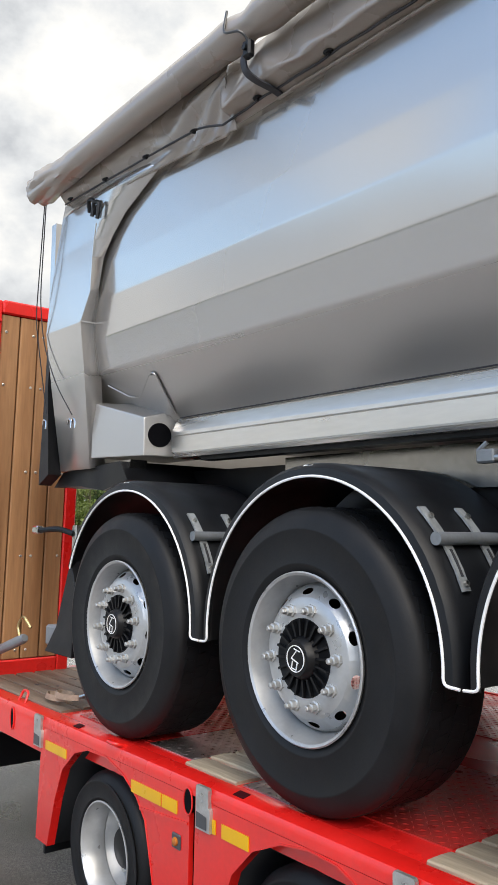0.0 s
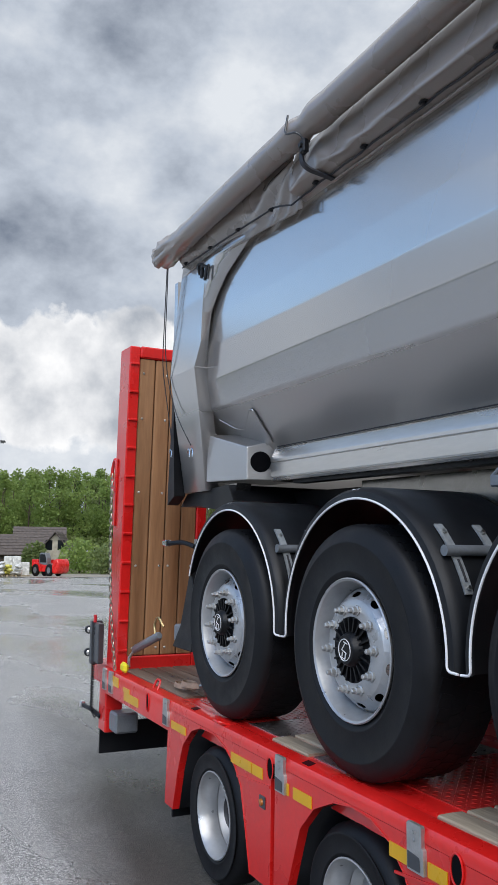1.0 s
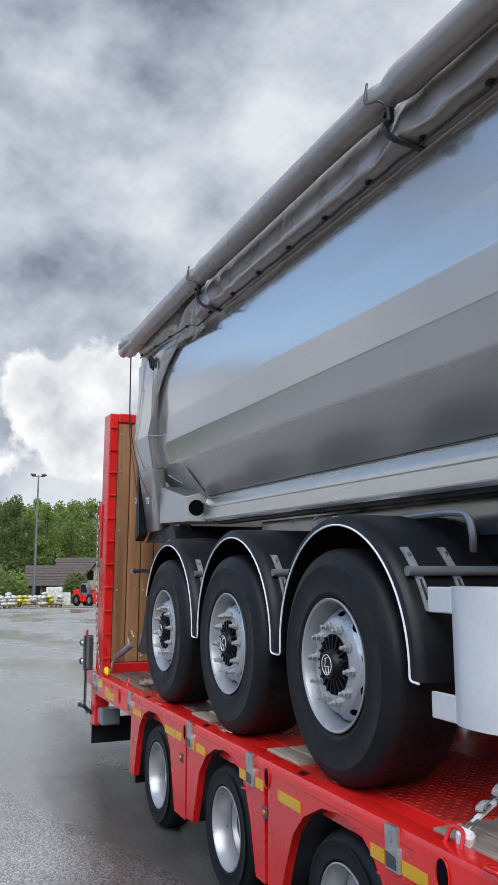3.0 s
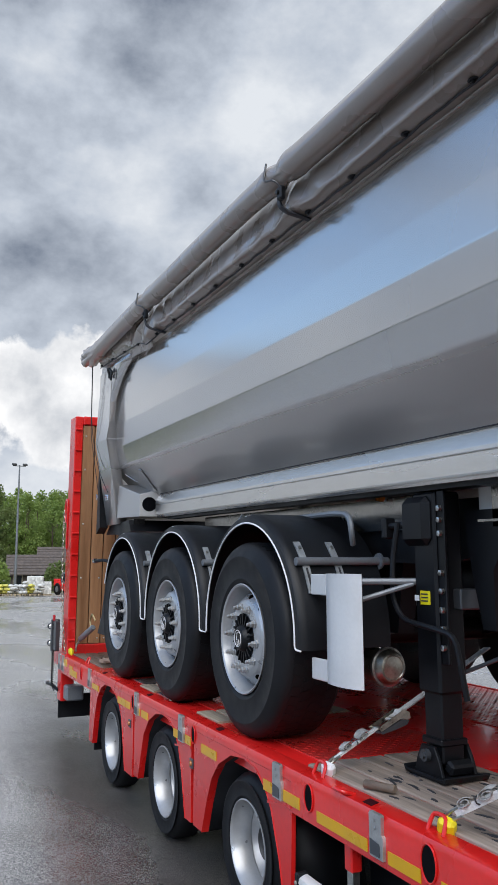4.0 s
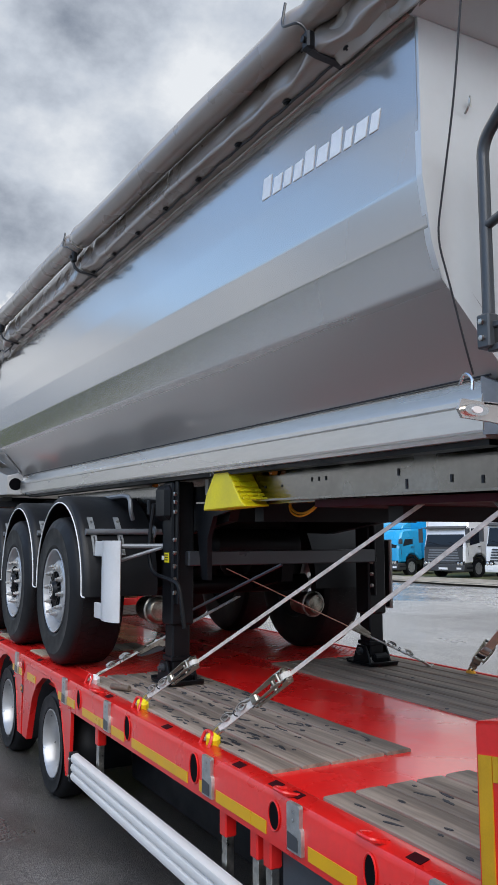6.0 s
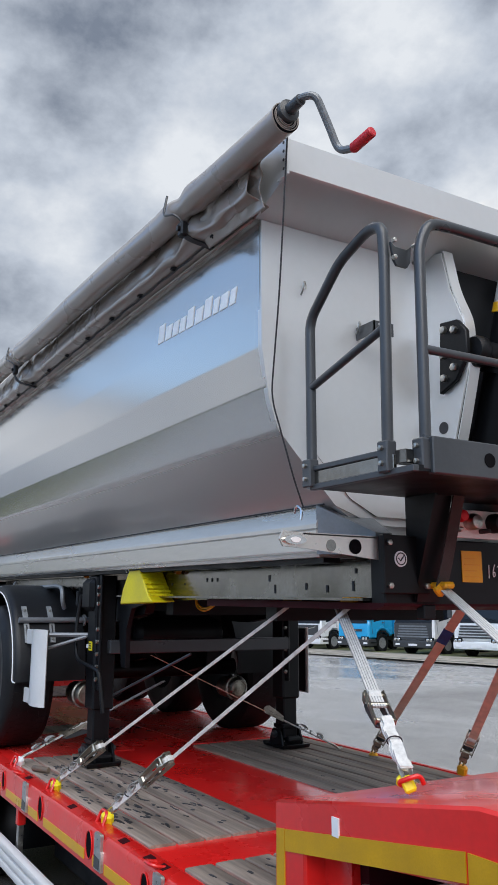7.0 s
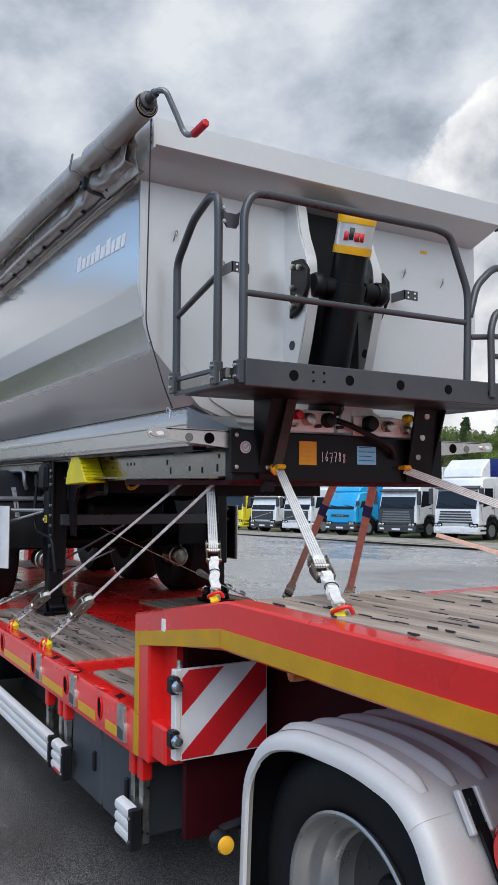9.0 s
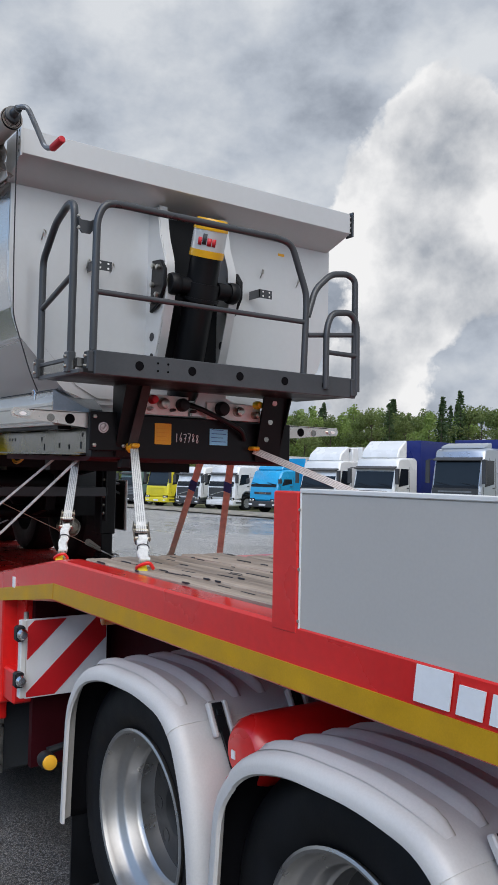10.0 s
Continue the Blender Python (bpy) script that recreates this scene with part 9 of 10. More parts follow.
def broadleaf_meshes(seed, H=1.0, slim=1.0):
    """Trunk with limbs and a crown of small leaf clumps, about 14 m tall."""
    rnd = random.Random(seed)
    bt = bmesh.new()
    tube(bt, [(0.1 * math.sin(i), 0.1 * math.cos(i * 1.3), 14 * H * i / 9) for i in range(10)], [0.20 - 0.019 * i for i in range(10)], 7)
    lobes = []
    for k in range(15):
        z = H * rnd.uniform(4.0, 13.2)
        q = rnd.uniform(0, 6.28)
        reach = slim * rnd.uniform(0.6, 2.4) * (1.15 - abs(z / (14 * H) - 0.5) * 1.3)
        c = Vector((reach * math.cos(q), reach * math.sin(q), z))
        lobes.append((c, rnd.uniform(0.9, 1.8) * slim, rnd.uniform(0.8, 1.6)))
        tube(bt, [(0, 0, z - 1.3), (c.x * 0.5, c.y * 0.5, z - 0.6), tuple(c)], [0.07, 0.05, 0.015], 5)
    lobes.append((Vector((0, 0, 13.6 * H)), 0.8 * slim, 1.2))
    bc = bmesh.new()
    for c, rx, rz in lobes:
        for i in range(175):
            d = Vector((rnd.gauss(0, 1), rnd.gauss(0, 1), rnd.gauss(0, 1))).normalized() * (rnd.random() ** 0.35)
            leaf_quad(bc, c + Vector((d.x * rx, d.y * rx, d.z * rz)), rnd.uniform(0.11, 0.25), rnd)
    return bt, bc


def conifer_meshes(seed):
    rnd = random.Random(seed)
    bt = bmesh.new()
    tube(bt, [(0, 0, 0), (0, 0, 7), (0, 0, 15.2)], [0.2, 0.12, 0.02], 7)
    bc = bmesh.new()
    for k in range(42):
        z = 1.6 + 13.4 * k / 41
        R = 2.3 * (1 - (z - 1.2) / 14.4) ** 0.85 + 0.12
        m = max(5, int(13 * R / 2.3))
        for i in range(m):
            q = 6.28 * i / m + rnd.uniform(-0.3, 0.3)
            rr = R * rnd.uniform(0.7, 1.1)
            for t in (0.35, 0.65, 0.95):
                leaf_quad(bc, Vector((rr * t * math.cos(q), rr * t * math.sin(q), z - 0.35 * rr * t + rnd.uniform(-0.1, 0.1))), rnd.uniform(0.16, 0.34), rnd)
    return bt, bc


TREES = []
for seed, kind in ((1, "leaf"), (2, "leaf"), (3, "leaf_dull"), (4, "leaf"), (5, "needle"), (6, "needle")):
    bt, bc = conifer_meshes(seed) if kind == "needle" else broadleaf_meshes(seed, 1.0, 0.9 if seed == 4 else 1.15)
    TREES.append((mesh_of("trunk", bt, "bark"), mesh_of("crown", bc, kind, smooth=0), kind))


def plant_tree(x, y, which, h, turn):
    trunk, crown, kind = TREES[which]
    lab = {"leaf": "fresh green broadleaf tree at the forest edge", "leaf_dull": "olive green broadleaf tree at the forest edge", "needle": "dark green spruce among broadleaf trees"}[kind]
    t = thing("tree", lab, "tree", (0, 0, 0), "forest edge")
    t.matrix_basis = Matrix.Translation((x, y, gz(x, y) - 0.1)) @ Matrix.Rotation(turn, 4, "Z") @ Matrix.Scale(h / 14.0, 4)
    piece("trunk", trunk, t)
    piece("crown", crown, t)


def build_forest():
    rnd = random.Random(11)
    a = 113.0
    while a < 190:
        for row, D in enumerate((118, 127, 138, 150)):
            az = radians(a + rnd.uniform(-0.6, 0.6) + 0.5 * row)
            left = a > 158
            d = D + rnd.uniform(-4, 4) + (18 if left else -8)
            r = rnd.random()
            if left:
                which = 4 if r < 0.06 else rnd.choice((0, 1, 3, 3, 0, 2))
                h = rnd.uniform(13.0, 16.5) + 0.9 * row
            else:
                which = rnd.choice((4, 5)) if r < 0.20 else rnd.choice((2, 2, 0, 2, 3))
                h = rnd.uniform(10.5, 12.5) + 0.8 * row + (1.6 if which > 3 else 0)
            if a > 176 and row < 2:
                h *= 0.85
                which = rnd.choice((2, 5))
            plant_tree(6 + d * math.cos(az), d * math.sin(az), which, h, rnd.uniform(0, 6.28))
        a += rnd.uniform(0.95, 1.35)
    # undergrowth that closes the forest's foot
    bm = bmesh.new()
    for i in range(14000):
        az = radians(rnd.uniform(112, 190))
        d = rnd.uniform(104, 122) + (20 if az > radians(158) else -6)
        x, y = 6 + d * math.cos(az), d * math.sin(az)
        leaf_quad(bm, Vector((x, y, gz(x, y) + 5.0 * rnd.random() ** 1.3)), rnd.uniform(0.25, 0.55), rnd)
    ob = new("undergrowth", mesh_of("undergrowth", bm, "leaf_dull", smooth=0))
    tagged(ob, "low green undergrowth along the forest edge", "bushes", kind="stuff")
    # unseen wood added round the open side, a dark horizon for the body's reflections
    bm = bmesh.new()
    for i in range(15000):
        az = radians(rnd.uniform(191, 300))
        near = min(1.0, max(0.0, (math.degrees(az) - 203.0) / 27.0))
        d = rnd.uniform(330, 350) - 170 * near
        x, y = 6 + d * math.cos(az), d * math.sin(az)
        top = 10.5 + 3.0 * math.sin(az * 41) * math.sin(az * 17 + 1) + 1.5 * math.sin(az * 97)
        leaf_quad(bm, Vector((x, y, gz(x, y) + top * rnd.random() ** 0.8)), rnd.uniform(1.0, 2.2) * (1 - 0.4 * near), rnd)
    ob = new("wood", mesh_of("wood", bm, "leaf_dull", smooth=0))
    tagged(ob, "unseen green wood added for the tipper's side to reflect", "trees", kind="stuff")
    # hedge and shrubs before the houses
    for k, (az, d, w, h) in enumerate(((175.0, 96, 7, 5.5), (173.2, 99, 4, 4.2), (169.0, 100, 3.2, 4.0), (166.0, 97, 5.0, 4.4), (164.0, 92, 5, 3.6), (161.5, 94, 6, 4.6), (177.5, 90, 6, 6.0))):
        c = (3.3 + d * math.cos(radians(az)), -1.8 + d * math.sin(radians(az)))
        bush = thing("shrub", "dense green shrub beside the yard", "shrub", (0, 0, 0), "shrubs")
        bm = bmesh.new()
        for i in range(900):
            v = Vector((rnd.gauss(0, 1), rnd.gauss(0, 1), rnd.gauss(0, 1))).normalized() * rnd.random() ** 0.4
            leaf_quad(bm, Vector((c[0] + v.x * w * 0.5, c[1] + v.y * w * 0.5, gz(*c) + h * 0.45 + v.z * h * 0.5)), rnd.uniform(0.12, 0.3), rnd)
        part("crown", bm, "leaf_dull" if k % 2 == 0 else "leaf", bush, smooth=0)
        bm = bmesh.new()
        tube(bm, [(c[0], c[1], gz(*c) - 0.1), (c[0], c[1], gz(*c) + h * 0.4)], [0.12, 0.06], 6)
        part("stem", bm, "bark", bush)


build_forest()


def verge(name, label, pts, lift, material):
    """A strip of ground cover that follows the fall of the yard; pts: front and back edge pairs."""
    bm = bmesh.new()
    n = 24

    def at(u, v):
        t = u * (len(pts) - 1)
        i = min(int(t), len(pts) - 2)
        f = t - i
        a = [pts[i][k] * (1 - f) + pts[i + 1][k] * f for k in range(4)]
        x, y = a[0] * (1 - v) + a[2] * v, a[1] * (1 - v) + a[3] * v
        return (x, y, gz(x, y) + lift)
    grid_sheet(bm, at, 40, 40)
    tagged(new(name, mesh_of(name, bm, material, smooth=0)), label, "verge", kind="structure")


verge("verge_far", "worn grass verge under the parked trucks", [(-66, 27.0, -150, 80), (-40, 23.6, -110, 110), (-20, 22.3, -60, 150), (-8, 20.0, 20, 160), (12, 17.0, 90, 150)], 0.05, "grass")
verge("verge_gravel", "pale gravel strip at the edge of the yard", [(-70, -40, -84, -40), (-72, 8, -88, 8), (-70, 30, -86, 34), (-66, 27.6, -84, 46)], 0.03, "gravel")
verge("verge_west", "grass at the foot of the houses", [(-84, -60, -300, -90), (-87, 8, -300, 20), (-85, 34, -280, 90), (-83, 47, -200, 160)], 0.06, "grass")


verge("verge_edge", "pale gravel shoulder along the yard", [(-66, 26.4, -68, 31.0), (-40, 23.0, -41.5, 27.0), (-20, 21.7, -21.5, 25.6), (-8, 19.4, -9, 23.4), (12, 16.4, 12, 20.4)], 0.075, "gravel")


def build_kerb():
    bm = bmesh.new()
    pts = [(-66, 26.8), (-52, 25.0), (-40, 23.4), (-30, 22.7), (-20, 22.1), (-14, 21.2), (-8, 19.8), (2, 18.2), (12, 16.8)]
    rows = []
    for i, (x, y) in enumerate(pts):
        z = gz(x, y)
        rows.append([bm.verts.new((x, y + o, z + h)) for o, h in ((0, -0.05), (0.02, 0.10), (0.30, 0.11), (0.32, -0.05))])
    for A, B in zip(rows, rows[1:]):
        for j in range(3):
            face(bm, [A[j], B[j], B[j + 1], A[j + 1]])
    tagged(new("kerb", mesh_of("kerb", bm, M["gravel"])), "pale stone kerb along the verge", "kerb", kind="structure")


build_kerb()


def truck(x, y, heading, label, paint, H=3.0, cab_len=2.15, nose="bars", deflector=0.0, box=None, bumper="truck_grey", reefer=False, grille="truck_grey", W=2.45, visor=True):
    t = thing("truck", label, "truck", (0, 0, 0), "parked trucks")
    t.matrix_basis = pose(x, y, gz(x, y), 0, 0, heading)
    z0 = 0.42

    def add(name, bm, material, parent=None, smooth=35):
        return part(name, bm, material, parent or t, smooth=smooth)
    bm = bmesh.new()
    prism(bm, [(-cab_len, 0.85), (-cab_len, H - 0.12), (-cab_len + 0.12, H), (-0.75, H), (-0.42, H - 0.10), (-0.10, 1.72), (-0.02, 1.45), (0.0, 0.72), (-0.75, 0.72), (-0.80, 1.0), (-1.05, 1.18), (-1.40, 1.18), (-1.70, 1.0), (-1.78, 0.85)], "y", -W / 2, W / 2, 0.09)
    cab = add("cab", bm, paint)
    bm = bmesh.new()
    prism(bm, [(-0.105, 1.66), (-0.325, H - 0.58), (-0.300, H - 0.57), (-0.070, 1.66)], "y", -W / 2 + 0.13, W / 2 - 0.13)
    screen = add("windscreen", bm, "glass", cab)
    for s in (-1, 1):
        bm = bmesh.new()
        tube(bm, [(-0.055, s * 0.62 + 0.30, 1.68), (-0.085, s * 0.62 - 0.15, 1.76), (-0.10, s * 0.62 - 0.34, 1.80)], 0.016, 6)
        add("wiper", bm, "plastic", screen)
        # dark wheel arch and step below the door
        bm = bmesh.new()
        prism(bm, [(-0.68, 0.46), (-0.72, 0.95), (-0.98, 1.16), (-1.44, 1.16), (-1.72, 0.95), (-1.76, 0.80), (-1.66, 0.80), (-1.40, 1.06), (-1.02, 1.06), (-0.80, 0.90), (-0.78, 0.46)], "y", s * W / 2 - 0.012, s * W / 2 + 0.012)
        add("wheel_arch", bm, "plastic", cab)
        bm = bmesh.new()
        box_(bm, -0.66, -0.18, s * (W / 2 - 0.06), s * (W / 2 + 0.012), 0.50, 0.58)
        add("step", bm, "plastic", cab)
    bm = bmesh.new()
    prism(bm, [(-0.060, 1.54), (-0.096, 1.665), (-0.066, 1.665), (-0.028, 1.54)], "y", -W / 2 + 0.12, W / 2 - 0.12)
    add("cowl", bm, "plastic", cab)
    if visor:
        bm = bmesh.new()
        prism(bm, [(-0.36, H - 0.50), (-0.12, H - 0.58), (-0.11, H - 0.54), (-0.35, H - 0.42)], "y", -W / 2 + 0.06, W / 2 - 0.06)
        add("sun_visor", bm, "truck_grey" if paint != "truck_blue" else paint, cab)
    for s in (-1, 1):
        bm = bmesh.new()
        yy = s * (W / 2 + 0.004)
        prism(bm, [(-1.30, 1.75), (-1.30, H - 0.55), (-0.62, H - 0.55), (-0.45, 1.62)], "y", yy - 0.006, yy + 0.006)
        add("side_window", bm, "glass", cab)
        bm = bmesh.new()
        prism(bm, [(-1.42, 0.90), (-1.42, H - 0.45), (-1.405, H - 0.45), (-1.405, 0.90)], "y", yy - 0.004, yy + 0.004)
        add("door_seam", bm, "truck_grey", cab)
        bm = bmesh.new()
        prism(bm, [(-0.36, 1.0), (-0.30, 1.62), (-0.285, 1.62), (-0.345, 1.0)], "y", yy - 0.004, yy + 0.004)
        add("door_seam", bm, "truck_grey", cab)
        bm = bmesh.new()
        box_(bm, -1.34, -1.16, yy - 0.02, yy + 0.02, 1.55, 1.60)
        add("door_handle", bm, "truck_grey", cab)
        bm = bmesh.new()
        box_(bm, -0.12, 0.0, s * (W / 2 + 0.08), s * (W / 2 + 0.26), 1.75, H - 0.55)
        mir = add("mirror", bm, "truck_grey", cab)
        bm = bmesh.new()
        tube(bm, [(-0.3, s * W / 2, H - 0.5), (-0.08, s * (W / 2 + 0.17), H - 0.52)], 0.02, 6)
        add("mirror_arm", bm, "truck_grey", mir)
        bm = bmesh.new()
        box_(bm, -0.05, 0.030, s * (W / 2 - 0.48), s * (W / 2 - 0.02), 0.60, 0.86)
        lamp = add("headlamp", bm, "plastic", cab)
        for k in (0, 1):
            bm = bmesh.new()
            lathe(bm, [(0.085, 0.028), (0.075, 0.045), (0.03, 0.055)], (0, s * (W / 2 - 0.15 - 0.20 * k), 0.74), 14, "x")
            add("lens", bm, "chrome", lamp)
        for xw in ([-1.22, -4.6] if not box or box[0] < 7 else [-1.22, -6.0, -7.3]):
            wh = piece("wheel", None, t, pose(xw, s * (W / 2 - 0.02), 0.5, 0, 0, 0 if s < 0 else 180))
            bm = bmesh.new()
            lathe(bm, [(0.29, 0.02), (0.33, 0.0), (0.45, 0.0), (0.50, 0.04), (0.50, 0.28), (0.29, 0.30)], (0, 0, 0), 28, closed=True)
            part("tyre", bm, "rubber", wh)
            bm = bmesh.new()
            lathe(bm, [(0.29, 0.02), (0.27, 0.06), (0.20, 0.10), (0.10, 0.05), (0.05, 0.04)], (0, 0, 0), 24)
            part("rim", bm, "rim", wh)
    # grille and bumper
    gw = W / 2 - 0.28
    if nose == "bars":
        if bumper == "truck_grey":
            bm = bmesh.new()
            box_(bm, -0.05, 0.012, -W / 2 + 0.10, W / 2 - 0.10, 0.74, 1.55)
            add("grille_panel", bm, "truck_grey", cab)
        for k in range(5):
            bm = bmesh.new()
            box_(bm, -0.03, 0.022, -gw + 0.03 * k, gw - 0.03 * k, 0.86 + 0.125 * k, 0.93 + 0.125 * k)
            add("grille_bar", bm, "tube_grey" if bumper == "truck_grey" else grille, cab)
    elif nose == "mesh":
        bm = bmesh.new()
        box_(bm, -0.03, 0.02, -gw - 0.08, gw + 0.08, 0.88, 1.46)
        g = add("grille", bm, "truck_grey", cab)
        bm = bmesh.new()
        ribbon(bm, [(0.026, -gw * 0.9, 0.98), (0.026, gw * 0.9, 1.36)], 0.05, (0, 0, 1), 0.01)
        add("grille_stripe", bm, "chrome", g)
    else:
        bm = bmesh.new()
        box_(bm, -0.03, 0.018, -gw * 0.8, gw * 0.8, 1.12, 1.24)
        g = add("grille", bm, "truck_grey", cab)
        bm = bmesh.new()
        for k in range(5):
            box_(bm, 0.016, 0.024, -0.25 + 0.11 * k, -0.17 + 0.11 * k, 1.16, 1.21)
        add("badge_blocks", bm, "chrome", g)
    bm = bmesh.new()
    prism(bm, [(-0.70, 0.36), (-0.70, 0.70), (0.03, 0.72), (0.05, 0.60), (0.03, 0.36)], "y", -W / 2, W / 2, 0.03)
    bp = add("bumper", bm, bumper)
    bm = bmesh.new()
    box_(bm, 0.045, 0.056, -0.26, 0.26, 0.45, 0.55)
    add("plate_bar", bm, "label_white", bp)
    for s in (-1, 1):
        bm = bmesh.new()
        box_(bm, 0.03, 0.062, s * 0.92 - 0.13, s * 0.92 + 0.13, 0.47, 0.56)
        add("fog_lamp", bm, "label_white", bp)
    if deflector:
        bm = bmesh.new()
        prism(bm, [(-0.55, H - 0.02), (-0.70, H + deflector * 0.45), (-1.30, H + deflector), (-1.40, H + deflector), (-1.40, H - 0.02)], "y", -W / 2 + 0.15, W / 2 - 0.15, 0.05)
        add("roof_deflector", bm, paint)
    bm = bmesh.new()
    box_(bm, -(cab_len + (box[0] if box else 3.6)) + 0.1, -cab_len + 0.3, -0.45, 0.45, 0.62, 0.86)
    add("frame", bm, "truck_grey")
    if box:
        L, bh, mt = box
        bm = bmesh.new()
        prism(bm, [(-cab_len - 0.18 - L, 0.95), (-cab_len - 0.18, 0.95), (-cab_len - 0.18, bh), (-cab_len - 0.18 - L, bh)], "y", -1.27, 1.27, 0.02)
        bx = add("cargo_box", bm, mt)
        for s in (-1, 1):
            bm = bmesh.new()
            box_(bm, -cab_len - 0.24 - 0.06, -cab_len - 0.165, s * 1.275 - 0.012, s * 1.275 + 0.012, 0.95, bh)
            box_(bm, -cab_len - 0.18 - L, -cab_len - 0.2, s * 1.275 - 0.012, s * 1.275 + 0.012, bh - 0.09, bh)
            add("box_edge", bm, "alu_rail" if mt != "truck_navy" else "truck_navy", bx)
        if reefer:
            bm = bmesh.new()
            prism(bm, [(-cab_len - 0.18, bh - 0.95), (-cab_len + 0.25, bh - 0.9), (-cab_len + 0.35, bh - 0.5), (-cab_len + 0.3, bh - 0.05), (-cab_len - 0.18, bh - 0.02)], "y", -1.0, 1.0, 0.04)
            un = add("cooling_unit", bm, "truck_white", bx)
            for k in range(4):
                bm = bmesh.new()
                box_(bm, -cab_len + 0.30, -cab_len + 0.36, -0.85, 0.85, bh - 0.26 + 0.05 * k, bh - 0.235 + 0.05 * k)
                add("vent_slat", bm, "truck_grey", un)
    return t


def box_(bm, x0, x1, y0, y1, z0, z1):
    return box(bm, x0, x1, min(y0, y1), max(y0, y1), z0, z1)


HD = -78.0
truck(-47.4, 26.6, HD, "grey-green truck at the end of the parked row", "truck_green", 3.0, nose="bars", bumper="truck_grey")
truck(-42.3, 26.4, HD, "bright yellow tractor truck in the parked row", "truck_yellow", 3.15, nose="bars", bumper="truck_yellow", deflector=0.25, grille="truck_yellow")
truck(-37.5, 26.2, HD, "white truck with silver star-shaped grille badge", "truck_white", 2.85, nose="mesh", bumper="truck_grey", box=(6.0, 3.5, "truck_white"))
truck(-33.4, 26.2, HD, "white truck with dark mesh grille and white box", "truck_white", 2.85, nose="mesh", bumper="truck_white", box=(6.0, 3.6, "truck_white"))
truck(-28.5, 26.0, HD, "bright blue light truck with matching blue box", "truck_blue", 2.55, nose="badge", bumper="truck_grey", box=(6.2, 3.25, "truck_blue"), deflector=0.45, visor=False, W=2.2)
truck(-23.6, 26.0, HD, "white refrigerated truck with dark grey grille", "truck_white", 3.0, nose="bars", bumper="truck_grey", deflector=0.75, box=(6.8, 3.75, "truck_white"), reefer=True)
truck(-19.35, 26.0, HD, "white truck with roof deflector and navy box", "truck_white", 3.05, nose="bars", bumper="truck_white", deflector=0.85, box=(7.2, 3.95, "truck_navy"))
truck(-14.7, 26.6, HD, "silver-blue sleeper truck with wide windscreen", "truck_silver", 3.35, nose="bars", bumper="truck_grey", deflector=0.25, box=(7.2, 3.8, "truck_navy"))


def build_lamp_post():
    x, y = -92.8, 12.04
    lp = thing("street_lamp", "tall thin grey lighting mast with two floodlights", "lamp post", (x, y, gz(x, y)))
    H = 13.67 - gz(x, y)
    bm = bmesh.new()
    tube(bm, [(0, 0, -0.2), (0, 0, H * 0.5), (0, 0, H)], [0.17, 0.13, 0.08], 12)
    part("pole", bm, "tube_grey", lp)
    bm = bmesh.new()
    tube(bm, [(-0.1, -0.75, H - 0.1), (-0.1, 0.75, H - 0.1)], 0.05, 8)
    part("cross_arm", bm, "tube_grey", lp)
    for s in (-1, 1):
        bm = bmesh.new()
        obox(bm, pose(0.1, 0.62 * s, H + 0.06, 0, 18, 0), 0.5, 0.55, 0.18, 0.03)
        part("floodlight", bm, "truck_grey", lp)


build_lamp_post()


def polar(az, d):
    return 3.32 + d * math.cos(radians(az)), -1.79 + d * math.sin(radians(az))


def build_house(az, d, length, depth, wall_h, ridge_h, turn, label, wall, rows=0):
    x, y = polar(az, d)
    h = thing("house", label, "house")
    h.matrix_basis = pose(x, y, gz(x, y), 0, 0, turn)
    bm = bmesh.new()
    prism(bm, [(-depth / 2, -0.2), (depth / 2, -0.2), (depth / 2, wall_h), (0, ridge_h - 0.15), (-depth / 2, wall_h)], "y", -length / 2, length / 2)
    body = part("wall", bm, wall, h)
    for s in (-1, 1):
        bm = bmesh.new()
        o = 0.5
        a = (s * (depth / 2 + o), wall_h - o * (ridge_h - wall_h) / (depth / 2))
        prism(bm, [(0, ridge_h), a, (a[0], a[1] + 0.14), (0, ridge_h + 0.16)], "y", -length / 2 - 0.5, length / 2 + 0.5)
        roof = part("roof", bm, "roof", h)
        # courses of roofing
        for k in range(1, 7):
            bm = bmesh.new()
            f = k / 7
            px, pz = a[0] * f, ridge_h + (a[1] - ridge_h) * f + 0.16
            ribbon(bm, [(px, -length / 2 - 0.5, pz), (px, length / 2 + 0.5, pz)], 0.12, (1, 0, 0), 0.05)
            part("roof_course", bm, "roof", roof)
    for k in range(3):
        bm = bmesh.new()
        yy = -length / 2 + length * (k + 0.5) / 3
        box(bm, depth / 2 - 0.02, depth / 2 + 0.03, yy - 0.5, yy + 0.5, 0.9, min(wall_h - 0.2, 2.1))
        win = part("window", bm, "glass", h)
        bm = bmesh.new()
        box(bm, depth / 2 + 0.03, depth / 2 + 0.06, yy - 0.58, yy - 0.5, 0.82, min(wall_h - 0.15, 2.18))
        box(bm, depth / 2 + 0.03, depth / 2 + 0.06, yy + 0.5, yy + 0.58, 0.82, min(wall_h - 0.15, 2.18))
        part("window_frame", bm, "wall_pale", win)
    for s in (-1, 1):
        for k in (-0.8, 0.8):
            bm = bmesh.new()
            box(bm, k - 0.45, k + 0.45, s * (length / 2) - 0.03, s * (length / 2) + 0.03, wall_h - 0.1, wall_h + 1.2)
            part("gable_window", bm, "glass", h)
    return h


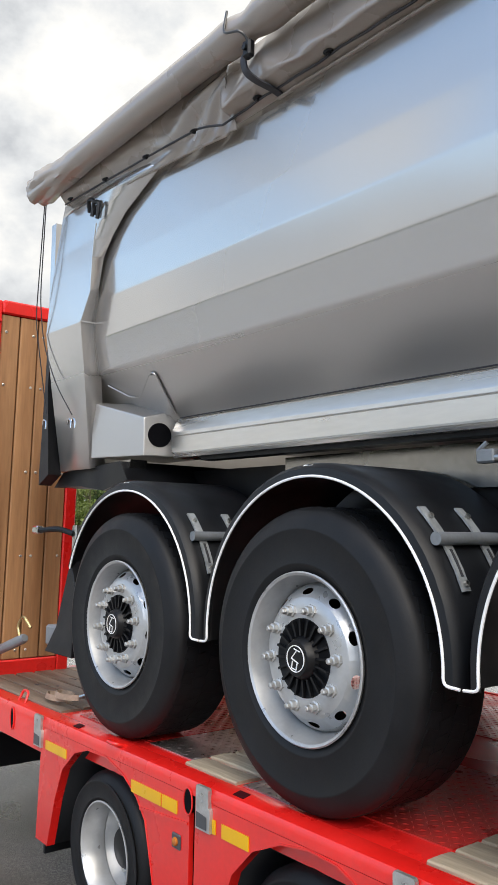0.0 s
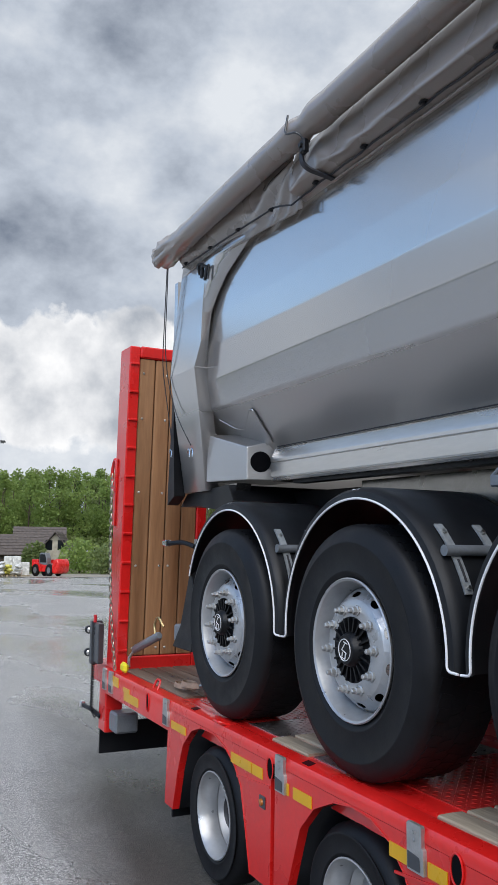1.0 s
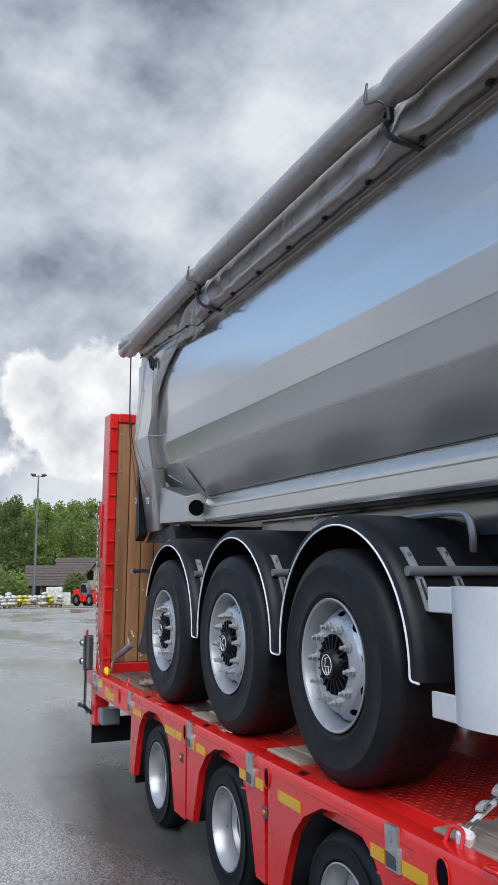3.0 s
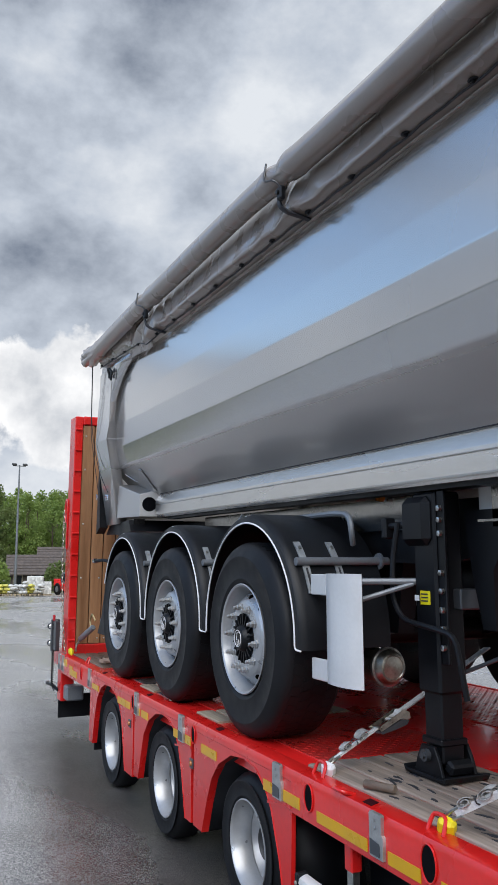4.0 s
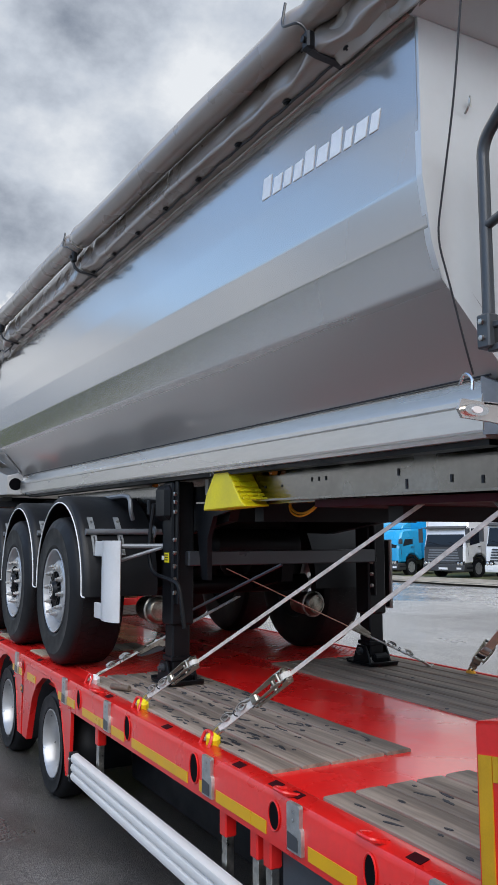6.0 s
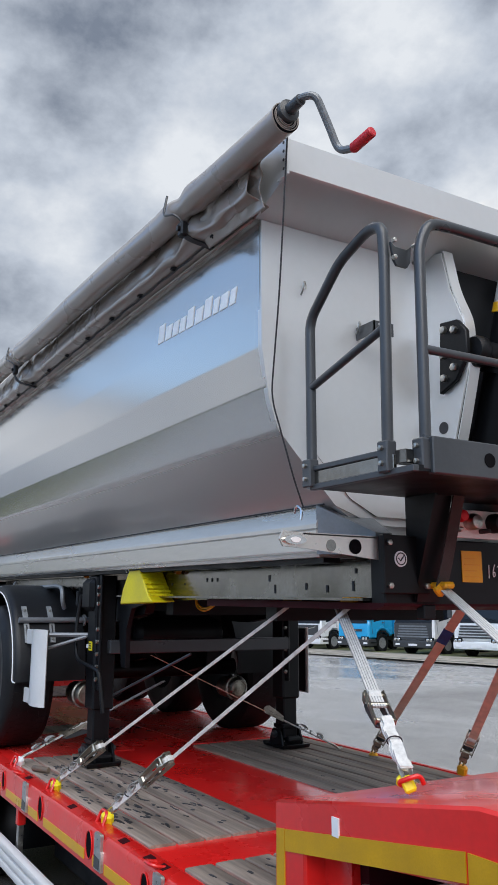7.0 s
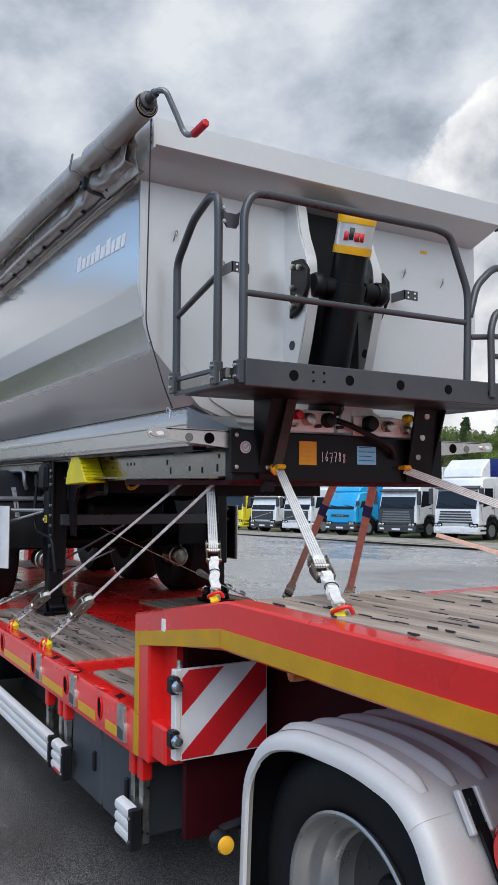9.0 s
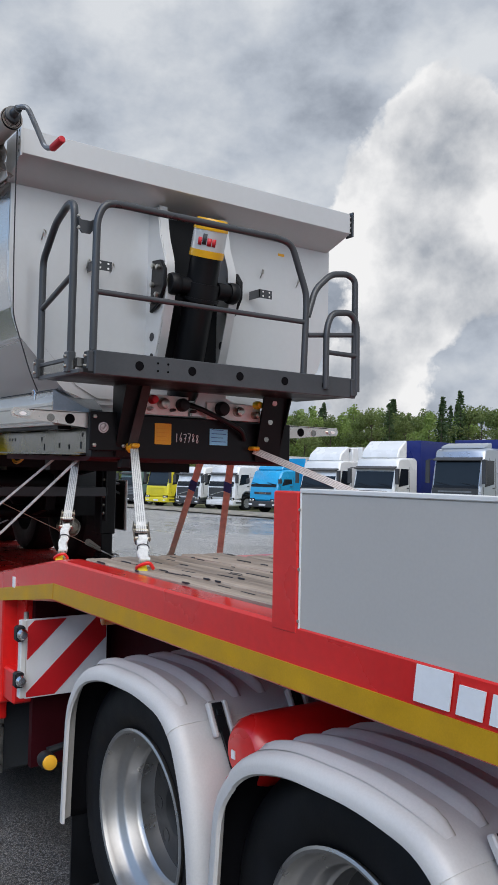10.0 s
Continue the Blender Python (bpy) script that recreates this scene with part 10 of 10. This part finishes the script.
build_house(170.45, 108, 6.6, 6.0, 2.5, 4.6, 170 - 180, "low dark timber house with a brown roof", "wall_dark")
build_house(168.7, 124, 6.6, 6.6, 4.0, 6.2, 168 - 180, "pale plastered house with grey tiled roof", "wall_pale")
build_house(167.45, 115, 7.0, 3.6, 3.0, 5.2, 90 + 160, "pale plastered house gable facing the yard", "wall_pale")


def build_telehandler():
    x, y = polar(168.15, 82)
    t = thing("telehandler", "red and grey telescopic handler parked at the yard edge", "telehandler")
    t.matrix_basis = pose(x, y, gz(x, y), 0, 0, 38) @ Matrix.Diagonal((0.64, 0.75, 0.92, 1))
    bm = bmesh.new()
    prism(bm, [(-2.0, 0.6), (-2.1, 1.4), (-0.6, 1.5), (0.3, 1.2), (1.9, 1.1), (1.9, 0.7), (1.2, 0.5), (-1.2, 0.5)], "y", -0.95, 0.95, 0.05)
    part("chassis", bm, "red", t)
    bm = bmesh.new()
    prism(bm, [(-0.7, 1.2), (-0.6, 2.35), (-0.45, 2.45), (0.45, 2.45), (0.75, 1.9), (0.8, 1.2)], "y", -0.95, -0.05, 0.04)
    cab = part("cab", bm, "tube_grey", t)
    bm = bmesh.new()
    prism(bm, [(-0.55, 1.45), (-0.5, 2.3), (0.4, 2.3), (0.66, 1.85), (0.7, 1.45)], "y", -0.965, -0.945)
    part("cab_window", bm, "glass", cab)
    bm = bmesh.new()
    box(bm, -2.3, 2.4, 0.35, 0.75, 1.35, 1.75, 0.03)
    part("boom", bm, "red", t)
    bm = bmesh.new()
    prism(bm, [(2.0, 0.35), (1.95, 1.2), (2.2, 1.75), (2.9, 1.85), (3.2, 1.3), (3.1, 0.5), (2.7, 0.3)], "y", -1.15, 1.15, 0.12)
    part("attachment", bm, "red", t)
    bm = bmesh.new()
    box(bm, -2.2, -1.0, -0.9, 0.9, 1.0, 1.75, 0.08)
    part("engine_cover", bm, "red", t)
    for wx in (-1.3, 1.3):
        for s in (-1, 1):
            wh = piece("wheel", None, t, pose(wx, s * 1.1, 0.65, 0, 0, 0 if s < 0 else 180))
            bm = bmesh.new()
            lathe(bm, [(0.33, 0.02), (0.5, -0.02), (0.62, 0.02), (0.65, 0.1), (0.65, 0.35), (0.33, 0.4)], (0, 0, 0), 24, closed=True)
            part("tyre", bm, "rubber", wh)
            bm = bmesh.new()
            lathe(bm, [(0.33, 0.03), (0.2, 0.1), (0.08, 0.06)], (0, 0, 0), 16)
            part("rim", bm, "tube_grey", wh)


build_telehandler()


def build_pallets():
    rnd = random.Random(5)
    M["bag_white"] = mat("white_plastic_sacks", (0.66, 0.66, 0.63), 0.55, 0, 0.2, 3, 0.4, 6)
    M["bag_yellow"] = mat("yellow_plastic_sacks", (0.62, 0.58, 0.12), 0.55, 0, 0.2, 3, 0.4, 6)
    M["pallet_wood"] = mat("pale_pallet_wood", (0.42, 0.34, 0.22), 0.8, 0, 0.25, 5)
    for k in range(11):
        az = 176.0 - 0.58 * k
        x, y = polar(az, 80 + rnd.uniform(-2, 2))
        p = thing("pallet", "wooden pallet heaped with plastic sacks", "pallet", group="pallets")
        p.matrix_basis = pose(x, y, gz(x, y), 0, 0, rnd.uniform(-15, 15)) @ Matrix.Scale(1.35, 4)
        for j in range(5):
            bm = bmesh.new()
            box(bm, -0.6, 0.6, -0.4 + 0.17 * j, -0.28 + 0.17 * j, 0.12, 0.145)
            part("board", bm, "pallet_wood", p)
        for j in (-0.35, 0.0, 0.35):
            bm = bmesh.new()
            box(bm, -0.6, 0.6, j - 0.05, j + 0.05, 0.0, 0.12)
            part("bearer", bm, "pallet_wood", p)
        yellow = k in (1, 2, 6, 9)
        for j in range(rnd.randint(7, 12)):
            bm = bmesh.new()
            r = bmesh.ops.create_icosphere(bm, subdivisions=2, radius=1.0)
            px, py, pz = rnd.uniform(-0.35, 0.35), rnd.uniform(-0.3, 0.3), 0.25 + 0.22 * (j // 3) + rnd.uniform(0, 0.05)
            for v in r["verts"]:
                c = v.co
                k2 = 1 + 0.2 * noise.noise(c * 2 + Vector((j, k, 0)))
                v.co = Vector((px + c.x * 0.30 * k2, py + c.y * 0.22 * k2, pz + c.z * 0.13 * k2))
            part("sack", bm, "bag_yellow" if yellow else "bag_white", p)
    for k in range(3):
        x, y = polar(170.7 - 0.55 * k, 81.5)
        s = thing("wrapped_pallet", "pallet of blocks wrapped in white film", "pallet", group="wrapped pallets")
        s.matrix_basis = pose(x, y, gz(x, y), 0, 0, -10)
        bm = bmesh.new()
        box(bm, -0.60, 0.60, -0.40, 0.40, 0.12, 1.9 if k < 2 else 1.35, 0.05)
        part("wrapped_load", bm, "bag_white", s)
        bm = bmesh.new()
        box(bm, -0.6, 0.6, -0.45, 0.45, 0.0, 0.12)
        part("base", bm, "pallet_wood", s)


build_pallets()
